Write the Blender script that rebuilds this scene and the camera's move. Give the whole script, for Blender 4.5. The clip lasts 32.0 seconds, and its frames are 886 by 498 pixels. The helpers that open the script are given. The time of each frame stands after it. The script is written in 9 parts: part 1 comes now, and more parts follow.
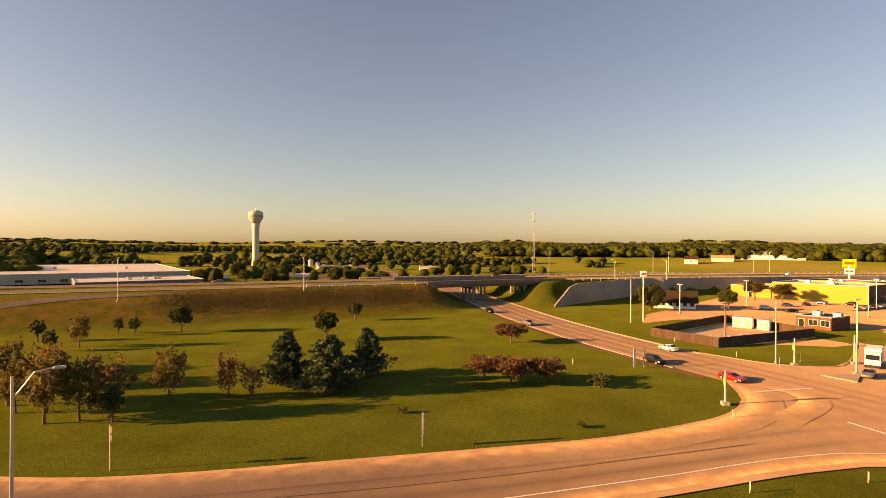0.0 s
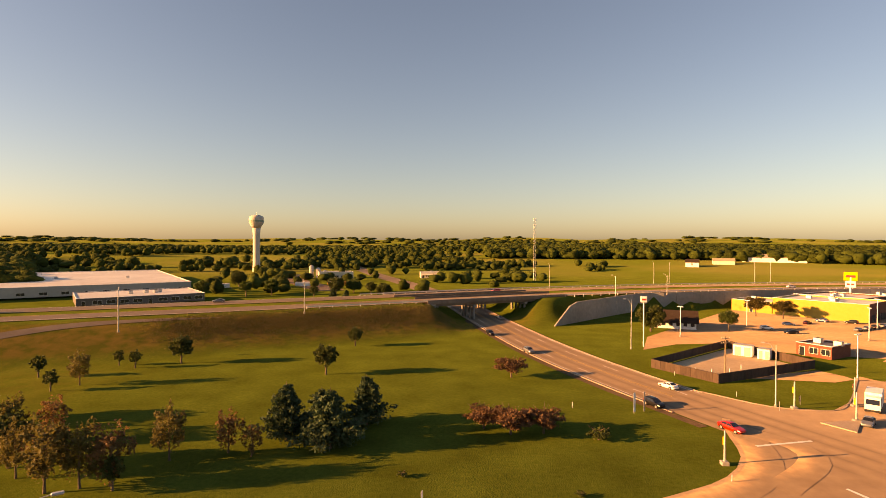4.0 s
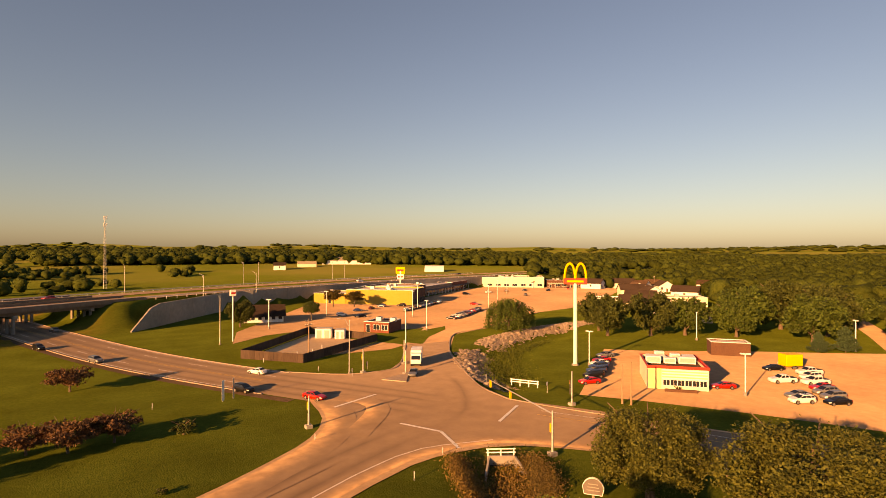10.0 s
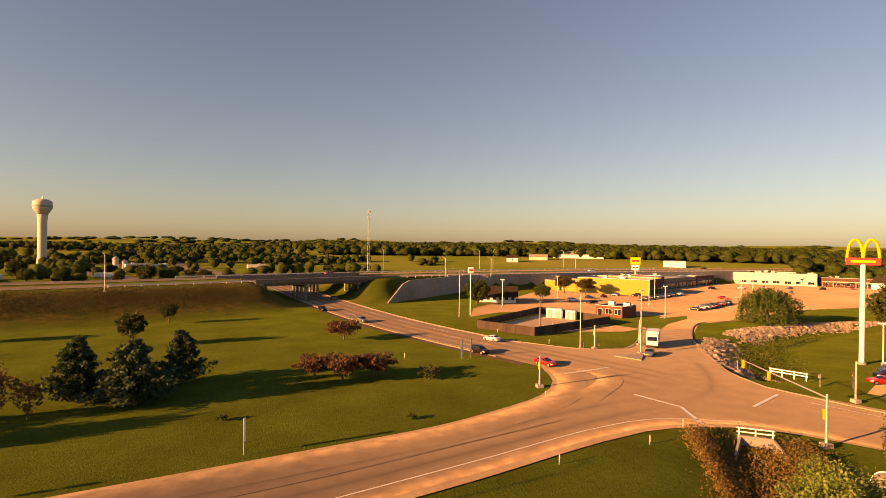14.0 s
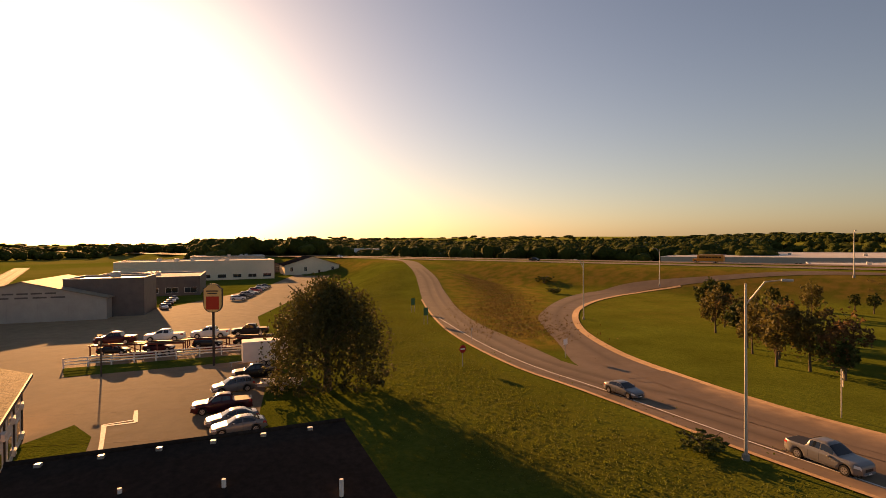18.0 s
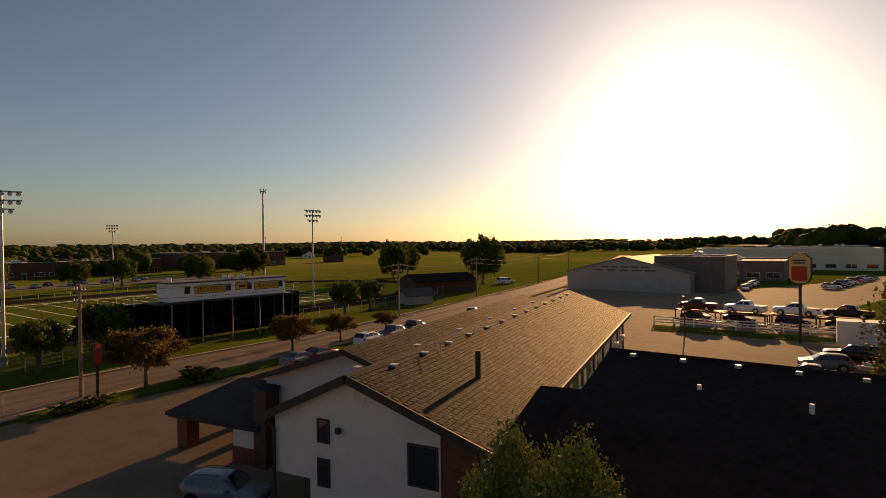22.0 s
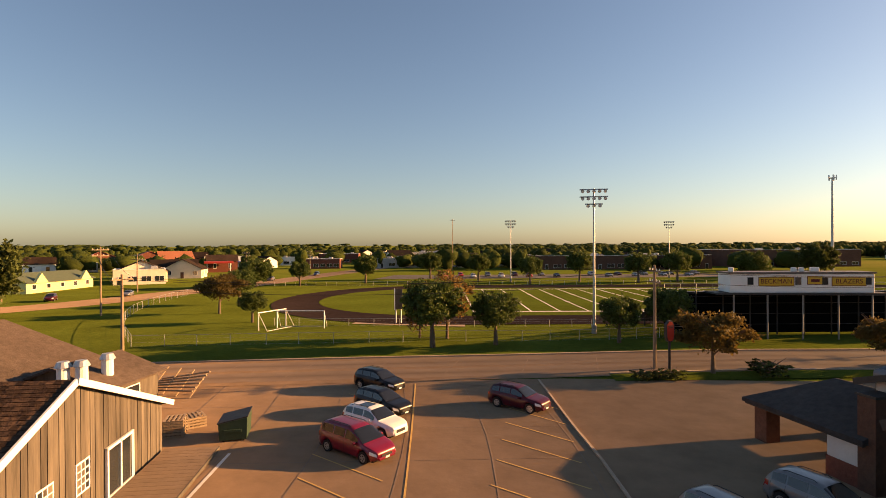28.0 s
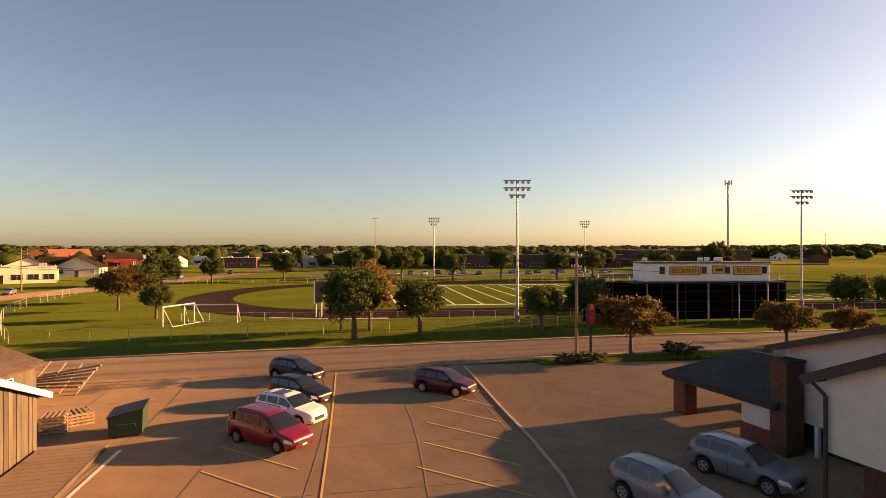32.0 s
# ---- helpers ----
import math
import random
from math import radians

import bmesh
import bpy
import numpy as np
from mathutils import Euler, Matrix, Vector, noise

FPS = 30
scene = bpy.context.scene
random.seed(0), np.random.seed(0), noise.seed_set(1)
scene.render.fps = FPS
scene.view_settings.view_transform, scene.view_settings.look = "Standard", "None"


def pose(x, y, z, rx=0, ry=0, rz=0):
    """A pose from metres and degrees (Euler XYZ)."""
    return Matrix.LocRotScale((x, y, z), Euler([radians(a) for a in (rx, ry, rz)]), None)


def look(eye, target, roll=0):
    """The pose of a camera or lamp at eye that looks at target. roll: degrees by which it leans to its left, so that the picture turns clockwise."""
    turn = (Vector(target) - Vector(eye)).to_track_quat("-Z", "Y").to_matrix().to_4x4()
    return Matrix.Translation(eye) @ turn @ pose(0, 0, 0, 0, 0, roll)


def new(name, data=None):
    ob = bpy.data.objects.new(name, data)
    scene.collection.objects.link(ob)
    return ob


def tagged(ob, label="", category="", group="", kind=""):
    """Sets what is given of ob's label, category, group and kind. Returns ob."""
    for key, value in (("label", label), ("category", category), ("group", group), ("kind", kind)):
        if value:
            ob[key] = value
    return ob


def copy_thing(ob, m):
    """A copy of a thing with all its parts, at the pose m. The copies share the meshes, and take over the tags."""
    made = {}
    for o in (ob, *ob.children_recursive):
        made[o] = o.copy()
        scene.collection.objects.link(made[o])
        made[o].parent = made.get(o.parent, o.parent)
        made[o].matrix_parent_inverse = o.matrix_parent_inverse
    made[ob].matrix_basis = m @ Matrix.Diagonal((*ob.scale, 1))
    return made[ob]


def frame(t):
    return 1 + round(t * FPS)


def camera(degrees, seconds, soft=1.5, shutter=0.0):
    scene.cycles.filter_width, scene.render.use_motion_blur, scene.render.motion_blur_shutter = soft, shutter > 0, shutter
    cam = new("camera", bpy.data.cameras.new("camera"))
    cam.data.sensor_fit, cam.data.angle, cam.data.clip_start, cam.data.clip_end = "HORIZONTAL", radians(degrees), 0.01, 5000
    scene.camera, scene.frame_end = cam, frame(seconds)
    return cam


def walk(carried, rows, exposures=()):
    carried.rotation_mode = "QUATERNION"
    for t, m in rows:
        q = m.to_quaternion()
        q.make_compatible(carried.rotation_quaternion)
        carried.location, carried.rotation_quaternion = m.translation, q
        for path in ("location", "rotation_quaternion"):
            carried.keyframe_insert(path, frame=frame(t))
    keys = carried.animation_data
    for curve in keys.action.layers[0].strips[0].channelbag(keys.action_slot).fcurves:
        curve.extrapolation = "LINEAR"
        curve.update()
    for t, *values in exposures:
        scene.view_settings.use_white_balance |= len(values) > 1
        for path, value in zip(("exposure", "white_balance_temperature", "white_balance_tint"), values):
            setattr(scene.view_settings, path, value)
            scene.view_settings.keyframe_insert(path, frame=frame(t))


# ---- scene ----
cam = camera(78.9, 32.0, soft=0.7)
# seconds, x, y, z, heading, tilt, roll
PATH = [
    (0, 0.04, 0.03, 19.73, 6.59, -0.19, 0.26),
    (0.5, 0.08, 0.09, 20.81, 6.60, -0.27, 0.20),
    (1, 0.08, 0.11, 21.92, 6.61, -0.36, 0.22),
    (1.5, 0.15, 0.09, 23.09, 6.64, -0.48, 0.18),
    (2, 0.19, 0.07, 24.17, 6.69, -0.57, 0.21),
    (2.5, 0.20, 0.10, 25.28, 6.72, -0.63, 0.22),
    (4.5, 0.23, 0.27, 28.36, 6.64, -0.71, 0.12),
    (5, 0.31, 0.30, 28.50, 3.43, -0.70, 0.10),
    (5.5, 0.27, 0.36, 28.43, -1.24, -0.63, 0.16),
    (6, 0.16, 0.48, 28.27, -5.78, -0.53, 0.12),
    (6.5, 0.11, 0.53, 28.10, -10.26, -0.42, 0.16),
    (7, 0.03, 0.61, 27.89, -14.87, -0.31, 0.10),
    (7.5, 0.17, 0.74, 27.54, -19.39, -0.22, 0.09),
    (8, 0.31, 1.00, 27.12, -24.23, -0.14, 0.15),
    (8.5, 0.45, 1.07, 26.50, -27.70, -0.03, 0.05),
    (9, 0.55, 1.15, 25.62, -29.02, 0.06, 0.09),
    (9.5, 0.67, 1.29, 24.71, -30.94, 0.15, 0.07),
    (10, 0.72, 1.45, 23.89, -35.02, 0.26, 0.10),
    (10.5, 0.74, 1.60, 23.06, -37.81, 0.39, 0.08),
    (11, 0.72, 1.61, 22.17, -38.93, 0.52, -0.03),
    (11.5, 0.69, 1.62, 21.30, -40.23, 0.57, -0.00),
    (12, 0.66, 1.69, 20.53, -42.25, 0.61, -0.04),
    (12.5, 0.54, 1.63, 19.87, -43.09, 0.66, -0.05),
    (13, 0.45, 1.42, 19.53, -32.71, 0.39, 0.23),
    (13.5, 0.44, 1.32, 19.30, -20.92, 0.06, 0.64),
    (14, 0.42, 1.07, 19.15, -10.81, -0.17, 0.73),
    (14.5, 0.34, 0.58, 19.53, -0.05, -0.50, 0.24),
    (16.5, 0.00, 0.40, 16.66, 37.56, -0.50, -0.81),
    (17, -0.01, 0.48, 16.00, 50.37, -0.55, -0.57),
    (17.5, 0.01, 0.56, 15.16, 62.40, -0.49, -0.54),
    (18, 0.05, 0.65, 14.66, 75.23, -0.63, -0.44),
    (18.5, -0.01, 0.65, 14.02, 88.30, -0.60, -0.43),
    (19, -0.13, 0.60, 13.42, 99.50, -0.59, -0.60),
    (19.5, -0.06, 0.54, 12.92, 110.53, -0.56, -0.75),
    (20, -0.04, 0.63, 12.47, 123.49, -0.54, -0.82),
    (20.5, -0.14, 0.67, 12.03, 133.33, -0.48, -0.81),
    (21, -0.19, 0.72, 11.69, 136.42, -0.47, -0.97),
    (21.5, -0.25, 0.67, 11.42, 134.42, -0.51, -0.85),
    (22, -0.28, 0.57, 11.34, 131.93, -0.58, -0.63),
    (22.5, -0.33, 0.56, 11.31, 131.07, -0.58, -0.63),
    (23, -0.61, 0.75, 11.31, 130.96, -0.56, -0.64),
    (23.5, -0.53, 0.74, 11.35, 132.79, -0.61, -0.58),
    (24, -0.21, 0.52, 11.38, 134.24, -0.64, -0.57),
    (24.5, -0.01, 0.28, 11.40, 137.09, -0.64, -0.64),
    (25, 0.14, 0.17, 11.46, 147.38, -0.70, -0.54),
    (25.5, 0.32, -0.00, 11.49, 156.88, -0.69, -0.41),
    (26, 0.42, -0.19, 11.46, 165.94, -0.61, -0.24),
    (26.5, 0.43, -0.29, 11.41, 174.51, -0.63, -0.22),
    (28.5, 0.94, -1.25, 9.81, 186.44, -0.20, -0.20),
    (29, 1.06, -1.57, 9.58, 186.64, -0.35, -0.10),
    (29.5, 1.03, -1.88, 9.42, 186.96, -0.29, -0.19),
    (30, 1.02, -2.09, 9.33, 187.31, -0.25, -0.14),
    (30.5, 0.98, -2.24, 9.18, 187.22, -0.21, -0.06),
    (31, 0.93, -2.33, 9.04, 182.52, -0.11, -0.10),
    (31.5, 0.92, -2.32, 8.91, 178.82, -0.05, -0.00),
    (32, 0.96, -2.33, 8.80, 177.60, -0.04, -0.02),
]


def eye_pose(x, y, z, yaw, pitch, roll):
    cy, sy, cp, sp = math.cos(radians(yaw)), math.sin(radians(yaw)), math.cos(radians(pitch)), math.sin(radians(pitch))
    return look((x, y, z), (x - 100 * sy * cp, y + 100 * cy * cp, z + 100 * sp), roll)


EXPOSURE = [(0, 1.82, 10400, 29), (6, 1.78, 10400, 29), (8, 1.54, 10400, 30), (12, 1.29, 10400, 32), (14.5, 1.55, 10200, 31), (17, 1.78, 10300, 30), (18, 1.15, 9800, 30), (19, 0.50, 9000, 25), (21, 0.47, 8250, 21), (23, 0.68, 7950, 20), (24.5, 0.68, 7950, 20), (25, 0.83, 8000, 20), (25.5, 1.14, 8050, 21), (26, 1.45, 8100, 21), (29, 1.7, 7900, 19), (30, 1.75, 8100, 20), (32, 1.75, 8700, 26)]
walk(cam, [(r[0], eye_pose(*r[1:])) for r in PATH], EXPOSURE)

# ---- daylight ----
SUN_YAW, SUN_UP = 107.0, 13.0
world = bpy.data.worlds.new("world")
scene.world = world
world.use_nodes = True
wn = world.node_tree.nodes
sky = wn.new("ShaderNodeTexSky")
sky.sky_type, sky.sun_disc = "NISHITA", False
sky.sun_elevation, sky.sun_rotation = radians(SUN_UP), radians(-SUN_YAW)
sky.air_density, sky.dust_density, sky.ozone_density = 1.0, 0.9, 3.0
wn["Background"].inputs["Strength"].default_value = 0.055
world.node_tree.links.new(sky.outputs["Color"], wn["Background"].inputs["Color"])
sun_data = bpy.data.lights.new("sun", "SUN")
sun_data.energy, sun_data.angle, sun_data.color = 5.0, radians(0.6), (1.0, 0.58, 0.25)
sun = new("sun", sun_data)
sun.matrix_world = look((0, 0, 0), (math.sin(radians(SUN_YAW)) * math.cos(radians(SUN_UP)), -math.cos(radians(SUN_YAW)) * math.cos(radians(SUN_UP)), -math.sin(radians(SUN_UP))))


# ---- materials ----
def rgb(c):
    return (*c, 1.0)


def mat(name, a, b=None, scale=1.0, rough=0.85, bump=0.0, metal=0.0, big=0.0, vary=0.0, spec=0.3, stretch=None, emit=0.0, leafy=0.0, island=False, coarse=0.0):
    """Two colours mixed by a grain of the given scale (per metre), a larger mottling, bump and a change from piece to piece."""
    m = bpy.data.materials.new(name)
    m.use_nodes = True
    n, l = m.node_tree.nodes, m.node_tree.links
    p = n["Principled BSDF"]
    p.inputs["Roughness"].default_value, p.inputs["Metallic"].default_value = rough, metal
    p.inputs["Specular IOR Level"].default_value = spec
    p.inputs["Diffuse Roughness"].default_value = coarse
    p.inputs["Base Color"].default_value = rgb(a)
    if b is not None:
        pos = n.new("ShaderNodeNewGeometry").outputs["Position"]
        if stretch:
            mul = n.new("ShaderNodeVectorMath")
            mul.operation = "MULTIPLY"
            mul.inputs[1].default_value = stretch
            l.new(pos, mul.inputs[0])
            pos = mul.outputs[0]
        t = n.new("ShaderNodeTexNoise")
        t.inputs["Scale"].default_value, t.inputs["Detail"].default_value, t.inputs["Roughness"].default_value = scale, 5, 0.65
        l.new(pos, t.inputs["Vector"])
        ramp = n.new("ShaderNodeMapRange")
        ramp.inputs[1].default_value, ramp.inputs[2].default_value = 0.3, 0.7
        l.new(t.outputs["Fac"], ramp.inputs[0])
        mix = n.new("ShaderNodeMix")
        mix.data_type = "RGBA"
        mix.inputs[6].default_value, mix.inputs[7].default_value = rgb(a), rgb(b)
        l.new(ramp.outputs[0], mix.inputs[0])
        out = mix.outputs[2]
        if big or vary:
            hsv = n.new("ShaderNodeHueSaturation")
            l.new(out, hsv.inputs["Color"])
            val = n.new("ShaderNodeMath")
            val.operation, val.inputs[1].default_value = "ADD", 0.5
            t2 = n.new("ShaderNodeTexNoise")
            t2.inputs["Scale"].default_value, t2.inputs["Detail"].default_value = scale * 0.07, 4
            l.new(pos, t2.inputs["Vector"])
            r2 = n.new("ShaderNodeMapRange")
            r2.inputs[1].default_value, r2.inputs[2].default_value, r2.inputs[3].default_value, r2.inputs[4].default_value = 0.3, 0.7, 0.5 - big, 0.5 + big
            l.new(t2.outputs["Fac"], r2.inputs[0])
            last = r2.outputs[0]
            if vary:
                info = n.new("ShaderNodeNewGeometry") if leafy or island else n.new("ShaderNodeObjectInfo")
                r3 = n.new("ShaderNodeMapRange")
                r3.inputs[3].default_value, r3.inputs[4].default_value = -vary, vary
                l.new(info.outputs["Random Per Island" if leafy or island else "Random"], r3.inputs[0])
                add = n.new("ShaderNodeMath")
                l.new(last, add.inputs[0]), l.new(r3.outputs[0], add.inputs[1])
                last = add.outputs[0]
            l.new(last, val.inputs[0])
            l.new(val.outputs[0], hsv.inputs["Value"])
            out = hsv.outputs[0]
        l.new(out, p.inputs["Base Color"])
        if bump:
            t3 = n.new("ShaderNodeTexNoise")
            t3.inputs["Scale"].default_value, t3.inputs["Detail"].default_value = scale * 3, 4
            l.new(pos, t3.inputs["Vector"])
            bp = n.new("ShaderNodeBump")
            bp.inputs["Strength"].default_value, bp.inputs["Distance"].default_value = bump, 0.4 / scale
            l.new(t3.outputs["Fac"], bp.inputs["Height"])
            l.new(bp.outputs[0], p.inputs["Normal"])
    if leafy:
        p.inputs["Subsurface Weight"].default_value = 0.0
        tr = n.new("ShaderNodeBsdfTranslucent")
        tr.inputs["Color"].default_value = rgb([min(1, c * 1.6) for c in (b or a)])
        ms = n.new("ShaderNodeMixShader")
        ms.inputs[0].default_value = leafy
        l.new(p.outputs[0], ms.inputs[1]), l.new(tr.outputs[0], ms.inputs[2])
        l.new(ms.outputs[0], n["Material Output"].inputs["Surface"])
    if emit:
        p.inputs["Emission Color"].default_value, p.inputs["Emission Strength"].default_value = rgb(a), emit
    return m


GRASS = mat("grass", (0.038, 0.058, 0.009), (0.071, 0.087, 0.016), 1.6, 0.95, 0.35, big=0.3, spec=0.0)
FIELD = mat("field_grass", (0.06, 0.085, 0.01), (0.115, 0.115, 0.022), 0.02, 0.95, 0.3, big=0.2, spec=0.0)
ROUGH = mat("rough_grass", (0.075, 0.062, 0.014), (0.13, 0.085, 0.024), 0.9, 0.95, 0.4, big=0.25, spec=0.0, coarse=1.0)
CONCRETE = mat("road_concrete", (0.185, 0.132, 0.092), (0.24, 0.175, 0.122), 0.35, 0.85, 0.03, big=0.16, spec=0.15, coarse=0.6)
PAVE = mat("parking_paving", (0.220, 0.146, 0.090), (0.292, 0.196, 0.124), 0.5, 0.9, 0.03, big=0.2, spec=0.08, coarse=1.0)
SHOULDER = mat("gravel_shoulder", (0.42, 0.268, 0.142), (0.56, 0.365, 0.198), 1.2, 0.95, 0.08, big=0.2)
ASPHALT = mat("asphalt", (0.07, 0.065, 0.06), (0.11, 0.10, 0.09), 1.5, 0.9, 0.2, big=0.15)
PAINT_W = mat("road_paint_white", (0.75, 0.73, 0.68), (0.55, 0.52, 0.47), 3.0, 0.8)
PAINT_Y = mat("road_paint_yellow", (0.60, 0.38, 0.11), (0.46, 0.29, 0.11), 3.0, 0.8)
WALLC = mat("grey_concrete", (0.22, 0.205, 0.185), (0.29, 0.27, 0.24), 0.8, 0.9, 0.1, big=0.2)
WHITE = mat("white_paint", (0.80, 0.79, 0.76), (0.70, 0.69, 0.66), 0.8, 0.7, 0.05, big=0.06)
STEEL = mat("galvanised_steel", (0.42, 0.42, 0.41), (0.52, 0.52, 0.50), 4, 0.5, 0.1, metal=0.6)
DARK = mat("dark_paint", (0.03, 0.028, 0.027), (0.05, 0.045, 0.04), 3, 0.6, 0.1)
WOODPOLE = mat("weathered_pole", (0.20, 0.14, 0.09), (0.30, 0.22, 0.15), 6, 0.9, 0.4, stretch=(1, 1, 0.15))
BARK = mat("bark", (0.09, 0.065, 0.045), (0.15, 0.11, 0.08), 8, 0.95, 0.6, stretch=(1, 1, 0.3))
LEAF = mat("leaves_green", (0.035, 0.065, 0.011), (0.075, 0.105, 0.02), 2.0, 0.7, big=0.2, vary=0.35, leafy=0.2)
LEAF_D = mat("leaves_dark", (0.034, 0.050, 0.011), (0.062, 0.078, 0.017), 2.0, 0.75, big=0.2, vary=0.35, leafy=0.18)
LEAF_R = mat("leaves_bronze", (0.080, 0.044, 0.022), (0.125, 0.066, 0.032), 2.0, 0.75, big=0.2, vary=0.3, leafy=0.2)
LEAF_O = mat("leaves_turning", (0.052, 0.052, 0.013), (0.098, 0.066, 0.018), 2.0, 0.75, big=0.2, vary=0.35, leafy=0.32)
LEAF_Y = mat("leaves_yellowing", (0.105, 0.080, 0.018), (0.16, 0.095, 0.028), 2.0, 0.75, big=0.2, vary=0.4, leafy=0.35)
LEAF_WL = mat("willow_leaves", (0.036, 0.042, 0.012), (0.066, 0.064, 0.019), 2.0, 0.75, big=0.2, vary=0.35, leafy=0.18)
LEAF_T = mat("leaves_olive", (0.060, 0.058, 0.016), (0.105, 0.090, 0.027), 2.0, 0.75, big=0.2, vary=0.35, leafy=0.3)
LEAF_B = mat("leaves_rust", (0.095, 0.052, 0.022), (0.15, 0.085, 0.035), 2.0, 0.75, big=0.2, vary=0.35, leafy=0.3)
LEAF_N = mat("leaves_silver_green", (0.085, 0.128, 0.026), (0.150, 0.180, 0.052), 2.0, 0.85, big=0.2, vary=0.35, spec=0.08, leafy=0.05)
LEAF_RD = mat("leaves_roadside", (0.050, 0.064, 0.013), (0.098, 0.104, 0.022), 2.0, 0.75, big=0.2, vary=0.35, leafy=0.25)
NEEDLE = mat("pine_needles", (0.024, 0.048, 0.022), (0.045, 0.078, 0.034), 2.0, 0.8, big=0.2, vary=0.3, leafy=0.15)
for m, sheen in ((GRASS, 0.085), (FIELD, 0.07), (ROUGH, 0.055)):
    q = m.node_tree.nodes["Principled BSDF"].inputs
    q["Sheen Weight"].default_value, q["Sheen Roughness"].default_value, q["Sheen Tint"].default_value = sheen, 0.4, (0.42, 0.55, 0.10, 1)
GLASS = mat("window_glass", (0.02, 0.025, 0.03), rough=0.06, spec=0.8)


# ---- mesh helpers ----
def part(name, bm, material, parent=None, label="", smooth=False):
    me = bpy.data.meshes.new(name)
    if isinstance(bm, tuple):
        me.from_pydata([tuple(v) for v in bm[0]], [], [tuple(q) for q in bm[1]])
    else:
        bm.to_mesh(me)
        bm.free()
    if material:
        me.materials.append(material)
    if smooth:
        for poly in me.polygons:
            poly.use_smooth = True
    ob = new(name, me)
    if parent:
        ob.parent = parent
    if label:
        ob["label"] = label
    return ob


def thing(name, x, y, z=0.0, turn=0.0, label="", category="", group="", kind=""):
    ob = new(name)
    ob.matrix_basis = pose(x, y, z, 0, 0, turn)
    return tagged(ob, label, category, group, kind)


def box(bm, x0, x1, y0, y1, z0, z1, bevel=0.0, m=None):
    r = bmesh.ops.create_cube(bm, size=1.0)
    for v in r["verts"]:
        v.co = Vector((x0 + (v.co.x + 0.5) * (x1 - x0), y0 + (v.co.y + 0.5) * (y1 - y0), z0 + (v.co.z + 0.5) * (z1 - z0)))
    if bevel:
        es = list({e for v in r["verts"] for e in v.link_edges})
        vs = bmesh.ops.bevel(bm, geom=es, offset=bevel, segments=1, affect="EDGES")["verts"]
        return bm
    if m is not None:
        bmesh.ops.transform(bm, matrix=m, verts=r["verts"])
    return bm


def cube(x0, x1, y0, y1, z0, z1, bevel=0.0):
    return box(bmesh.new(), x0, x1, y0, y1, z0, z1, bevel)


def rod(bm, a, b, r0, r1=None, seg=8):
    a, b = Vector(a), Vector(b)
    d = b - a
    m = Matrix.Translation((a + b) / 2) @ d.to_track_quat("Z", "Y").to_matrix().to_4x4()
    bmesh.ops.create_cone(bm, cap_ends=True, segments=seg, radius1=r0, radius2=r0 if r1 is None else r1, depth=d.length, matrix=m)
    return bm


def pole(a, b, r0, r1=None, seg=8):
    return rod(bmesh.new(), a, b, r0, r1, seg)


def tube(pts, r, seg=6):
    """One bent bar of even thickness through a line of points."""
    p = [Vector(q) for q in pts]
    bm = bmesh.new()
    rings = []
    for i, c in enumerate(p):
        d = (p[min(i + 1, len(p) - 1)] - p[max(i - 1, 0)]).normalized()
        u = d.orthogonal().normalized() if not rings else (last - d * last.dot(d)).normalized()
        last = u
        w = d.cross(u)
        rings.append([bm.verts.new(c + u * r * math.cos(6.283 * k / seg) + w * r * math.sin(6.283 * k / seg)) for k in range(seg)])
    for a, b in zip(rings, rings[1:]):
        for k in range(seg):
            bm.faces.new((a[k], a[(k + 1) % seg], b[(k + 1) % seg], b[k]))
    bm.faces.new(rings[0][::-1]), bm.faces.new(rings[-1])
    return bm


def prism(points, z0, z1):
    """An upright solid on a plan polygon."""
    n = len(points)
    v = [(x, y, z0) for x, y in points] + [(x, y, z1) for x, y in points]
    f = [list(range(n))[::-1], list(range(n, 2 * n))] + [[i, (i + 1) % n, n + (i + 1) % n, n + i] for i in range(n)]
    bm = bmesh.new()
    vs = [bm.verts.new(c) for c in v]
    for q in f:
        bm.faces.new([vs[i] for i in q])
    bmesh.ops.recalc_face_normals(bm, faces=bm.faces)
    return bm


def along(points, step=3.0):
    """A smooth line through plan points: places and unit sideways vectors (to the left)."""
    p = [np.array(q, float) for q in points]
    p = [2 * p[0] - p[1]] + p + [2 * p[-1] - p[-2]]
    out = []
    for i in range(1, len(p) - 2):
        n = max(1, int(np.linalg.norm(p[i + 1] - p[i]) / step))
        for k in range(n):
            t = k / n
            out.append(0.5 * (2 * p[i] + (p[i + 1] - p[i - 1]) * t + (2 * p[i - 1] - 5 * p[i] + 4 * p[i + 1] - p[i + 2]) * t * t + (3 * p[i] - p[i - 1] - 3 * p[i + 1] + p[i + 2]) * t ** 3))
    out.append(p[-2])
    out = np.array(out)
    d = np.gradient(out, axis=0)
    d /= np.linalg.norm(d, axis=1)[:, None]
    return out, np.stack([-d[:, 1], d[:, 0]], 1)


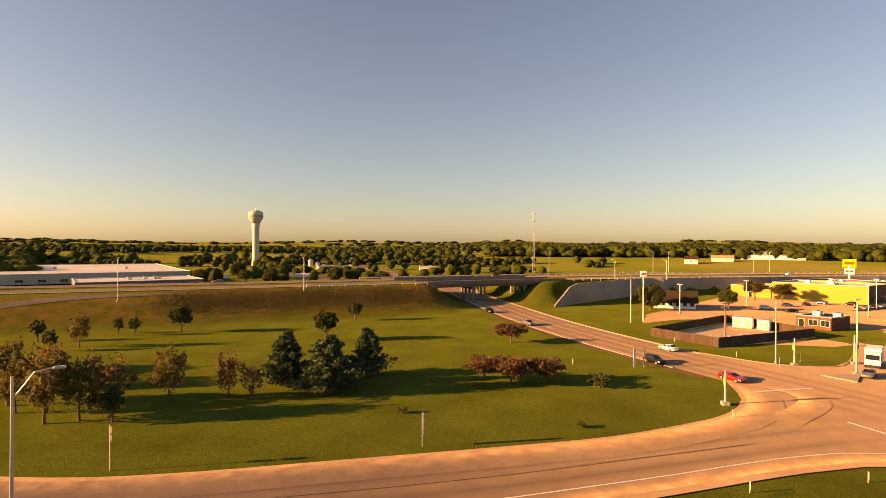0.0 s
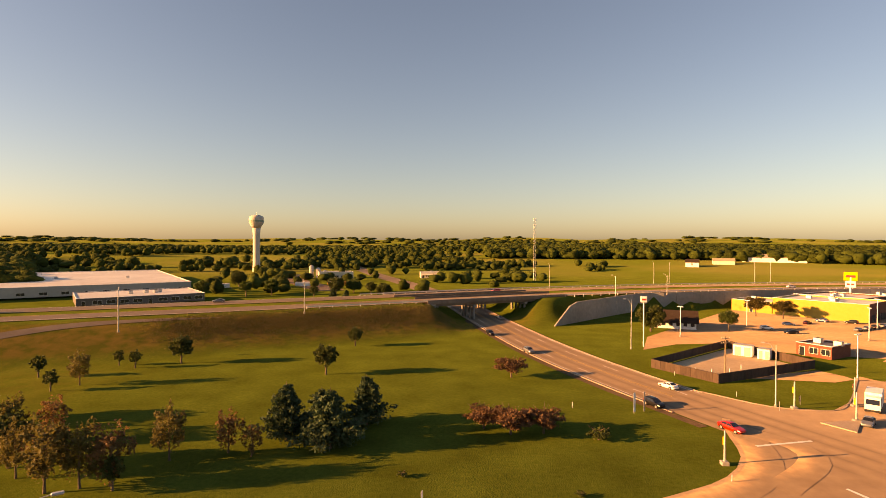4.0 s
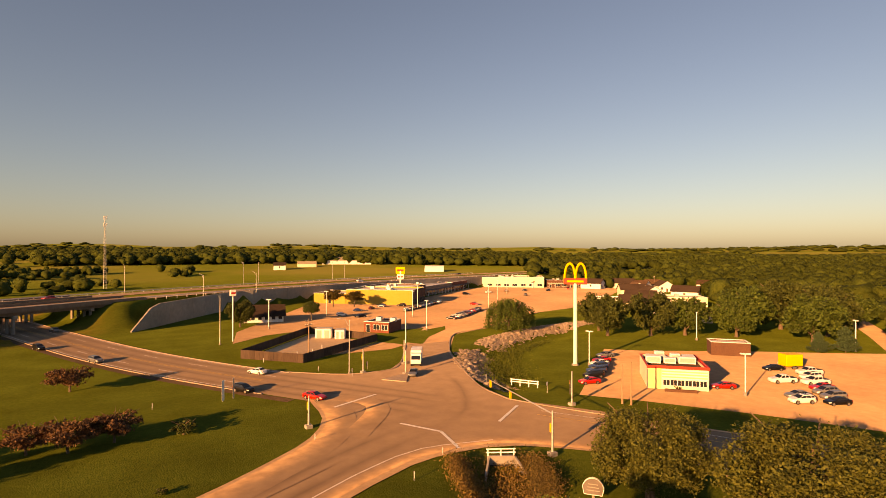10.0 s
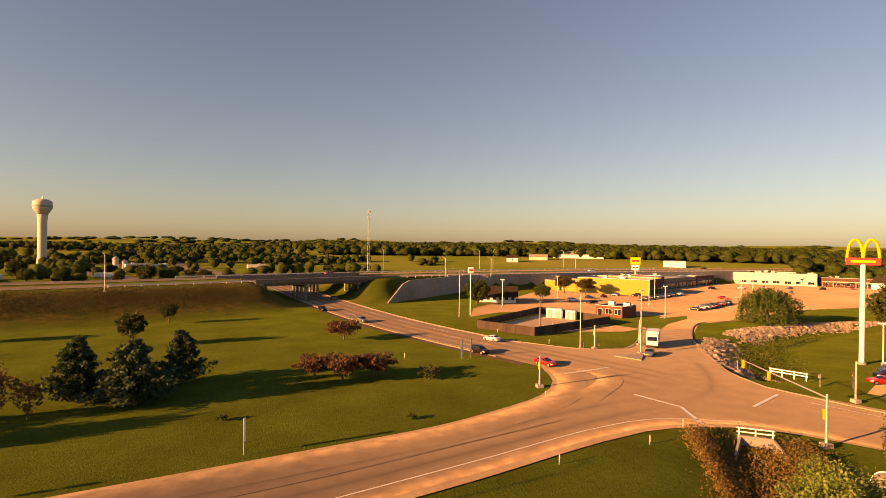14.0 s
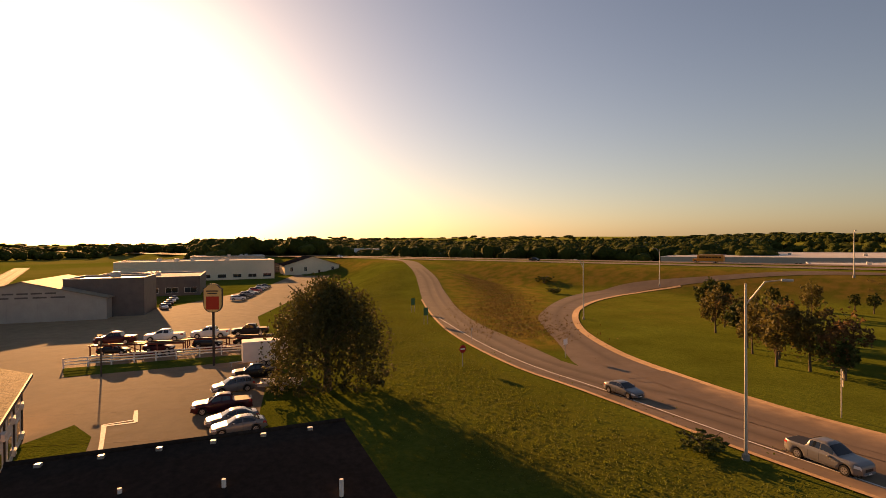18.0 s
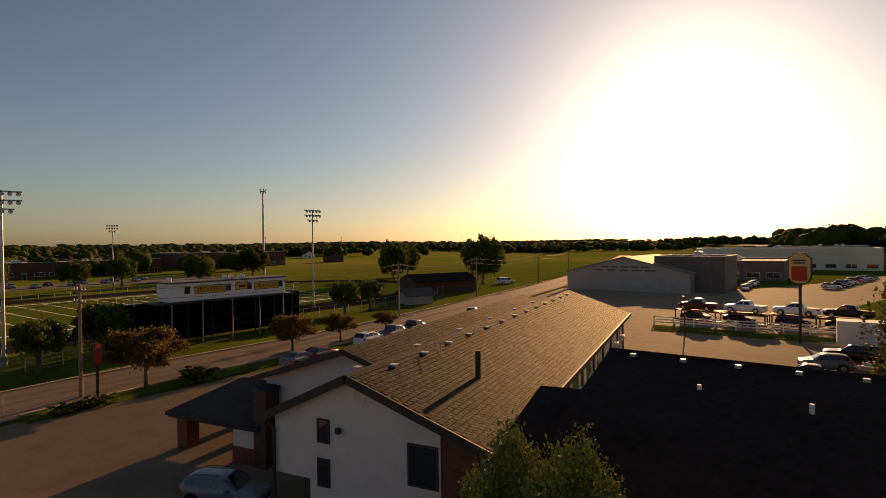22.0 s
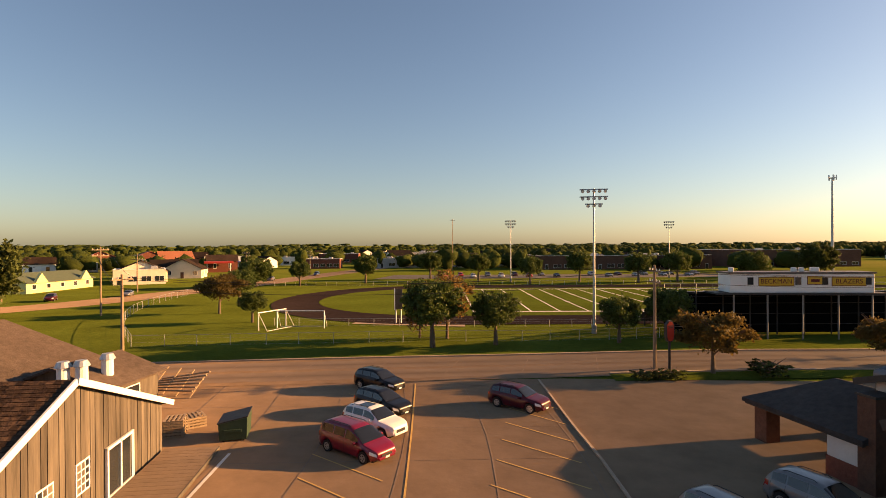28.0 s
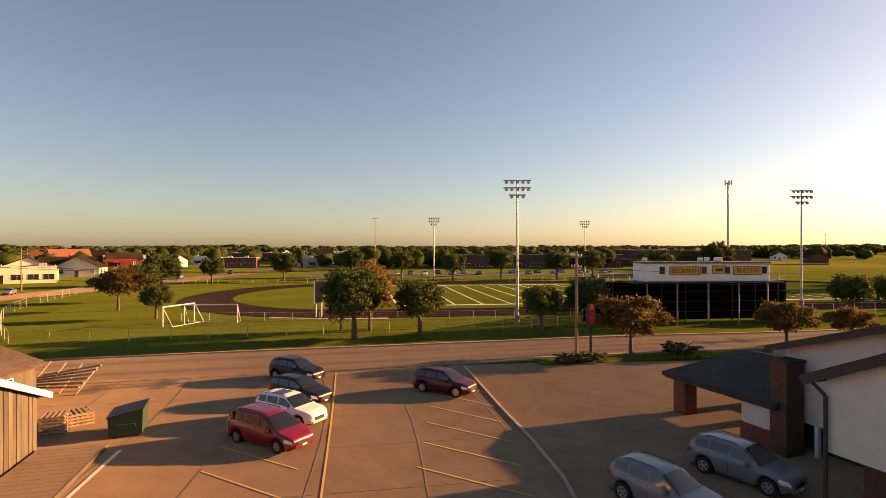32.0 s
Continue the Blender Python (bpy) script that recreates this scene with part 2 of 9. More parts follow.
# ---- the lie of the land ----
HWY = [(-900, -330), (-520, -105), (-265, 62), (-190, 108), (-125, 146), (-60, 184), (0, 222), (58, 252), (120, 276), (200, 296), (330, 322), (600, 360), (1200, 420)]
HWY_P, HWY_N = along(HWY, 12.0)
MAIN = [(78, 8), (66, 36), (47, 72), (24.5, 113), (10, 146), (-6.5, 196), (-27, 262), (-60, 345), (-110, 450), (-190, 620)]
MAIN_P, MAIN_N = along(MAIN, 6.0)
EXIT_MID = np.array([(-58.0, 28), (-100, 28), (-148, 37.5), (-200, 45), (-240, 47.5), (-300, 36)])


def near_line(x, y, pts):
    """Distance to a fine line of points, arrays in and out."""
    d = np.full(np.shape(x), 1e9)
    for i in range(len(pts) - 1):
        a, b = pts[i], pts[i + 1]
        e = b - a
        t = np.clip(((x - a[0]) * e[0] + (y - a[1]) * e[1]) / (e @ e), 0, 1)
        d = np.minimum(d, np.hypot(x - a[0] - t * e[0], y - a[1] - t * e[1]))
    return d


def ease(t):
    t = np.clip(t, 0, 1)
    return t * t * (3 - 2 * t)


def height(x, y):
    x, y = np.asarray(x, float), np.asarray(y, float)
    far = np.hypot(x, y)
    south = ease((60 - y) / 300)
    z = (13 * ease((far - 420) / 450) + 10 * ease((far - 900) / 900) + 30 * ease((far - 1700) / 1500)) * (0.75 + 0.25 * np.sin(x * 0.0041 + 1.3) * np.cos(y * 0.0037 + 0.4)) * (1 - 0.62 * south)
    side = np.degrees(np.arctan2(x, y))
    z = z + 7 * ease((far - 520) / 230) * ease((46 - side) / 30) * ease((side + 12) / 14)
    d = near_line(x, y, HWY_P[::2])
    steep = ease((x - 14) / 16) * (y < 330) * (x < 260)
    bank = 6.9 * ease(1 - (d - 17) / (28 - 25 * steep))
    gap = near_line(x, y, MAIN_P[::2])
    open_way = ease((gap - 9.5) / 15)
    bank = np.where(d < 70, bank * open_way, bank)
    z = np.maximum(z, bank)
    slip = near_line(x, y, EXIT_MID)
    z = np.maximum(z, 6.9 * ease((-x - 115) / 125) * ease(1 - (slip - 7) / 22))
    creek = near_line(x, y, np.array([(68.0, 75.0), (75, 88), (86, 100), (104, 108), (130, 116)]))
    ditch = near_line(x, y, np.array([(40.0, 46.5), (33, 37), (24, 24), (14, 14)]))
    return z - 2.0 * ease(1 - creek / 8) - 1.5 * ease(1 - ditch / 6)


def h1(x, y):
    return float(height(np.array([x]), np.array([y]))[0])


def sheet(xs, ys, lift=0.0):
    X, Y = np.meshgrid(xs, ys)
    Z = height(X, Y) + lift
    v = np.stack([X.ravel(), Y.ravel(), Z.ravel()], 1)
    nx, ny = len(xs), len(ys)
    i = np.arange(nx * ny).reshape(ny, nx)
    f = np.stack([i[:-1, :-1].ravel(), i[:-1, 1:].ravel(), i[1:, 1:].ravel(), i[1:, :-1].ravel()], 1)
    return v.tolist(), f.tolist()


def spread(a, b, step, far):
    s = [a - far * (1.18 ** k - 1) / (1.18 ** 22 - 1) for k in range(22, 0, -1)]
    e = [b + far * (1.18 ** k - 1) / (1.18 ** 22 - 1) for k in range(1, 23)]
    return np.array(s + list(np.arange(a, b + 0.1, step)) + e)


def ribbon(name, pts, half, material, lift, z=None, left=None, label="", category="", parent=None, step=3.0, kind="structure"):
    """A strip along a line, laid on the land or at a given height. left: other half width on the left."""
    p, n = along(pts, step)
    a, b = p + n * (half if left is None else left), p - n * half
    v, f = [], []
    for k in range(len(p)):
        for q in (a[k], p[k], b[k]):
            v.append((q[0], q[1], (h1(*q) if z is None else (z(k / (len(p) - 1)) if callable(z) else z)) + lift))
    for k in range(len(p) - 1):
        for c in (0, 1):
            f.append((3 * k + c, 3 * k + c + 1, 3 * k + c + 4, 3 * k + c + 3))
    ob = part(name, (v, f), material, parent)
    return tagged(ob, label, category, "", kind) if not parent else ob


def patch(name, pts, material, lift, label="", category="", parent=None):
    """A flat area of ground with a plan outline."""
    ob = part(name, ([(x, y, lift) for x, y in pts], [list(range(len(pts)))]), material, parent)
    return tagged(ob, label, category, "", "structure") if not parent else ob


ground = part("ground", sheet(spread(-210, 320, 4, 4200), spread(-130, 330, 4, 4200)), GRASS, smooth=True)
tagged(ground, "mown green grass over gently rolling land", "grass", "", "structure")


def strip(name, left, right, material, lift, label="", category="road", n=60, z=None, parent=None):
    """A road surface between two edge lines, laid on the land."""
    def even(pts):
        p, _ = along(pts, 1.5)
        s = np.r_[0, np.cumsum(np.linalg.norm(np.diff(p, axis=0), axis=1))]
        u = np.linspace(0, s[-1], n)
        return np.stack([np.interp(u, s, p[:, 0]), np.interp(u, s, p[:, 1])], 1)
    a, b = even(left), even(right)
    v, f = [], []
    for k in range(n):
        for t in (0, 0.25, 0.5, 0.75, 1):
            q = a[k] * (1 - t) + b[k] * t
            v.append((q[0], q[1], (h1(*q) if z is None else z) + lift))
    for k in range(n - 1):
        for c in range(4):
            f.append((5 * k + c, 5 * k + c + 1, 5 * k + c + 6, 5 * k + c + 5))
    ob = part(name, (v, f), material, parent)
    return ob if parent else tagged(ob, label, category, "", "structure")


# dry grass on the banks and between the slip roads
def dryness(x, y):
    d = near_line(x, y, HWY_P[::2])
    bank = 0.95 * ease((46 - d) / 12) * ease((d - 17) / 5) * ease((20 - x) / 20)
    tri = near_line(x, y, np.array([(-75.0, 35.5), (-105, 41), (-140, 54), (-180, 62)]))
    tri = ease(1 - (tri - 4 - 0.10 * np.clip(-x - 70, 0, 200)) / 9)
    low = 0.5 * ease((x + 60) / -30) * ease((y - 40) / 30) * ease((130 - y) / 30)
    ditch = ease(1 - (near_line(x, y, np.array([(41.0, 46.0), (33, 36), (24, 24)])) - 2.5) / 4)
    verge = 0.42 * ease(1 - (near_line(x, y, np.array([(-10.0, 24.0), (-40, 18), (-80, 15), (-130, 22)])) - 6) / 6)
    bank = np.maximum(bank, verge)
    return np.clip(np.maximum(np.maximum(bank, tri), np.maximum(low, ditch)), 0, 1)


co = np.array([v.co for v in ground.data.vertices])
dry = ground.data.attributes.new("dry", "FLOAT", "POINT")
dry.data.foreach_set("value", dryness(co[:, 0], co[:, 1]).astype(np.float32))
# far fields; begins nearer in the south, its brighter colour imitating backlit grass
far_field = ground.data.attributes.new("meadow_backlit", "FLOAT", "POINT")
far_field.data.foreach_set("value", ease((np.hypot(co[:, 0], co[:, 1]) - np.where(co[:, 1] < -60, 120, 330)) / 250).astype(np.float32))
gn, gl = GRASS.node_tree.nodes, GRASS.node_tree.links
gp = gn["Principled BSDF"]
src = gp.inputs["Base Color"].links[0].from_socket
geo = gn.new("ShaderNodeNewGeometry")


def noise_mix(a, b, scale, detail, lo, hi):
    t = gn.new("ShaderNodeTexNoise")
    t.inputs["Scale"].default_value, t.inputs["Detail"].default_value = scale, detail
    gl.new(geo.outputs["Position"], t.inputs["Vector"])
    r = gn.new("ShaderNodeMapRange")
    r.inputs[1].default_value, r.inputs[2].default_value = lo, hi
    gl.new(t.outputs["Fac"], r.inputs[0])
    m = gn.new("ShaderNodeMix")
    m.data_type = "RGBA"
    m.inputs[6].default_value, m.inputs[7].default_value = rgb(a), rgb(b)
    gl.new(r.outputs[0], m.inputs[0])
    return m.outputs[2], t.outputs["Fac"]


def blend_in(src, attr, colour, noise_out, strength):
    at = gn.new("ShaderNodeAttribute")
    at.attribute_name = attr
    ad = gn.new("ShaderNodeMath")
    ad.operation = "MULTIPLY_ADD"
    ad.inputs[1].default_value, ad.inputs[2].default_value = strength, -0.5 * strength
    gl.new(noise_out, ad.inputs[0])
    s = gn.new("ShaderNodeMath")
    gl.new(at.outputs["Fac"], s.inputs[0]), gl.new(ad.outputs[0], s.inputs[1])
    mu = gn.new("ShaderNodeMath")
    mu.operation, mu.use_clamp = "MULTIPLY", True
    gl.new(s.outputs[0], mu.inputs[0]), gl.new(at.outputs["Fac"], mu.inputs[1])
    m = gn.new("ShaderNodeMix")
    m.data_type = "RGBA"
    gl.new(mu.outputs[0], m.inputs[0]), gl.new(src, m.inputs[6]), gl.new(colour, m.inputs[7])
    return m.outputs[2]


dry_c, dry_n = noise_mix((0.175, 0.10, 0.030), (0.075, 0.072, 0.014), 0.3, 8, 0.38, 0.62)
field_c, field_n = noise_mix((0.082, 0.104, 0.018), (0.165, 0.138, 0.045), 0.006, 3, 0.4, 0.6)
src = blend_in(src, "dry", dry_c, dry_n, 0.9)
src = blend_in(src, "meadow_backlit", field_c, field_n, 0.4)
gl.new(src, gp.inputs["Base Color"])

# ---- roads ----
strip("road_ramp", [(34, 84), (31.3, 74), (26.8, 67.1), (20.8, 62.6), (11.2, 57.1), (0.5, 53), (-15, 47.5), (-28, 43), (-38.1, 40.5), (-52.4, 39.7)],
      [(50, 50), (46, 52), (35.9, 54.4), (28.9, 52.9), (22.5, 50.4), (16.4, 47.5), (11.4, 45.3), (-15.4, 34.4), (-29, 30.9), (-47.6, 27.6), (-58.5, 25.1)], CONCRETE, 0.05,
      "sunlit concrete slip road with worn pale edges")
strip("road_exit", [(-50, 38), (-56.4, 31.8), (-61.6, 31.6), (-76.1, 31.6), (-94, 31.7), (-114.3, 34.2), (-141.4, 38.8), (-171.1, 43.2), (-198, 46.2), (-229, 48.2), (-262, 46)],
      [(-45, 28), (-58.5, 25.1), (-74.8, 24.1), (-90, 24.6), (-109, 26.8), (-132.7, 30.2), (-159, 34.8), (-185, 39), (-212.6, 41.8), (-240, 43.2), (-268, 39)], CONCRETE, 0.062, "concrete exit road climbing beside the grass bank")
strip("road_loop", [(-45, 40.2), (-52.4, 39.9), (-64.4, 40.9), (-81.5, 45.5), (-100, 54.7), (-113.8, 64.9), (-125.2, 77.4), (-133.5, 92), (-129.7, 103), (-118, 118.5), (-104, 131), (-80, 146)],
      [(-50, 33), (-57, 32), (-70, 36.2), (-84.5, 40.8), (-99, 46.5), (-121.7, 62), (-137.4, 77.3), (-143.3, 91), (-139, 100.5), (-128.7, 111.5), (-112, 129), (-92, 141)], CONCRETE, 0.075, "curving concrete loop road up to the highway")
ribbon("road_main", MAIN, 6.9, CONCRETE, 0.07, label="wide four-lane concrete road running under the bridge", category="road")
patch("junction", [(33, 86), (31.3, 74), (26.8, 67.1), (20.8, 62.6), (28.9, 52.9), (35.9, 54.4), (46, 52), (58, 38), (69.5, 44), (66.4, 53.5), (59.4, 66.7), (61, 76), (68.4, 91.7), (77, 107.4), (84, 118), (71.4, 118.7), (60.3, 102.2), (54.3, 96.5), (45.3, 97.6), (36.2, 106.4)],
      CONCRETE, 0.082, "broad worn concrete road junction with faded markings", "road junction")
for nm, off in (("highway_near", -10.2), ("highway_far", 10.2)):
    hp = [tuple(p + n * off) for p, n in zip(HWY_P[::3], HWY_N[::3])]
    ribbon(nm, hp, 5.6, CONCRETE, 7.0, z=0.06, label="pale concrete highway carriageway on the embankment", category="road", step=10)
DIRT = mat("worn_dark_shoulder", (0.06, 0.042, 0.03), (0.10, 0.07, 0.045), 1.2, 0.95, 0.2, big=0.2, spec=0.05, coarse=0.6)
iD = [i for i, p in enumerate(MAIN_P) if 88 < p[1] < 205]
ribbon("shoulder_main", [tuple(p + n * 8.1) for p, n in zip(MAIN_P[iD[0]:iD[-1]], MAIN_N[iD[0]:iD[-1]])], 0.9, DIRT, 0.06, label="dark worn earth strip along the main road", category="road shoulder")
# lanes darkened by tyres, fading out to the sides
LANE = mat("tyre_darkened_concrete", (0.185, 0.132, 0.092), (0.24, 0.175, 0.122), 0.35, 0.85, 0.03, big=0.16, spec=0.15, coarse=0.6)
gn, gl = LANE.node_tree.nodes, LANE.node_tree.links
geo = gn.new("ShaderNodeNewGeometry")
lane_c, lane_n = noise_mix((0.118, 0.084, 0.058), (0.165, 0.119, 0.084), 0.5, 6, 0.3, 0.7)
gl.new(blend_in(gn["Principled BSDF"].inputs["Base Color"].links[0].from_socket, "wear", lane_c, lane_n, 0.8), gn["Principled BSDF"].inputs["Base Color"])


def lane_wear(pts, half, lift, z=None):
    ob = ribbon("worn_lane", pts, half, LANE, lift, z=z, label="lane of concrete darkened by tyres", category="road lane")
    w = ob.data.attributes.new("wear", "FLOAT", "POINT")
    n = len(ob.data.vertices) // 3
    end = np.clip(np.minimum(np.arange(n), np.arange(n)[::-1]) / 3, 0, 1)
    w.data.foreach_set("value", np.stack([0 * end, end, 0 * end], 1).ravel().astype(np.float32))


iW = [i for i, p in enumerate(MAIN_P) if 60 < p[1] < 300]
for k, off in enumerate((-4.9, -1.7, 1.7, 4.9)):
    lane_wear([tuple(p + n * off) for p, n in zip(MAIN_P[iW[0]:iW[-1]], MAIN_N[iW[0]:iW[-1]])], 1.5, 0.088 + 0.001 * k)
RAMP_MID = [(44, 64), (36, 61.5), (28, 58.5), (20, 55), (11, 51.2), (0, 46.5), (-15, 41), (-28, 37), (-42, 33.5), (-60, 28.5), (-76, 27.8), (-98, 28.8), (-137, 34.8), (-172, 41), (-205, 44)]
for k, off in enumerate((-1.9, 1.9)):
    rp, rn = along(RAMP_MID, 4.0)
    lane_wear([tuple(p + n * off * (1 if p[0] > -45 else 0.6)) for p, n in zip(rp, rn)], 1.7, 0.094 + 0.001 * k)
lane_wear([(-50, 36.2), (-63, 38.2), (-82, 43.2), (-99.5, 50.6), (-117.5, 63), (-131, 77.5), (-138.4, 92)], 1.9, 0.096)
lane_wear([(62, 90), (58, 78), (50, 66), (40, 60)], 1.6, 0.097)
# worn pale shoulders
for k, (nm, pts, hw) in enumerate((("shoulder_ramp", [(35, 90), (33.2, 84), (31.3, 74), (26.8, 67.1), (20.8, 62.6), (11.2, 57.1), (0.5, 53), (-15, 47.5), (-28, 43), (-38, 40.8), (-52.4, 40.3), (-64.4, 41.3), (-81.5, 46), (-100, 55.2), (-113.4, 65.4), (-124.6, 77.9), (-132.6, 92), (-128.8, 103.4)], 0.6),
                    ("shoulder_near", [(58, 38.5), (46.5, 51.3), (35.9, 54), (28.9, 52.4), (22.5, 49.9), (11.4, 44.8), (-2, 39.3)], 1.0),
                    ("shoulder_exit", [(-15, 34), (-29, 30.6), (-47.6, 27.3), (-58.5, 24.9), (-74.8, 23.9), (-90, 24.4), (-109, 26.6), (-132.7, 30)], 0.22))):
    ribbon(nm, pts, hw, SHOULDER, 0.1 + 0.004 * k, label="strip of pale gravel along the road edge", category="road shoulder")

# dust blown from the shoulders over the edge of the concrete, thinning out inwards
DUST = mat("dusty_concrete", (0.185, 0.132, 0.092), (0.24, 0.175, 0.122), 0.35, 0.9, 0.03, big=0.16, spec=0.1, coarse=0.6)
gn, gl = DUST.node_tree.nodes, DUST.node_tree.links
geo = gn.new("ShaderNodeNewGeometry")
dust_c, dust_n = noise_mix((0.44, 0.275, 0.145), (0.60, 0.385, 0.21), 0.6, 7, 0.3, 0.7)
gl.new(blend_in(gn["Principled BSDF"].inputs["Base Color"].links[0].from_socket, "wear", dust_c, dust_n, 1.4), gn["Principled BSDF"].inputs["Base Color"])


def dust(pts, wide, side, lift):
    """side 1: the road lies to the left of the line, -1: to the right."""
    p, n = along(pts, 2.0)
    cols = (0.0, 0.2, 0.45, 0.7, 1.0)
    v, f = [], []
    for q, m in zip(p, n):
        for c in cols:
            e = q + m * side * wide * c
            v.append((e[0], e[1], h1(*e) + lift))
    for k in range(len(p) - 1):
        for c in range(4):
            f.append((5 * k + c, 5 * k + c + 1, 5 * k + c + 6, 5 * k + c + 5))
    ob = tagged(part("road_dust", (v, f), DUST), "pale dust over the road edge", "road dust", "", "structure")
    w = ob.data.attributes.new("wear", "FLOAT", "POINT")
    end = np.clip(np.minimum(np.arange(len(p)), np.arange(len(p))[::-1]) / 4, 0, 1)
    w.data.foreach_set("value", (end[:, None] * np.array((1.0, 0.85, 0.5, 0.2, 0.0))).ravel().astype(np.float32))


dust([(33.6, 86), (31.3, 74), (26.8, 67.1), (20.8, 62.6), (11.2, 57.1), (0.5, 53), (-15, 47.5), (-28, 43), (-38, 40.6), (-52, 40)], 4.2, 1, 0.108)
dust([(56, 40), (46, 51.6), (35.9, 54), (28.9, 52.4), (22.5, 49.9), (11.4, 44.8), (-2, 39.3), (-15, 34.2), (-29, 30.8)], 3.0, -1, 0.112)
dust([(34, 84), (38.5, 76), (30, 66)], 3.6, 1, 0.116)


def line(pts, w, lift=0.122, m=PAINT_W, z=None):
    ob = ribbon("road_line", pts, w / 2, m, lift, z=z, label="worn painted line on the road", category="road marking")
    return ob


def offset_line(P, N, off, i0, i1):
    return [tuple(p + n * off) for p, n in zip(P[i0:i1], N[i0:i1])]


iJ = [i for i, p in enumerate(MAIN_P) if 100 < p[1] < 300]
for off in (6.3, -6.3):
    line(offset_line(MAIN_P, MAIN_N, off, iJ[0], iJ[-1])[::2], 0.16)
line(offset_line(MAIN_P, MAIN_N, 0.25, iJ[0], iJ[-1])[::2], 0.14, m=PAINT_Y)
line(offset_line(MAIN_P, MAIN_N, -0.25, iJ[0], iJ[-1])[::2], 0.14, m=PAINT_Y)
for k in range(iJ[0], iJ[-1] - 2, 3):
    for off in (3.3, -3.3):
        line(offset_line(MAIN_P, MAIN_N, off, k, k + 2), 0.14)
line([(38.7, 65.9), (41.4, 59.9)], 0.45), line([(41.4, 59.9), (39.8, 53.8)], 0.45)
line([(34.4, 78.3), (43.1, 81.3)], 0.45), line([(50.5, 58.7), (58, 63.1)], 0.45)
line([(59, 59), (67, 44), (74, 28), (80, 14)], 0.14), line([(57.2, 58), (65, 43), (72, 27), (78, 13)], 0.14, m=PAINT_Y)
line([(54, 45), (59, 34), (66, 22), (70.5, 11.5)], 0.14)
line([(45, 53.6), (36, 56.2), (28.5, 54.6), (22, 52), (11, 47), (-15, 36.2), (-29, 32.5), (-47.6, 29.2), (-58.5, 26.9), (-74.8, 25.8), (-100.8, 26.4)], 0.16)
for off in (-15.2, -5.2, 5.2, 15.2):
    line([tuple(p + n * off) for p, n in zip(HWY_P[::3], HWY_N[::3])][2:-2], 0.25, m=PAINT_Y if abs(off) < 6 else PAINT_W, lift=0.14, z=7.0)

# ---- street, lots ----
STREET = [(70, -31), (40, -39), (16, -44), (0, -47), (-20, -50.7), (-45, -53.8), (-88, -64), (-140, -78), (-220, -105), (-420, -180)]
patch("parking_motel", [(-4, -43), (16, -40), (40, -34), (46, 0), (20, 6), (-2, 0), (-8, -8), (-12, -20), (-14, -26), (-30, -33), (-50, -38), (-54, -47.5), (-22, -43.6)], PAVE, 0.03, "sunlit concrete motel parking lot", "parking lot")
patch("parking_rear", [(-30, -26), (-40, -12), (-44, -3), (-66, -3), (-76, -4), (-115, -8), (-180, 5), (-380, 28), (-380, 12), (-190, -12), (-141, -29), (-122, -56), (-118, -66), (-86, -57.5), (-55, -46)], PAVE, 0.034, "concrete rear lot and service road in low sun", "parking lot")
ribbon("street", STREET, 4.4, PAVE, 0.055, label="quiet concrete street beside the sports ground", category="street")
sp_, sn_ = along(STREET, 8.0)
for k, off in enumerate((-1.9, 1.9)):
    lane_wear([tuple(p + n * off) for p, n in zip(sp_, sn_)], 1.5, 0.062 + 0.001 * k)
KERB = mat("kerb_concrete", (0.32, 0.24, 0.17), (0.40, 0.30, 0.22), 2.0, 0.9, 0.2, big=0.1)


def kerb(name, pts, w=0.3, h=0.15, closed=False):
    p, n = along(pts + [pts[0]] if closed else pts, 2.5)
    v, f = [], []
    for k in range(len(p)):
        a, b = p[k] + n[k] * w / 2, p[k] - n[k] * w / 2
        z = h1(*p[k]) + 0.02
        v += [(a[0], a[1], z), (a[0] * 0.9 + b[0] * 0.1, a[1] * 0.9 + b[1] * 0.1, z + h), (b[0], b[1], z + h), (b[0], b[1], z)]
    for k in range(len(p) - 1):
        f += [(4 * k + c, 4 * k + c + 1, 4 * k + c + 5, 4 * k + c + 4) for c in range(3)]
    f += [(0, 1, 2, 3), tuple(4 * (len(p) - 1) + c for c in (3, 2, 1, 0))]
    return tagged(part(name, (v, f), KERB), "worn concrete kerb along the paving", "kerb", "", "structure")


kerb("kerb_street", [(40, -43.6), (16, -48.6), (0, -51.5), (-20, -55.2), (-45, -58.3), (-88, -68.6), (-140, -82.8)])
kerb("kerb_verge", [(-8, -44.8), (-24, -47.4), (-45, -49.4), (-54, -50.8)])
kerb("kerb_lot", [(-2.3, -42.3), (-3.5, -31.6), (-4.1, -27.2), (-4.5, -22.8), (-4.2, -17)], 0.15, 0.1)
kerb("kerb_main_east", [(59.4, 66.7), (62.9, 57.5), (68.5, 46), (76, 31), (84, 15.5), (88, 7)])
kerb("kerb_main_west", [(56, 36), (60, 28), (66, 19), (70.5, 9)])
kerb("kerb_underpass_east", [tuple(p - n * 7.1) for p, n in zip(MAIN_P, MAIN_N) if 100 < p[1] < 240])
kerb("kerb_underpass_west", [tuple(p + n * 7.1) for p, n in zip(MAIN_P, MAIN_N) if 92 < p[1] < 240])
kerb("kerb_entrance", [(36.5, 106), (45.3, 97.6), (54.3, 96.5), (60.3, 102.2), (71.4, 118.7)])
kerb("kerb_creek", [(59.4, 66.7), (61, 76), (68.4, 91.7), (76.9, 107.4), (92.8, 126.9), (107.5, 131.5), (154, 153.5)])
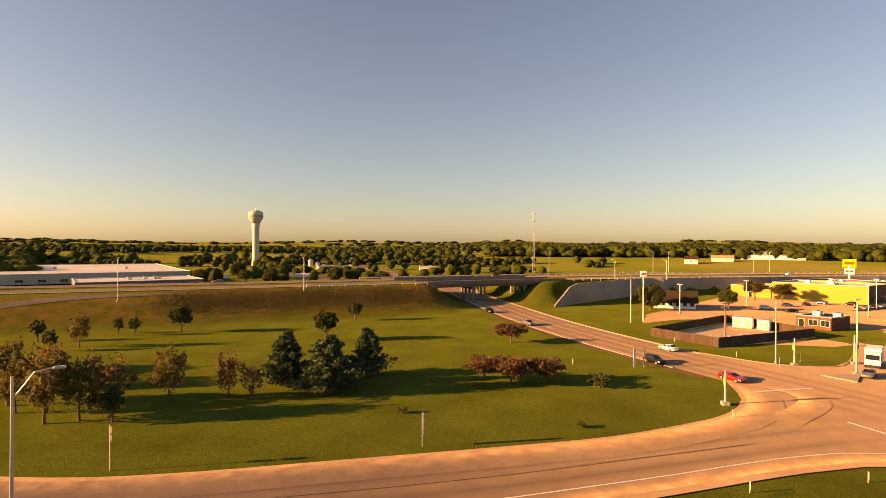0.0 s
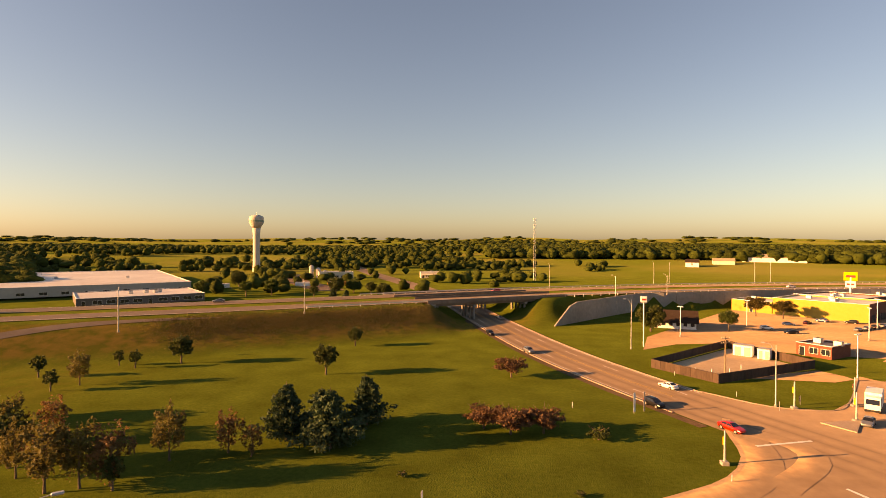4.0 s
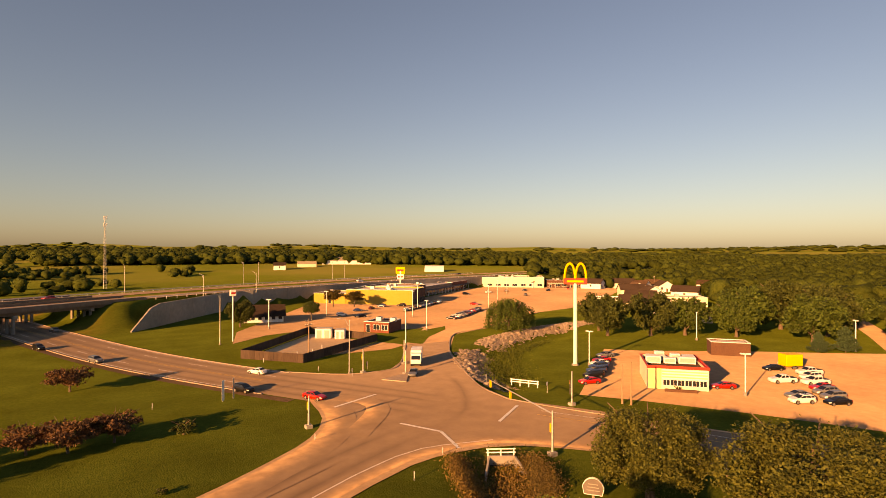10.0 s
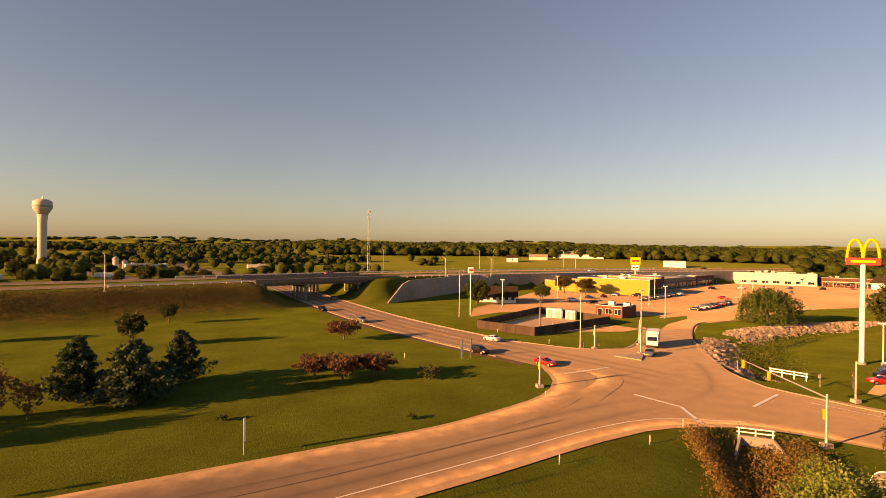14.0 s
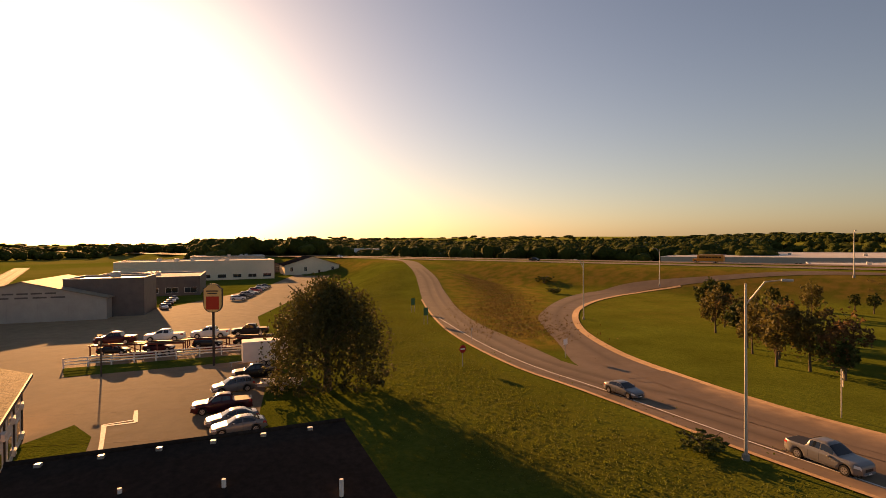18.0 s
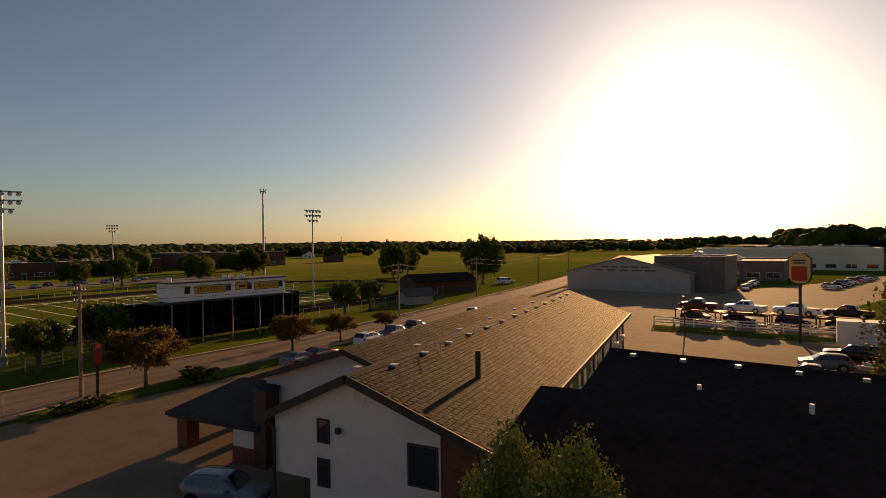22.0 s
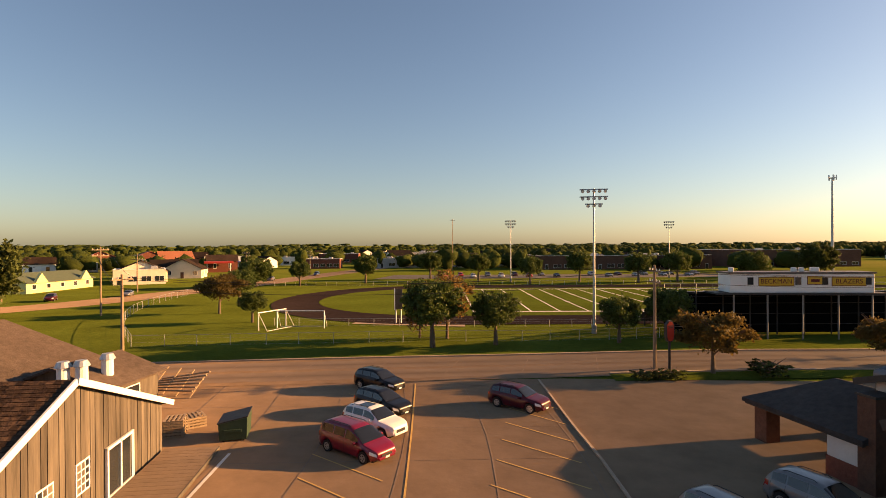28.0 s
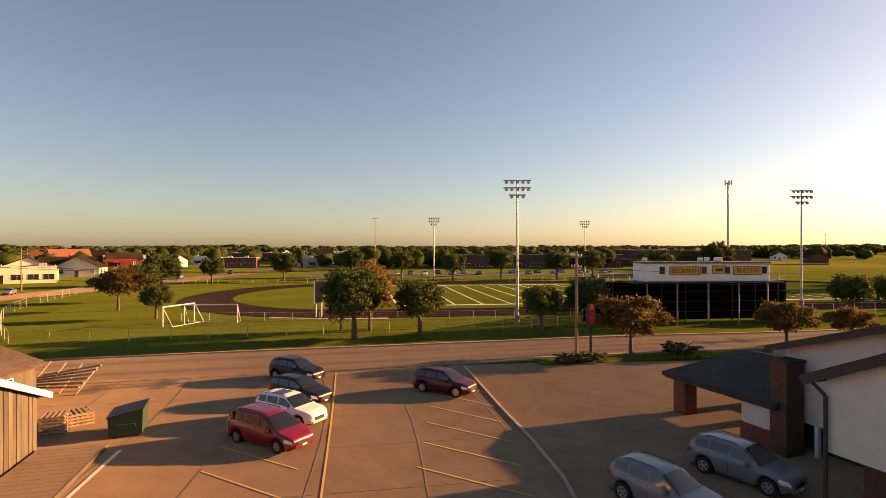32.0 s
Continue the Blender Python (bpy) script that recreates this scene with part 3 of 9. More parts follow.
patch("motel_walk", [(-8, -8), (-12.5, -12), (-20, -22), (-24, -32), (-14, -27), (-11.5, -20)], PAVE, 0.026, "paved walk along the motel wall", "path")
patch("rear_apron", [(-25, -12), (-28, 1.5), (-36, 2), (-45, -3.5), (-40, -12), (-30, -26), (-26, -22)], PAVE, 0.024, "sunlit paving behind the front building", "paving")
patch("rear_lawn", [(-38.5, -17.3), (-39.3, -13.4), (-46.5, -15.0), (-50, -17.4), (-46, -19.5)], GRASS, 0.05, "small lawn beside the motel wall", "lawn")
line([(-40.8, -12.7), (-49.0, -14.9)], 0.3, 0.055), line([(-49.0, -14.9), (-49.3, -12.7)], 0.3, 0.06), line([(-49.3, -12.7), (-52.8, -13.6)], 0.3, 0.065)
patch("verge", [(-8, -42.4), (-22, -44.4), (-50, -48.4), (-55, -50.6), (-45, -49.3), (-24, -47.3), (-8, -44.7)], GRASS, 0.075, "strip of grass between street and motel lot", "grass verge")
patch("fence_verge", [(-68.5, -25), (-71.5, -6), (-76, -6), (-73.5, -27)], GRASS, 0.05, "thin strip of grass below the white fence", "grass verge")
patch("lawn_lot", [(-44, -3), (-66, -3), (-76, -4.5), (-76, -3), (-60, 3), (-40, 4)], GRASS, 0.045, "grass edge of the rear lot", "grass verge")
patch("parking_mall", [(60, 100), (77, 107.4), (92.8, 126.9), (107.5, 130.8), (154, 153.5), (193, 160), (300, 222), (305, 262), (225, 285), (119, 213), (95, 240), (84, 225), (42, 166), (36, 146), (47, 155), (59, 158), (72, 146), (92, 142), (71, 119)], PAVE, 0.03, "wide sunlit shopping centre parking lot", "parking lot")
patch("lot_island", [(76, 118), (84, 127), (96, 136), (100, 142), (88, 138), (70, 131)], GRASS, 0.05, "grass island beside the parking lot entrance", "grass island")
patch("parking_restaurant", [(71, 62), (76, 54.5), (84, 40), (91, 24), (97, 10), (140, -10), (158, 24), (160, 44), (150, 52), (133, 67), (115, 80), (109, 87)], PAVE, 0.034, "sunlit restaurant parking lot", "parking lot")
patch("corner_lot_a", [(20, 16), (39.6, 26), (46.7, 23.9), (48.4, 20.9), (48.3, 19), (30, 8)], PAVE, 0.03, "corner of a paved drive by the trees", "driveway")
patch("corner_lot_b", [(56.6, 14.5), (59.2, 11.3), (57, 6), (50, 4), (47, 12)], PAVE, 0.03, "end of a paved drive by the road", "driveway")
ribbon("lane_east", [(160, 42), (176, 49), (200, 60), (260, 90), (340, 140)], 3.0, PAVE, 0.05, label="narrow lane leading away between trees", category="lane")
ribbon("frontage_road", [(20, -560), (50, -330), (62, -220), (68, -150), (73, -118), (80, -88), (100, -62), (140, -40)], 5.5, PAVE, 0.05, label="broad town road lined with shops", category="road")
# parking bay lines
for k in range(6):
    a, b = Vector((0.9 - 0.25 * k + 0.2, -26.7 - 2.75 * (k - 1))), Vector((-3.1, -23.9 - 2.75 * (k - 1)))
    line([tuple(a), tuple(b)], 0.075, 0.05, PAINT_Y)
line([(6.9, -40.5), (6.6, -38.3), (5.5, -30), (4.5, -21.8), (3.6, -14)], 0.09, 0.052, PAINT_Y)
for k in range(7):
    line([(9.3 + 0.3 * k, -23.9 - 2.7 * (k - 1)), (5.2 + 0.3 * k, -21.2 - 2.7 * (k - 1))], 0.075, 0.05, PAINT_Y)
line([(14.0, -26.3), (13.2, -20.7), (12.3, -14)], 0.16, 0.05)
line([(-43.4, -13.4), (-49.3, -15.1)], 0.22, 0.06), line([(-49.3, -15.1), (-50, -13)], 0.22, 0.064), line([(-50, -13), (-52.6, -13.6)], 0.22, 0.06)
# joints between the slabs of the lot and street, sunk and dark
JOINT = mat("joint_tar", (0.17, 0.12, 0.09), (0.25, 0.18, 0.13), 2, 0.95)
for k in range(9):
    x = -2 + 4.4 * k
    line([(x + 1.5, -43.2 + 0.2 * k), (x - 1, -30), (x - 2.2, -14)], 0.05, 0.044, JOINT)
for k in range(7):
    y = -40 + 4.6 * k
    line([(-3.5, y - 1.2), (14, y + 1.2), (24, y + 2.6)], 0.04, 0.046, JOINT)
for k in range(16):
    x = 36 - 6.2 * k
    line([(x, -39.6 - 0.18 * (36 - x) + 1.2), (x - 0.9, -39.6 - 0.18 * (36 - x) - 5)], 0.07, 0.068, JOINT)
for k in range(7):
    line([(-46 - 8 * k, -24 - 3 * k), (-44 - 8 * k, -6)], 0.08, 0.05, JOINT)
# one old crack along the slip road, and dark tyre bands across the junction
line([(24, 57), (11, 51.5), (-3, 46), (-20, 39.8), (-36, 35.6)], 0.05, 0.104, JOINT)
# ---- highway bridge and retaining wall ----
cross = min(range(len(HWY_P)), key=lambda i: min(np.linalg.norm(HWY_P[i] - q) for q in MAIN_P))
bc = min(((p, q) for p in along([tuple(v) for v in HWY_P[cross - 3:cross + 4]], 1.0)[0] for q in along([tuple(v) for v in MAIN_P], 2.0)[0]), key=lambda s: np.linalg.norm(s[0] - s[1]))[0]
bdir = HWY_P[cross + 1] - HWY_P[cross - 1]
btur = math.degrees(math.atan2(bdir[1], bdir[0]))
BRIDGE = mat("weathered_bridge_concrete", (0.15, 0.115, 0.09), (0.21, 0.165, 0.13), 0.8, 0.9, 0.1, big=0.2, stretch=(1, 1, 0.3))
for off in (-10.2, 10.2):
    n = np.array([-bdir[1], bdir[0]]) / np.linalg.norm(bdir)
    c = bc + n * off
    br = thing("highway_bridge", c[0] - (3 if off > 0 else -2), c[1], 0, btur, "concrete girder bridge carrying the highway over the road", "bridge", "highway bridges")
    part("deck", cube(-30, 30, -6.1, 6.1, 6.45, 7.0), BRIDGE, br)
    for s in (-6.15, 6.15):
        part("parapet", cube(-30, 30, s - 0.18, s + 0.18, 6.3, 7.75, 0.04), BRIDGE, br)
    for k in range(5):
        part("girder", cube(-29, 29, -5 + 2.5 * k - 0.25, -5 + 2.5 * k + 0.25, 5.4, 6.45), BRIDGE, br)
    for x in (-11, 11):
        part("pier_cap", cube(x - 0.6, x + 0.6, -5.6, 5.6, 4.5, 5.4, 0.08), WALLC, br)
        for y in (-4.5, -1.5, 1.5, 4.5):
            part("column", pole((x, y, -0.3), (x, y, 4.5), 0.45, seg=12), WALLC, br)
    for s in (-1, 1):
        part("abutment", cube(s * 28 - 1, s * 28 + 1, -6.2, 6.2, 3.5, 6.45), WALLC, br)

wall_pts = [(16.6, 182.6), (22.5, 190)] + [tuple(p - n * 19.2) for p, n in zip(HWY_P, HWY_N) if 42 < p[0] < 240]
wp, wnn = along(wall_pts, 6.0)
wall = thing("retaining_wall", wp[0][0], wp[0][1], 0, 0, "long grey concrete retaining wall below the highway", "retaining wall", kind="structure")
for k in range(len(wp) - 1):
    a, b = wp[k], wp[k + 1]
    za, zb = (min(7.2, 0.3 + 0.62 * np.linalg.norm(q - wp[0])) for q in (a, b))
    e = (b - a) * 0.006
    n2 = wnn[k] * 0.5
    q = [a + e, b - e, b - e + n2, a + e + n2]
    bm = prism([tuple(v - wp[0]) for v in q], -0.4, 1)
    for v in bm.verts:
        if v.co.z > 0.5:
            v.co.z = za if (Vector(v.co.xy) - Vector(a - wp[0])).length < (Vector(v.co.xy) - Vector(b - wp[0])).length else zb
    part("panel", bm, WALLC, wall)

# guard rails
RAIL = mat("guard_rail", (0.55, 0.53, 0.50), (0.65, 0.62, 0.58), 3, 0.45, metal=0.7)
for off, x0, x1 in ((-16.6, -75, 300), (16.6, -60, 260)):
    sel = [(p + n * off) for p, n in zip(HWY_P, HWY_N) if x0 < p[0] < x1]
    gp2, gnn = along([tuple(q) for q in sel], 4.0)
    gr = thing("guard_rail", gp2[0][0], gp2[0][1], 7.0, 0, "low steel guard rail on short posts", "guard rail", "highway guard rails")
    v, f = [], []
    for k, q in enumerate(gp2):
        for dz in (0.45, 0.8):
            v.append((*(q - gp2[0]), dz))
    for k in range(len(gp2) - 1):
        f.append((2 * k, 2 * k + 1, 2 * k + 3, 2 * k + 2))
    beam = part("beam", (v, f), RAIL, gr)
    sol = beam.modifiers.new("thick", "SOLIDIFY")
    sol.thickness = 0.06
    pm = None
    for k in range(0, len(gp2)):
        q = gp2[k] - gp2[0]
        if pm is None:
            pm = part("post", cube(-0.09, 0.09, -0.09, 0.09, -0.5, 0.75), WHITE, gr)
        else:
            o = new("post", pm.data)
            o.parent = gr
            o.location = (q[0], q[1], 0)


# ---- trees ----
def leaf_mesh(name, centres, size, rng, material, flat=0.0):
    """One small bent leaf clump for each centre, turned at random."""
    n = len(centres)
    c = np.asarray(centres, float)
    u = rng.normal(size=(n, 3))
    u /= np.linalg.norm(u, axis=1)[:, None]
    w = rng.normal(size=(n, 3))
    w[:, 2] *= 1 - flat
    w -= (w * u).sum(1)[:, None] * u
    w /= np.linalg.norm(w, axis=1)[:, None] + 1e-9
    s = size * rng.uniform(0.6, 1.35, (n, 1))
    nrm = np.cross(u, w)
    quad = np.stack([c - u * s, c + w * s * 0.62 + nrm * s * 0.18, c + u * s, c - w * s * 0.62 + nrm * s * 0.18], 1).reshape(-1, 3)
    me = bpy.data.meshes.new(name)
    me.vertices.add(4 * n)
    me.vertices.foreach_set("co", quad.ravel().astype(np.float32))
    me.loops.add(4 * n)
    me.loops.foreach_set("vertex_index", np.arange(4 * n, dtype=np.int32))
    me.polygons.add(n)
    me.polygons.foreach_set("loop_start", np.arange(0, 4 * n, 4, dtype=np.int32))
    me.polygons.foreach_set("loop_total", np.full(n, 4, dtype=np.int32))
    me.update(calc_edges=True)
    me.materials.append(material)
    return me


def clumps(rng, n, blobs, per):
    """Leaf places: shells of many small puffs spread through larger blobs (x, y, z, rx, ry, rz)."""
    out = []
    tot = sum(b[3] * b[4] for b in blobs)
    for x, y, z, rx, ry, rz in blobs:
        k = max(2, int(n / per * rx * ry / tot))
        d = rng.normal(size=(k, 3))
        d /= np.linalg.norm(d, axis=1)[:, None]
        puffs = d * rng.uniform(0.55, 1.0, (k, 1)) * (rx, ry, rz) + (x, y, z)
        for p in puffs:
            e = rng.normal(size=(per, 3)) * np.array((rx, ry, rz)) * 0.17
            out.append(p + e)
    return np.concatenate(out)


def limbs(rng, height, r, crown_base, spread_r, n):
    bm = bmesh.new()
    top = (rng.uniform(-0.2, 0.2), rng.uniform(-0.2, 0.2), height * 0.78)
    rod(bm, (0, 0, -0.3), (top[0] * 0.3, top[1] * 0.3, crown_base), r * 1.25, r * 0.85, 8)
    rod(bm, (top[0] * 0.3, top[1] * 0.3, crown_base), top, r * 0.85, r * 0.2, 7)
    for k in range(n):
        a = 6.283 * k / n + rng.uniform(-0.3, 0.3)
        z0 = crown_base + (height * 0.65 - crown_base) * (k / n) ** 0.8
        ln = spread_r * rng.uniform(0.55, 0.85)
        rod(bm, (top[0] * 0.3, top[1] * 0.3, z0), (math.cos(a) * ln, math.sin(a) * ln, z0 + ln * rng.uniform(0.5, 0.9)), r * 0.42, r * 0.1, 5)
    return bm


def make_tree(kind, seed, height, radius, leaves, size, material, base=0.25, name="tree", lean=0.0):
    rng = np.random.default_rng(seed)
    t = thing(name, 0, 0)
    cb = height * base
    if kind == "pine":
        bm = pole((0, 0, -0.3), (0, 0, height * 0.97), 0.22, 0.03, 8)
        pts = []
        tiers = 12
        for k in range(tiers):
            z = height * (0.08 + 0.86 * k / tiers)
            rr = radius * (1 - k / tiers) ** 0.9 * rng.uniform(0.8, 1.12)
            arms = 8 if k < 7 else 6
            for j in range(arms):
                a = 6.283 * j / arms + rng.uniform(-0.4, 0.4) + k
                ln = rr * rng.uniform(0.45, 1.15)
                end = np.array((math.cos(a) * ln, math.sin(a) * ln, z + 0.12 * ln + 0.1 * ln * ln / max(rr, 0.5)))
                rod(bm, (0, 0, z), tuple(end), 0.05, 0.015, 4)
                m = int(leaves / tiers / arms)
                u = rng.uniform(0.2, 1.06, (m, 1)) ** 0.7
                pts.append(np.array((0, 0, z)) * (1 - u) + end * u + rng.normal(size=(m, 3)) * np.array((0.3, 0.3, 0.14)) * (0.4 + 0.25 * rr))
        pts = np.concatenate(pts)
    elif kind == "willow":
        bm = limbs(rng, height, 0.4, cb, radius, 11)
        pts = []
        n_hang = leaves // 55
        for k in range(n_hang):
            a, q = rng.uniform(0, 6.283), rng.uniform(0, 1) ** 0.55
            lump = 1 + 0.16 * math.sin(3 * a + seed) + 0.12 * math.sin(7 * a + 2 * seed)
            rr = radius * q * lump * rng.uniform(0.85, 1.05)
            top = height * (0.36 + 0.62 * math.sqrt(max(0.0, 1 - (q * 0.93) ** 2))) * rng.uniform(0.86, 1.02)
            drop = height * rng.uniform(0.25, 0.85) * (0.6 + 0.6 * q)
            u = rng.uniform(0, 1, 55)
            out = rr + 0.5 * np.sin(u * 2.2) * q
            tip = np.stack([np.cos(a) * out, np.sin(a) * out, np.maximum(top - drop * u, height * 0.07 + rng.uniform(0, 0.8))], 1)
            pts.append(tip + rng.normal(size=(55, 3)) * np.array((0.2, 0.2, 0.12)) * (0.6 + radius / 10))
        pts = np.concatenate(pts)
    else:
        bm = limbs(rng, height, (0.06 if kind != "sparse" else 0.03) * radius + 0.06, max(cb, height * 0.12), radius, 7 if kind != "sparse" else 10)
        mid = (height + cb) / 2
        rz = (height - cb) / 2
        blobs = [(0, 0, mid - rz * 0.05, radius * 0.62, radius * 0.62, rz * 0.74)]
        nb = 22 if kind != "sparse" else 9
        for k in range(nb):
            up = -0.75 + 1.65 * (k + 0.5) / nb
            a = 2.4 * k + rng.uniform(-0.35, 0.35)
            side = math.sqrt(max(0.05, 1 - up * up)) if up > -0.2 else 0.95 + 0.25 * up
            rr = radius * 0.74 * side * rng.uniform(0.82, 1.12)
            f = rng.uniform(0.2, 0.34)
            blobs.append((math.cos(a) * rr + lean, math.sin(a) * rr, mid + rz * 0.72 * up, radius * f, radius * f, rz * rng.uniform(0.22, 0.34)))
        pts = clumps(rng, leaves, blobs, 18 if kind != "sparse" else 9)
    pts[:, 2] = np.maximum(pts[:, 2], 0.12)
    part("trunk", bm, BARK, t)
    cr = new("crown", leaf_mesh("crown", pts, size, rng, material, 0.3))
    cr.parent = t
    return t


first = {}


def plant(kind, x, y, s=1.0, turn=None, label="", group="", z=None, sz=None):
    """Set out a tree of a kind; the first one of a kind is the tree itself, later ones are copies."""
    args = KINDS[kind]
    if turn is None:
        turn = (x * 37.7 + y * 71.3) % 360
    m = pose(x, y, h1(x, y) if z is None else z, 0, 0, turn) @ Matrix.Diagonal((s, s, sz or s, 1))
    if kind not in first:
        first[kind] = make_tree(*args)
        first[kind].matrix_basis = m
        ob = first[kind]
    else:
        src = first[kind]
        old = src.matrix_basis.copy()
        src.matrix_basis = Matrix.Identity(4)
        ob = copy_thing(src, m)
        src.matrix_basis = old
    cat = "bush" if "bush" in args[-1] or "hedge" in args[-1] else "tree"
    tagged(ob, label or TREE_LABEL[kind], cat, group)
    return ob


KINDS = {
    "pine": ("pine", 3, 9.0, 4.6, 7500, 0.26, NEEDLE, 0.05, "pine_tree"),
    "pine_b": ("pine", 13, 8.6, 5.0, 7500, 0.26, NEEDLE, 0.05, "pine_tree"),
    "oval": ("round", 5, 7.0, 2.7, 3000, 0.30, LEAF_D, 0.2, "round_tree"),
    "broad": ("round", 6, 11.0, 6.4, 11000, 0.30, LEAF, 0.06, "broad_tree"),
    "broad_b": ("round", 7, 12.0, 6.0, 10500, 0.30, LEAF_D, 0.05, "broad_tree"),
    "mid": ("round", 8, 7.0, 3.2, 9000, 0.15, LEAF, 0.26, "street_tree"),
    "airy": ("sparse", 24, 8.0, 3.6, 4200, 0.14, LEAF_Y, 0.18, "turning_tree"),
    "turn": ("sparse", 9, 5.2, 3.3, 7500, 0.12, LEAF_O, 0.28, "ornamental_tree"),
    "bronze": ("sparse", 10, 4.3, 4.0, 3400, 0.18, LEAF_R, 0.22, "ornamental_tree"),
    "thin": ("sparse", 11, 7.2, 2.3, 1900, 0.17, LEAF_T, 0.06, "young_tree"),
    "thin_o": ("sparse", 12, 6.2, 2.0, 1300, 0.16, LEAF_B, 0.05, "young_tree"),
    "willow": ("willow", 14, 11.8, 5.1, 26000, 0.15, LEAF_WL, 0.2, "willow_tree"),
    "willow_b": ("willow", 15, 9.0, 6.4, 14000, 0.2, LEAF, 0.1, "willow_tree"),
    "bush": ("round", 16, 1.5, 1.5, 900, 0.13, LEAF_D, 0.03, "bush"),
    "young": ("round", 17, 4.5, 1.5, 1300, 0.22, LEAF_D, 0.25, "young_tree"),
    "near": ("round", 18, 6.4, 2.6, 42000, 0.056, LEAF_N, 0.2, "leafy_tree"),
    "road": ("round", 21, 9.6, 6.3, 42000, 0.125, LEAF_RD, 0.05, "shade_tree"),
    "far": ("round", 19, 9.0, 4.6, 1300, 0.55, LEAF_D, 0.12, "distant_tree"),
    "far_b": ("round", 20, 8.0, 4.0, 1200, 0.5, LEAF, 0.15, "distant_tree"),
}
TREE_LABEL = {
    "airy": "tall airy tree turning yellow and orange",
    "pine": "dark green layered pine tree on the lawn", "pine_b": "dense dark pine standing on the lawn", "oval": "compact dark green rounded tree on grass",
    "broad": "large leafy green tree with spreading crown", "broad_b": "tall dense dark green shade tree", "mid": "medium green street tree on grass",
    "turn": "small ornamental tree turning orange brown", "bronze": "low spreading tree with bronze red leaves", "thin": "thin leafy young tree in rough grass",
    "thin_o": "sparse young tree with brown leaves", "willow": "big drooping willow beside the rear lot", "willow_b": "rounded green willow by the creek",
    "bush": "low dark green rounded shrub", "young": "slim dark green young tree", "near": "bright green leafy tree top beside the motel",
    "road": "large dark green tree beside the road", "far": "dark distant shade tree at the town edge", "far_b": "green distant tree among the houses"}

for kind, x, y, s in (("pine", -30.5, 73, 0.95), ("pine_b", -23.3, 70.5, 1.0), ("pine", -20.9, 80.5, 0.9), ("pine_b", -27.2, 78, 0.75)):
    plant(kind, x, y, s, group="pines on the lawn")
plant("oval", -37.5, 110, 0.95), plant("oval", -40.0, 141, 0.75), plant("oval", -73.7, 115.6, 0.95)
plant("bronze", 1.4, 112.5, 1.0, label="low spreading dark green ornamental tree"), plant("bronze", 1.0, 79, 0.95), plant("bronze", 5.8, 80, 0.9), plant("bronze", -3.0, 81, 0.85)
plant("bush", 13.4, 78.4, 1.3), plant("bush", -12, 63, 0.5), plant("bush", 8.5, 60.5, 0.45)
for kind, x, y, s in (("thin", -42.3, 64, 0.85), ("thin_o", -36.2, 67.4, 0.8), ("thin_o", -44.5, 56.5, 1.0), ("thin", -50.5, 54, 1.0), ("thin_o", -32.6, 66.6, 0.6), ("young", -86.4, 112, 0.6),
                      ("thin", -81.9, 95.5, 0.8), ("young", -81, 110, 0.7), ("young", -84, 91, 0.7), ("thin", -71.7, 64.4, 0.9), ("oval", -82, 73, 0.9), ("thin", -57, 57, 0.8), ("young", -43.5, 55.5, 0.7), ("thin_o", -64, 70, 0.8), ("young", -95, 100, 0.8), ("thin", -47.5, 55.5, 0.9), ("thin_o", -53.5, 57.5, 0.9), ("oval", -60.5, 59.5, 0.75), ("thin", -66.5, 65.5, 0.85), ("thin_o", -76, 70, 0.8)):
    plant(kind, x, y, 1.3 * s, group="young trees on the bank")
plant("bush", -165, 79, 2.2, sz=1.6), plant("bush", -140, 70, 1.7, sz=1.2), plant("bush", -18, 31.2, 0.9), plant("bush", -31.5, 27.5, 1.3, sz=0.9)
plant("willow", -55.0, 3.1, 1.0), plant("willow_b", 111.5, 124.5, 1.1)
plant("road", 47.2, 32.7, 0.98, sz=0.94, label="large green tree shading the roadside"), plant("road", 51.2, 20.2, 1.25, sz=1.03, label="large dark tree beside the road corner")
plant("near", 26.2, 24.6, 1.5, label="bright green leafy tree beside the drive"), plant("near", -10.4, -5.7, 0.78, sz=1.17)
for kind, x, y, s in (("broad_b", 127, 100, 1.0), ("broad_b", 137, 93, 1.1), ("broad", 146, 88, 1.05), ("broad_b", 133, 108, 1.0), ("broad", 168, 82, 1.3), ("broad_b", 182, 78, 1.35), ("broad", 163, 62, 1.2), ("broad_b", 178, 64, 1.25), ("broad", 155, 78, 1.0), ("broad_b", 200, 74, 1.2),
                      ("pine", 153, 51.5, 0.75), ("pine", 147, 55, 0.6), ("broad_b", 196, 50, 1.0), ("broad", 205, 66, 1.0), ("broad_b", 215, 85, 1.1), ("broad", 188, 30, 0.9), ("broad_b", 210, 22, 1.0), ("broad_b", 176, 44, 1.0), ("broad_b", 182, 18, 1.05), ("broad", 172, 4, 1.0), ("broad_b", 196, 8, 1.1), ("broad", 160, -18, 0.9), ("broad_b", 172, 30, 0.9)):
    plant(kind, x, y, s, group="trees behind the restaurant")
plant("broad_b", 45.8, 177, 0.75), plant("mid", 70.4, 180, 1.0), plant("turn", 95.4, 219, 1.5), plant("turn", 102.4, 213, 1.4)
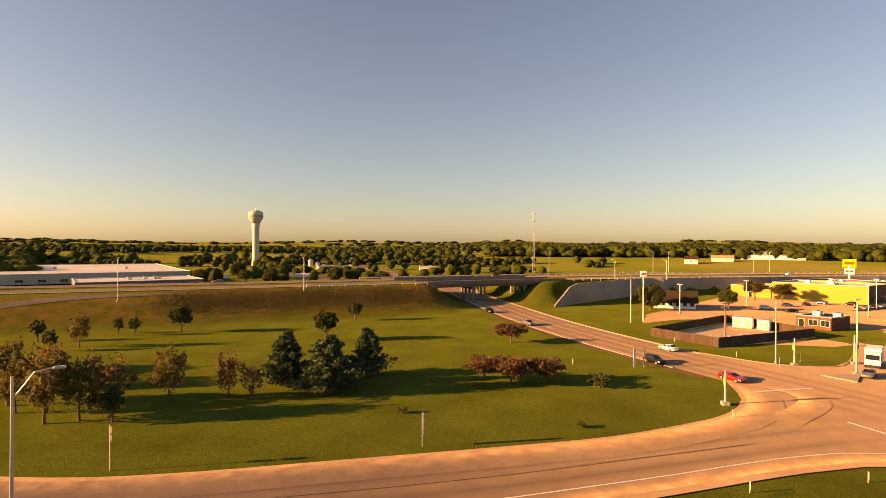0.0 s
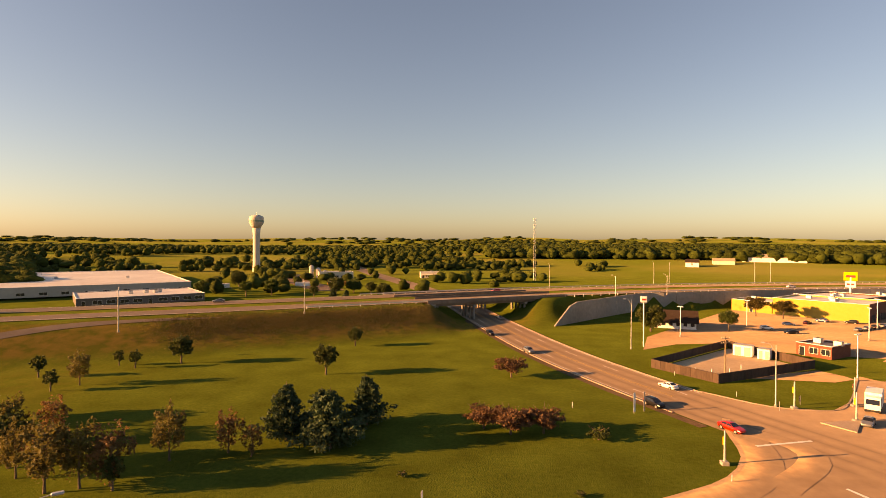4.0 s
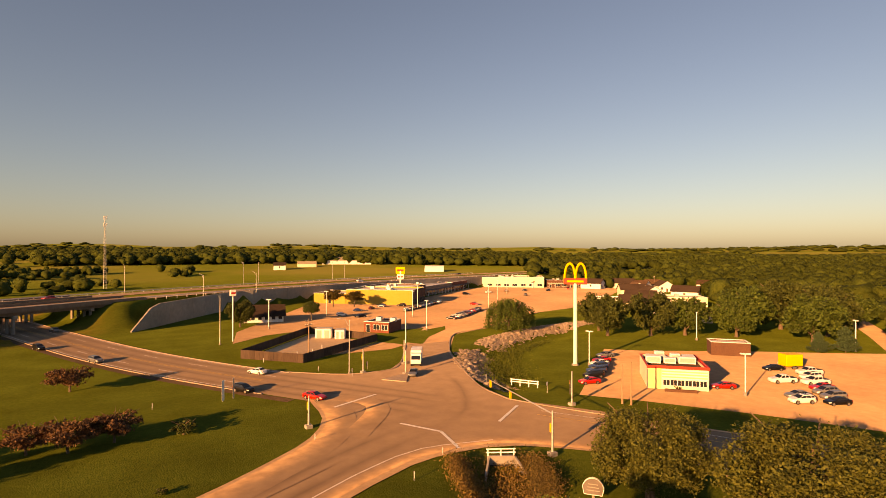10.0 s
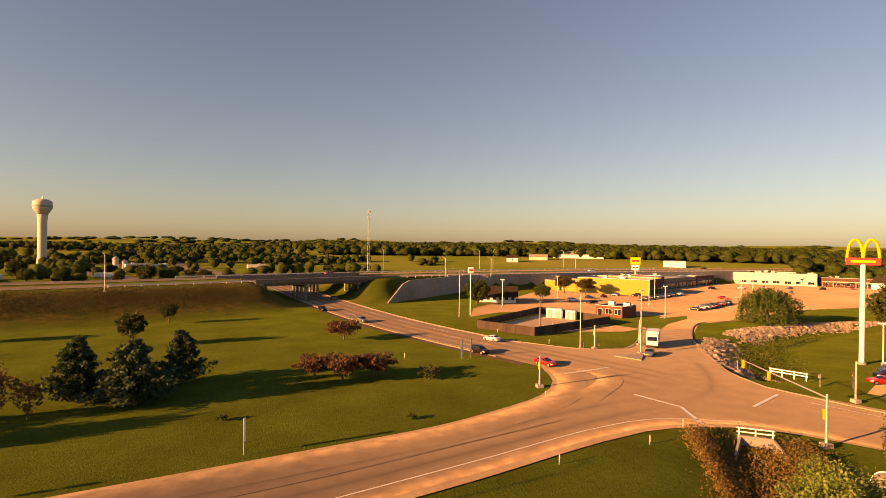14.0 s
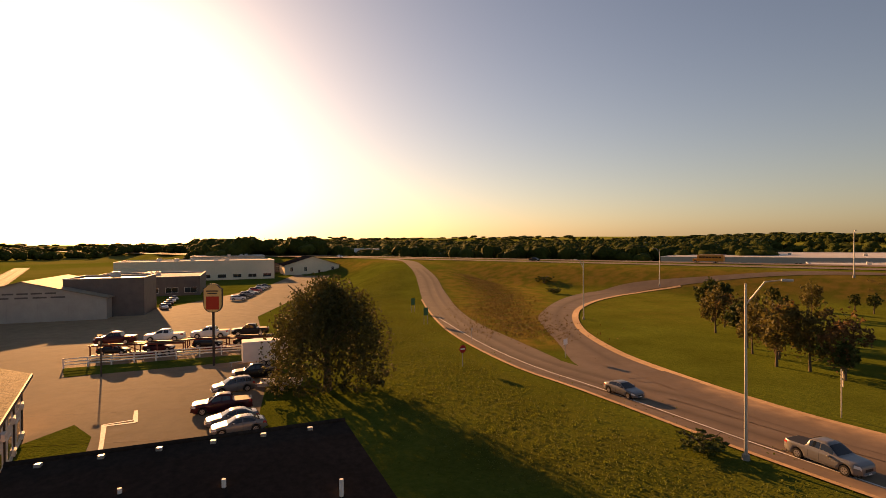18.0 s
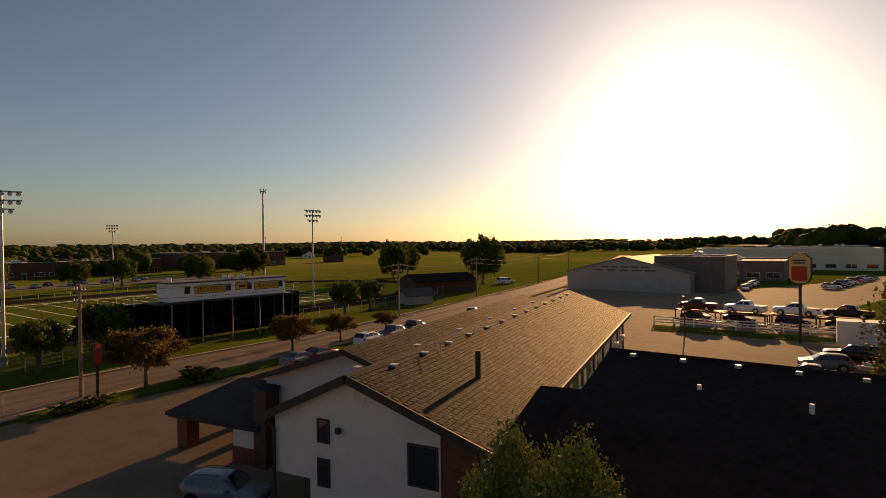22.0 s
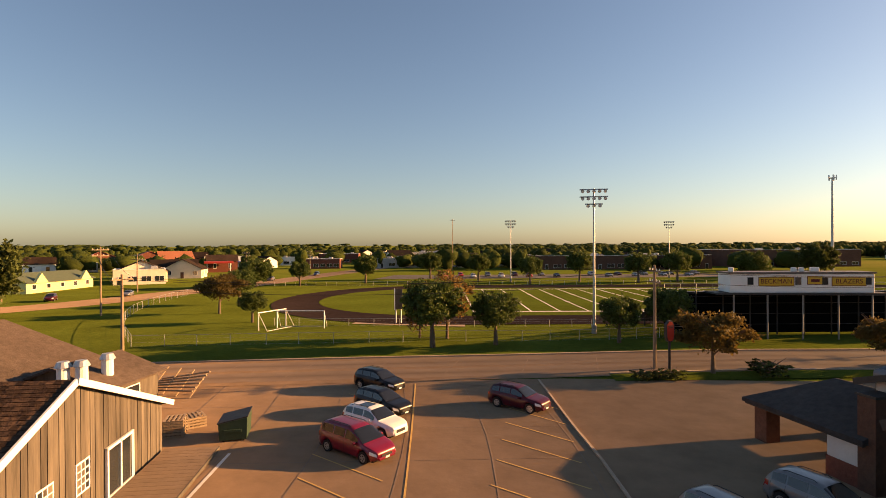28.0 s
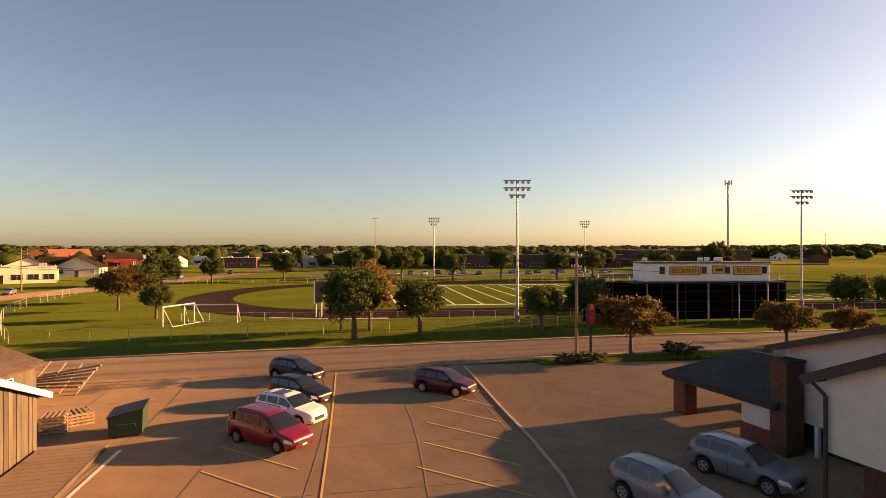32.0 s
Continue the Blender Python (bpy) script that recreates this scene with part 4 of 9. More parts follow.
# sports ground and street side
for kind, x, y, s, l in (("mid", 7.4, -55.3, 1.05, ""), ("mid", 1.0, -57, 0.85, ""), ("thin_o", 9.5, -60.5, 1.15, "half bare tree with reddish leaves"), ("airy", 6.4, -60.5, 1.0, ""), ("turn", -16.2, -45.6, 1.02, ""),
                         ("mid", -11.9, -59.2, 0.75, ""), ("mid", -17.9, -62.2, 0.85, ""), ("turn", -31.4, -48.6, 0.85, ""), ("turn", -38.8, -50.2, 0.7, ""), ("mid", -53.5, -68.4, 0.85, ""),
                         ("mid", -60.7, -70.7, 0.8, ""), ("mid", 6.6, -163, 1.25, ""), ("mid", -7.8, -147, 1.15, ""), ("mid", -22.6, -159, 1.3, ""), ("mid", -37.8, -154, 1.25, ""), ("mid", -50, -160, 1.3, ""), ("broad_b", -104, -190, 1.0, ""), ("mid", 22, -170, 1.3, ""), ("mid", 38, -150, 1.2, ""), ("broad", -75, -170, 0.8, ""), ("turn", 43.9, -80.7, 1.25, "dense rounded tree turning brown"), ("mid", 47.2, -93.8, 0.95, ""), ("mid", 34.2, -71.5, 0.65, ""),
                         ("broad", 63, -134, 0.75, ""), ("mid", 53, -139, 1.0, ""), ("turn", 42, -166, 0.9, ""), ("broad_b", 71.0, -66.0, 1.05, "tall dark tree behind the barn"), ("broad", 78.5, -72, 0.8, "leafy green tree behind the barn"), ("turn", -47, -51.5, 0.55, "")):
    plant(kind, x, y, s, label=l)
plant("broad", -111, -118.9, 0.75, sz=1.18), plant("broad", -133, -135.5, 0.68, sz=1.05), plant("broad", -118.6, -90.9, 0.97, sz=1.3, label="tall spreading tree beside the dark shed")
plant("bush", -20.2, -45.2, 1.25, sz=0.8, label="clipped dark rounded hedge in the verge")
for x, y in ((-10, -42.9), (-11.4, -43.3), (-12.6, -43.6)):
    plant("bush", x, y, 0.7, sz=0.55, label="low dark shrub round the sign post", group="sign shrubs")
for x, y, s in ((88, 56.5, 0.6), (96.8, 50.6, 0.6), (87.5, 54.5, 0.5)):
    plant("bush", x, y, s, label="rounded shrub before the restaurant", group="restaurant shrubs")

LEAF_W = mat("woodland_leaves", (0.026, 0.040, 0.009), (0.060, 0.076, 0.017), 0.7, 0.85, 0.9, big=0.25, vary=0.25, leafy=0.12, spec=0.05)
# distant woods: one mass of crowns on the skyline and through the town
rng = np.random.default_rng(77)


ball = bmesh.new()
bmesh.ops.create_icosphere(ball, subdivisions=2, radius=1.0)
BALL_V = np.array([v.co for v in ball.verts])
BALL_F = np.array([[v.index for v in f.verts] for f in ball.faces])
ball.free()


def woods(name, n, region, label, tall=9.0, fringe=14, leaf=0.9, gaps=-0.2, patch_size=130.0, wide=1.0):
    """A mass of lumpy crowns with loose leaf sprays round them; gaps: how much open land lies between the stands (-1 none, 0.2 much)."""
    xy = []
    while len(xy) < n:
        x, y = region(rng)
        if noise.noise(Vector((x / patch_size, y / patch_size, 3.7))) + 0.5 * noise.noise(Vector((x / 38, y / 38, 1.2))) > gaps:
            xy.append((x, y))
    xy = np.array(xy)
    hgt = tall * rng.uniform(0.6, 1.2, n)
    r = tall * wide * rng.uniform(0.4, 0.75, n)
    ctr = np.column_stack([xy, height(xy[:, 0], xy[:, 1]) + hgt * 0.52])
    size = np.column_stack([r, r * rng.uniform(0.85, 1.2, n), hgt * 0.5]) * (0.88 if fringe else 1.0)
    nv = len(BALL_V)
    bulge = np.ones((n, nv))
    for k in range(5):
        d = rng.normal(size=(n, 3)) * 3.2
        bulge += 0.10 * np.cos(d @ BALL_V.T + rng.uniform(0, 6.28, (n, 1)))
    bulge += rng.normal(size=(n, nv)) * 0.07
    v = (BALL_V[None] * bulge[:, :, None] * size[:, None, :] + ctr[:, None, :]).reshape(-1, 3)
    f = (BALL_F[None] + (np.arange(n) * nv)[:, None, None]).reshape(-1, 3)
    if fringe:
        d = rng.normal(size=(n, fringe, 3))
        d[:, :, 2] = np.abs(d[:, :, 2]) * 0.9 - 0.15
        d /= np.linalg.norm(d, axis=2)[:, :, None]
        c = (d * rng.uniform(0.95, 1.24, (n, fringe, 1)) * size[:, None, :] + ctr[:, None, :]).reshape(-1, 3)
        e = [rng.normal(size=c.shape) * leaf * 0.7 for k in range(3)]
        f = np.concatenate([f, np.arange(3 * len(c)).reshape(-1, 3) + len(v)])
        v = np.concatenate([v, np.stack([c + q for q in e], 1).reshape(-1, 3)])
    me = bpy.data.meshes.new(name)
    me.vertices.add(len(v))
    me.vertices.foreach_set("co", v.ravel().astype(np.float32))
    me.loops.add(3 * len(f))
    me.loops.foreach_set("vertex_index", f.ravel().astype(np.int32))
    me.polygons.add(len(f))
    me.polygons.foreach_set("loop_start", np.arange(0, 3 * len(f), 3, dtype=np.int32))
    me.polygons.foreach_set("loop_total", np.full(len(f), 3, dtype=np.int32))
    me.update(calc_edges=True)
    me.materials.append(LEAF_W)
    return tagged(new(name, me), label, "woodland", "", "stuff")


def arc(a0, a1, r0, r1):
    def f(rng):
        a, r = radians(rng.uniform(a0, a1)), r0 + (r1 - r0) * rng.uniform() ** 0.8
        return -math.sin(a) * r, math.cos(a) * r
    return f


woods("town_trees_north", 60, arc(-4, 30, 290, 480), "dark trees round the northern works", 7.5, 40, 0.5, -0.1, 40)
woods("woods_ridge", 4600, arc(-46, 2, 660, 930), "dense dark green woodland along the northern ridge", 11, 44, 0.8, -0.75)
woods("woods_north", 900, arc(2, 48, 560, 1150), "scattered dark woodland on low hills", 9, 36, 0.8, 0.12, 170)
woods("hedge_north", 260, arc(-10, 46, 520, 585), "dark line of trees beyond the fields", 6.5, 18, 0.6, 0.0, 60)
woods("woods_west", 2600, arc(44, 100, 370, 720), "dense dark woodland beyond the highway", 11, 48, 0.75, -0.8)
woods("woods_south", 900, arc(98, 150, 520, 900), "low distant trees along the southern fields", 8, 36, 0.7, 0.15, 110)
woods("town_trees", 900, arc(150, 232, 230, 760), "green trees spread through the distant town", 8, 34, 0.55, -0.1, 60)
woods("woods_east", 4000, arc(-100, -44, 370, 900), "thick green woodland east of the restaurant", 8.5, 60, 0.6, -0.45, 90)
woods("woods_near_east", 190, arc(-98, -61, 225, 380), "dark trees beyond the restaurant lot", 10, 130, 0.5, -0.3, 60)
woods("woods_far", 2300, arc(-105, 110, 1000, 1700), "thin far tree line on the skyline", 7, 8, 1.0, -0.1, 260, 2.2)
woods("woods_hills", 1500, arc(-70, 300, 2000, 3100), "faint wooded hills on the horizon", 10, 0, 1.0, 0.0, 500, 3.0)
woods("woods_far_south", 2000, arc(110, 260, 950, 1500), "thin far tree line beyond the town", 8, 8, 1.0, -0.1, 200, 1.8)

# ---- vehicles ----
TYRE = mat("tyre_rubber", (0.018, 0.018, 0.018), rough=0.85)
RIM = mat("alloy_rim", (0.45, 0.45, 0.46), rough=0.35, metal=0.8)
LAMPW = mat("headlamp", (0.7, 0.7, 0.68), rough=0.15, spec=0.6)
LAMPR = mat("tail_lamp", (0.35, 0.02, 0.015), rough=0.2, spec=0.6)
PLASTIC = mat("black_trim", (0.02, 0.02, 0.021), rough=0.6)
GLASS_CAR = mat("car_glass", (0.012, 0.014, 0.016), rough=0.05, spec=0.7)
SIGN_Yel = mat("sign_yellow", (0.75, 0.45, 0.02), (0.7, 0.42, 0.03), 2, 0.5)
CARPAINT = {}
for nm, c in (("red", (0.15, 0.004, 0.018)), ("white", (0.72, 0.71, 0.69)), ("black", (0.008, 0.008, 0.009)), ("maroon", (0.055, 0.007, 0.014)), ("silver", (0.15, 0.152, 0.155)), ("blue", (0.02, 0.045, 0.13)),
              ("grey", (0.12, 0.125, 0.13)), ("beige", (0.45, 0.38, 0.28)), ("scarlet", (0.45, 0.015, 0.012)), ("green", (0.02, 0.05, 0.035)), ("orange", (0.62, 0.22, 0.02))):
    CARPAINT[nm] = mat("paint_" + nm, c, rough=0.3, spec=0.25 if nm in ("black", "maroon") else 0.5)
    CARPAINT[nm].node_tree.nodes["Principled BSDF"].inputs["Coat Weight"].default_value = 0.1 if nm in ("black", "maroon") else 0.35

CAR_SHAPES = {
    # length, half width, roof half width, shoulder line and top line (x from the nose, height), windscreen from/to, rear window from/to, side windows
    "sedan": (4.75, 0.91, 0.60, ((0, 0.56), (0.15, 0.68), (1.2, 0.88), (3.9, 0.97), (4.6, 0.95), (4.75, 0.7)),
              ((0, 0.62), (0.08, 0.72), (0.5, 0.83), (1.3, 0.95), (2.15, 1.38), (2.5, 1.45), (3.15, 1.45), (3.5, 1.38), (4.15, 1.08), (4.6, 1.03), (4.75, 0.8)), (1.38, 2.16), (3.42, 4.12), ((1.72, 2.62), (2.7, 3.75))),
    "suv": (4.65, 0.94, 0.66, ((0, 0.62), (0.12, 0.78), (1.1, 1.0), (4.1, 1.10), (4.5, 1.08), (4.65, 0.75)),
            ((0, 0.72), (0.08, 0.86), (0.4, 0.98), (1.15, 1.08), (1.95, 1.58), (2.35, 1.67), (3.7, 1.67), (4.15, 1.60), (4.5, 1.16), (4.65, 0.85)), (1.2, 1.98), (4.1, 4.5), ((1.55, 2.5), (2.58, 3.45), (3.53, 4.15))),
    "minivan": (5.1, 0.98, 0.70, ((0, 0.56), (0.12, 0.7), (0.95, 0.95), (4.5, 1.06), (4.95, 1.05), (5.1, 0.7)),
                ((0, 0.64), (0.08, 0.78), (0.4, 0.92), (0.95, 1.04), (1.95, 1.60), (2.4, 1.73), (4.2, 1.74), (4.65, 1.67), (4.98, 1.18), (5.1, 0.8)), (1.02, 2.0), (4.6, 4.95), ((1.45, 2.5), (2.6, 3.5), (3.6, 4.6))),
    "pickup": (5.8, 0.99, 0.68, ((0, 0.72), (0.12, 0.95), (1.5, 1.10), (3.9, 1.15), (5.7, 1.14), (5.8, 1.0)),
               ((0, 0.8), (0.08, 0.98), (0.4, 1.08), (1.55, 1.17), (2.25, 1.72), (2.6, 1.84), (3.45, 1.84), (3.75, 1.76), (3.95, 1.20), (4.02, 1.17), (5.74, 1.17), (5.8, 1.02)), (1.6, 2.28), (3.74, 3.95), ((1.95, 2.85), (2.95, 3.68))),
}

def loft(rings, cap=True):
    bm = bmesh.new()
    vs = [[bm.verts.new(c) for c in r] for r in rings]
    n = len(rings[0])
    for a, b in zip(vs, vs[1:]):
        for i in range(n):
            bm.faces.new((a[i], a[(i + 1) % n], b[(i + 1) % n], b[i]))
    if cap:
        bm.faces.new(vs[0][::-1]), bm.faces.new(vs[-1])
    bmesh.ops.recalc_face_normals(bm, faces=bm.faces)
    return bm


def wheel(parent, x, y, r=0.34, w=0.24, far=False):
    t = part("wheel", pole((0, -w / 2, 0), (0, w / 2, 0), r, seg=16), TYRE, parent)
    t.location = (x, y, r)
    part("rim", pole((0, -w / 2 - 0.008, 0), (0, w / 2 + 0.008, 0), r * 0.66, seg=14), RIM, t)
    if far:
        return
    bm = bmesh.new()
    for k in range(5):
        a = 6.283 * (k + 0.5) / 5
        rod(bm, (math.cos(a) * r * 0.4, -w / 2 - 0.012, math.sin(a) * r * 0.4), (math.cos(a) * r * 0.4, w / 2 + 0.012, math.sin(a) * r * 0.4), r * 0.13, seg=5)
    part("rim_openings", bm, PLASTIC, t)["kind"] = "stuff"


def make_car(shape, colour, far=False):
    ln, hw, rw, belt, top, screen, rear, sides = CAR_SHAPES[shape]
    paint = CARPAINT[colour]
    car = thing({"suv": "suv_car", "sedan": "sedan_car", "minivan": "minivan", "pickup": "pickup_truck"}[shape], 0, 0)
    rad = 0.34 if shape in ("sedan", "minivan") else 0.37
    roof = max(t[1] for t in top)
    axles = (ln * 0.185, ln * 0.79)

    def ring(x):
        """The outline of the body across the car at x, from one sill over the roof to the other."""
        e = min(x, ln - x)
        w = hw * (1 - 0.26 * max(0.0, 1 - e / 0.75) ** 2)
        b = float(np.interp(x, *zip(*belt)))
        t = max(b + 0.03, float(np.interp(x, *zip(*top))))
        arch = max(math.sqrt(max(0.0, 1 - ((x - a) / (rad + 0.09)) ** 2)) for a in axles)
        lo = max(0.24 + 0.14 * max(0.0, 1 - e / 0.3), (rad + 0.09) * arch + rad * 0.98 if arch > 0 else 0)
        lo = min(lo, b - 0.16)
        g = min(1.0, (t - b) / (roof - b))
        wt = w * 0.93 * (1 - g) + rw * g
        up = t - b
        half = [(w * 0.93, lo), (w * 0.99, lo + 0.22 * (b - lo)), (w, lo + 0.5 * (b - lo)), (w * 0.985, b - 0.10), (w * 0.945, b - 0.015), (w * 0.93 + (wt - w * 0.93) * 0.06, b + up * 0.07),
                (w * 0.93 + (wt - w * 0.93) * 0.84, b + up * 0.82), (wt * 0.93, b + up * 0.955), (wt * 0.55, t)]
        return [(x, -y, z) for y, z in half] + [(x, y, z) for y, z in half[::-1]]

    def at(x, q):
        r = ring(x)
        k = min(int(q), 16)
        return Vector(r[k]).lerp(Vector(r[k + 1]), q - k)

    def panel(x0, x1, q0, q1, out=0.012, nx=6, nq=4):
        """A piece of the body's surface, set a little proud of it."""
        bm = bmesh.new()
        grid = []
        for i in range(nx + 1):
            x = x0 + (x1 - x0) * i / nx
            col = []
            for k in range(nq + 1):
                q = q0 + (q1 - q0) * k / nq
                p = at(x, q)
                n = (at(min(x + 0.02, ln), q) - at(max(x - 0.02, 0), q)).cross(at(x, min(q + 0.05, 17)) - at(x, max(q - 0.05, 0)))
                n = n.normalized() if n.length > 1e-9 else Vector((0, 0, 1))
                if n.dot(p - Vector((ln / 2, 0, 0.7))) < 0:
                    n = -n
                col.append(bm.verts.new(p + n * out))
            grid.append(col)
        for a, b in zip(grid, grid[1:]):
            for k in range(nq):
                bm.faces.new((a[k], a[k + 1], b[k + 1], b[k]))
        bmesh.ops.recalc_face_normals(bm, faces=bm.faces)
        return bm

    xs = sorted({0.0, 0.03, 0.08, 0.16, ln - 0.16, ln - 0.08, ln - 0.03, ln} | {round(0.16 + (ln - 0.32) * k / 38, 3) for k in range(39)})
    part("body", loft([ring(x) for x in xs]), paint, car, smooth=True)
    part("underbody", cube(0.25, ln - 0.25, -hw * 0.86, hw * 0.86, 0.2, 0.62), PLASTIC, car)
    part("windscreen", panel(*screen, 6.6, 10.4, nq=8), GLASS_CAR, car, smooth=True)
    part("rear_window", panel(*rear, 6.9, 10.1, nq=8), GLASS_CAR, car, smooth=True)
    for x0, x1 in sides:
        part("side_window", panel(x0, x1, 5.15, 5.98, nx=4, nq=2), GLASS_CAR, car, smooth=True)
        part("side_window", panel(x0, x1, 11.02, 11.85, nx=4, nq=2), GLASS_CAR, car, smooth=True)
        for q0, q1 in () if far else ((0.6, 4.6), (12.4, 16.4)):
            part("door_seam", panel(x1 + 0.03, x1 + 0.05, q0, q1, 0.004, 1, 6), PLASTIC, car)
    for s in (-1, 1):
        if not far:
            part("mirror", cube(screen[0] + 0.42, screen[0] + 0.6, min(s * (hw - 0.04), s * (hw + 0.19)), max(s * (hw - 0.04), s * (hw + 0.19)), 0.98, 1.13, 0.03), paint, car)
        for q0, q1 in (((2.55, 4.1),) if s < 0 else ((12.9, 14.45),)):
            part("headlight", panel(0.05, 0.46, q0, q1), LAMPW, car)
            part("tail_light", panel(ln - 0.36, ln - 0.03, q0, q1), LAMPR, car)
    if not far:
        part("grille", cube(-0.02, 0.06, -hw * 0.42, hw * 0.42, belt[0][1] - 0.18, belt[0][1] + 0.02, 0.015), PLASTIC, car)
        part("bumper", cube(-0.07, 0.14, -hw * 0.66, hw * 0.66, 0.3, 0.46, 0.04), paint, car)
        part("bumper", cube(ln - 0.12, ln + 0.06, -hw * 0.68, hw * 0.68, 0.32, 0.52, 0.04), paint, car)
        for x0, x1 in ((-0.085, -0.07), (ln + 0.06, ln + 0.075)):
            part("plate", cube(x0, x1, -0.16, 0.16, 0.36, 0.46), WHITE, car)
    if shape == "pickup":
        part("bed_floor", panel(4.08, 5.66, 6.2, 10.8, 0.006, 4, 4), PLASTIC, car)
    if shape in ("suv", "minivan") and not far:
        for s in (-1, 1):
            part("roof_rail", tube([(2.3, s * rw * 0.84, roof - 0.02), (2.45, s * rw * 0.84, roof + 0.05), (ln - 1.05, s * rw * 0.84, roof + 0.05), (ln - 0.85, s * rw * 0.84, roof - 0.03)], 0.02, 5), PLASTIC, car)
    if (shape, colour) == ("suv", "white"):
        part("sunroof", panel(2.45, 3.35, 7.6, 9.4, 0.008), GLASS_CAR, car)
    for x in axles:
        for s in (-1, 1):
            wheel(car, x, s * (hw - 0.12), rad, far=far)
    return car


cars = {}
CAR_WORD = {"suv": "sport utility car", "sedan": "four-door sedan", "minivan": "family minivan", "pickup": "crew cab pickup truck"}


def park(shape, colour, x, y, heading, where="parked on sunlit concrete", group="", z=0.04, size=0.86):
    """heading: the way the nose points, degrees from +x. x, y: the middle of the car."""
    ln = CAR_SHAPES[shape][0]
    m = pose(x, y, z, 0, 0, heading + 180) @ Matrix.Scale(size, 4) @ Matrix.Translation((-ln / 2, 0, 0))
    far = math.hypot(x, y) > 70
    key = (shape, colour, far)
    if key not in cars:
        ob = cars[key] = make_car(*key)
        ob.matrix_basis = m
    else:
        src = cars[key]
        old = src.matrix_basis.copy()
        src.matrix_basis = Matrix.Identity(4)
        ob = copy_thing(src, m)
        src.matrix_basis = old
    return tagged(ob, f"{colour} {CAR_WORD[shape]} {where}", "car" if shape != "pickup" else "truck", group)


# motel lot
row = "cars in the motel row"
park("minivan", "red", 7.8, -27.0, 147, group=row, size=0.84), park("suv", "white", 7.6, -30.1, 149, group=row, size=0.84), park("suv", "black", 7.9, -33.6, 148, group=row, size=0.84), park("suv", "black", 9.3, -38.9, 150, group=row, size=0.84)
park("suv", "maroon", -0.5, -35.2, 147, size=0.84), park("suv", "silver", -11.3, -22.3, 122, "parked by the motel wall", size=0.84), park("suv", "silver", -7.3, -20.2, 122, "parked in the motel lot", size=0.84)
for k, (sh, c, x, y) in enumerate((("sedan", "silver", -29.0, -43.6), ("sedan", "maroon", -31.6, -44.0), ("suv", "white", -39.8, -46.3), ("pickup", "silver", -44.3, -47.0), ("pickup", "maroon", -48.6, -47.9))):
    park(sh, c, x, y, 195, "parked along the street verge", "cars by the verge", size=0.92)
park("minivan", "white", -66.6, -45.2, 195, "by the motel street", "cars by the verge", size=1.05), park("pickup", "black", -61.0, -46.4, 195, "by the motel street", "cars by the verge", size=0.92)
park("minivan", "white", -122.4, -86.0, 164, "by the dark shed", size=1.05)
# rear lot, beside the willow
for sh, c, x, y, h in (("sedan", "silver", -44.6, -4.2, -79), ("sedan", "grey", -46.7, -4.9, -77), ("pickup", "maroon", -50.6, -6.2, -84), ("suv", "silver", -57.0, -6.0, -72), ("pickup", "black", -62.4, -4.3, -85)):
    park(sh, c, x, y, h, "parked nose out in the rear lot", "rear lot cars")
for c, x, y in (("maroon", -78.8, -22.9), ("white", -79.4, -17.2), ("white", -80.2, -11.6), ("black", -80.9, -6.4)):
    park("pickup", c, x, y, 266, "on a carrier's upper deck", "carried cars", z=1.86)
for sh, c, x, y in (("sedan", "black", -78.9, -23.2), ("sedan", "maroon", -79.4, -17.9), ("suv", "black", -80.3, -12.0), ("sedan", "black", -80.9, -6.8)):
    park(sh, c, x, y, 86, "on a carrier's lower deck", "carried cars", z=0.5, size=0.8)
for k in range(8):
    park(("suv", "sedan")[k % 2], ("white", "black", "silver", "white", "scarlet", "silver", "white", "grey")[k], -150 - 6.0 * k, -15.5 + 0.6 * k, 100, "in a row at the garage lot", "garage lot cars")
for k in range(5):
    park("sedan", ("white", "black", "maroon", "white", "silver")[k], -136 - 5 * k, -30 - 0.5 * k, 20, "parked beside the metal shed", "shed cars")
# the road
park("sedan", "scarlet", 33.6, 84.4, -62, "driving towards the junction", z=0.1), park("suv", "black", 25.4, 95.4, -62, "driving towards the junction", z=0.1), park("sedan", "white", 31.2, 107.6, 118, "driving towards the bridge", z=0.1)
park("suv", "grey", 6.0, 138, -66, "driving down from the bridge", z=0.1), park("suv", "black", -4.5, 163, -68, "driving down from the bridge", z=0.1), park("suv", "silver", -2, 196, 108, "driving under the bridge", z=0.1)
park("sedan", "grey", 55.5, 89.5, 232, "waiting at the junction", z=0.11)
park("pickup", "silver", -27.3, 33.6, 6, "driving along the slip road", z=0.1), park("sedan", "grey", -45, 30.2, 12, "driving along the slip road", z=0.1)
for k, (sh, c, i, off) in enumerate((("suv", "white", 0.30, -12), ("pickup", "black", 0.36, -8), ("sedan", "silver", 0.42, 12), ("suv", "scarlet", 0.46, 8), ("suv", "white", 0.52, -8), ("sedan", "black", 0.57, 12), ("pickup", "white", 0.62, 8), ("suv", "grey", 0.66, -12))):
    j = int(i * len(HWY_P))
    q = HWY_P[j] + HWY_N[j] * off
    d = HWY_P[j + 1] - HWY_P[j]
    park(sh, c, q[0], q[1], math.degrees(math.atan2(d[1], d[0])) + (180 if off > 0 else 0), "driving on the highway", "highway cars", z=7.08)
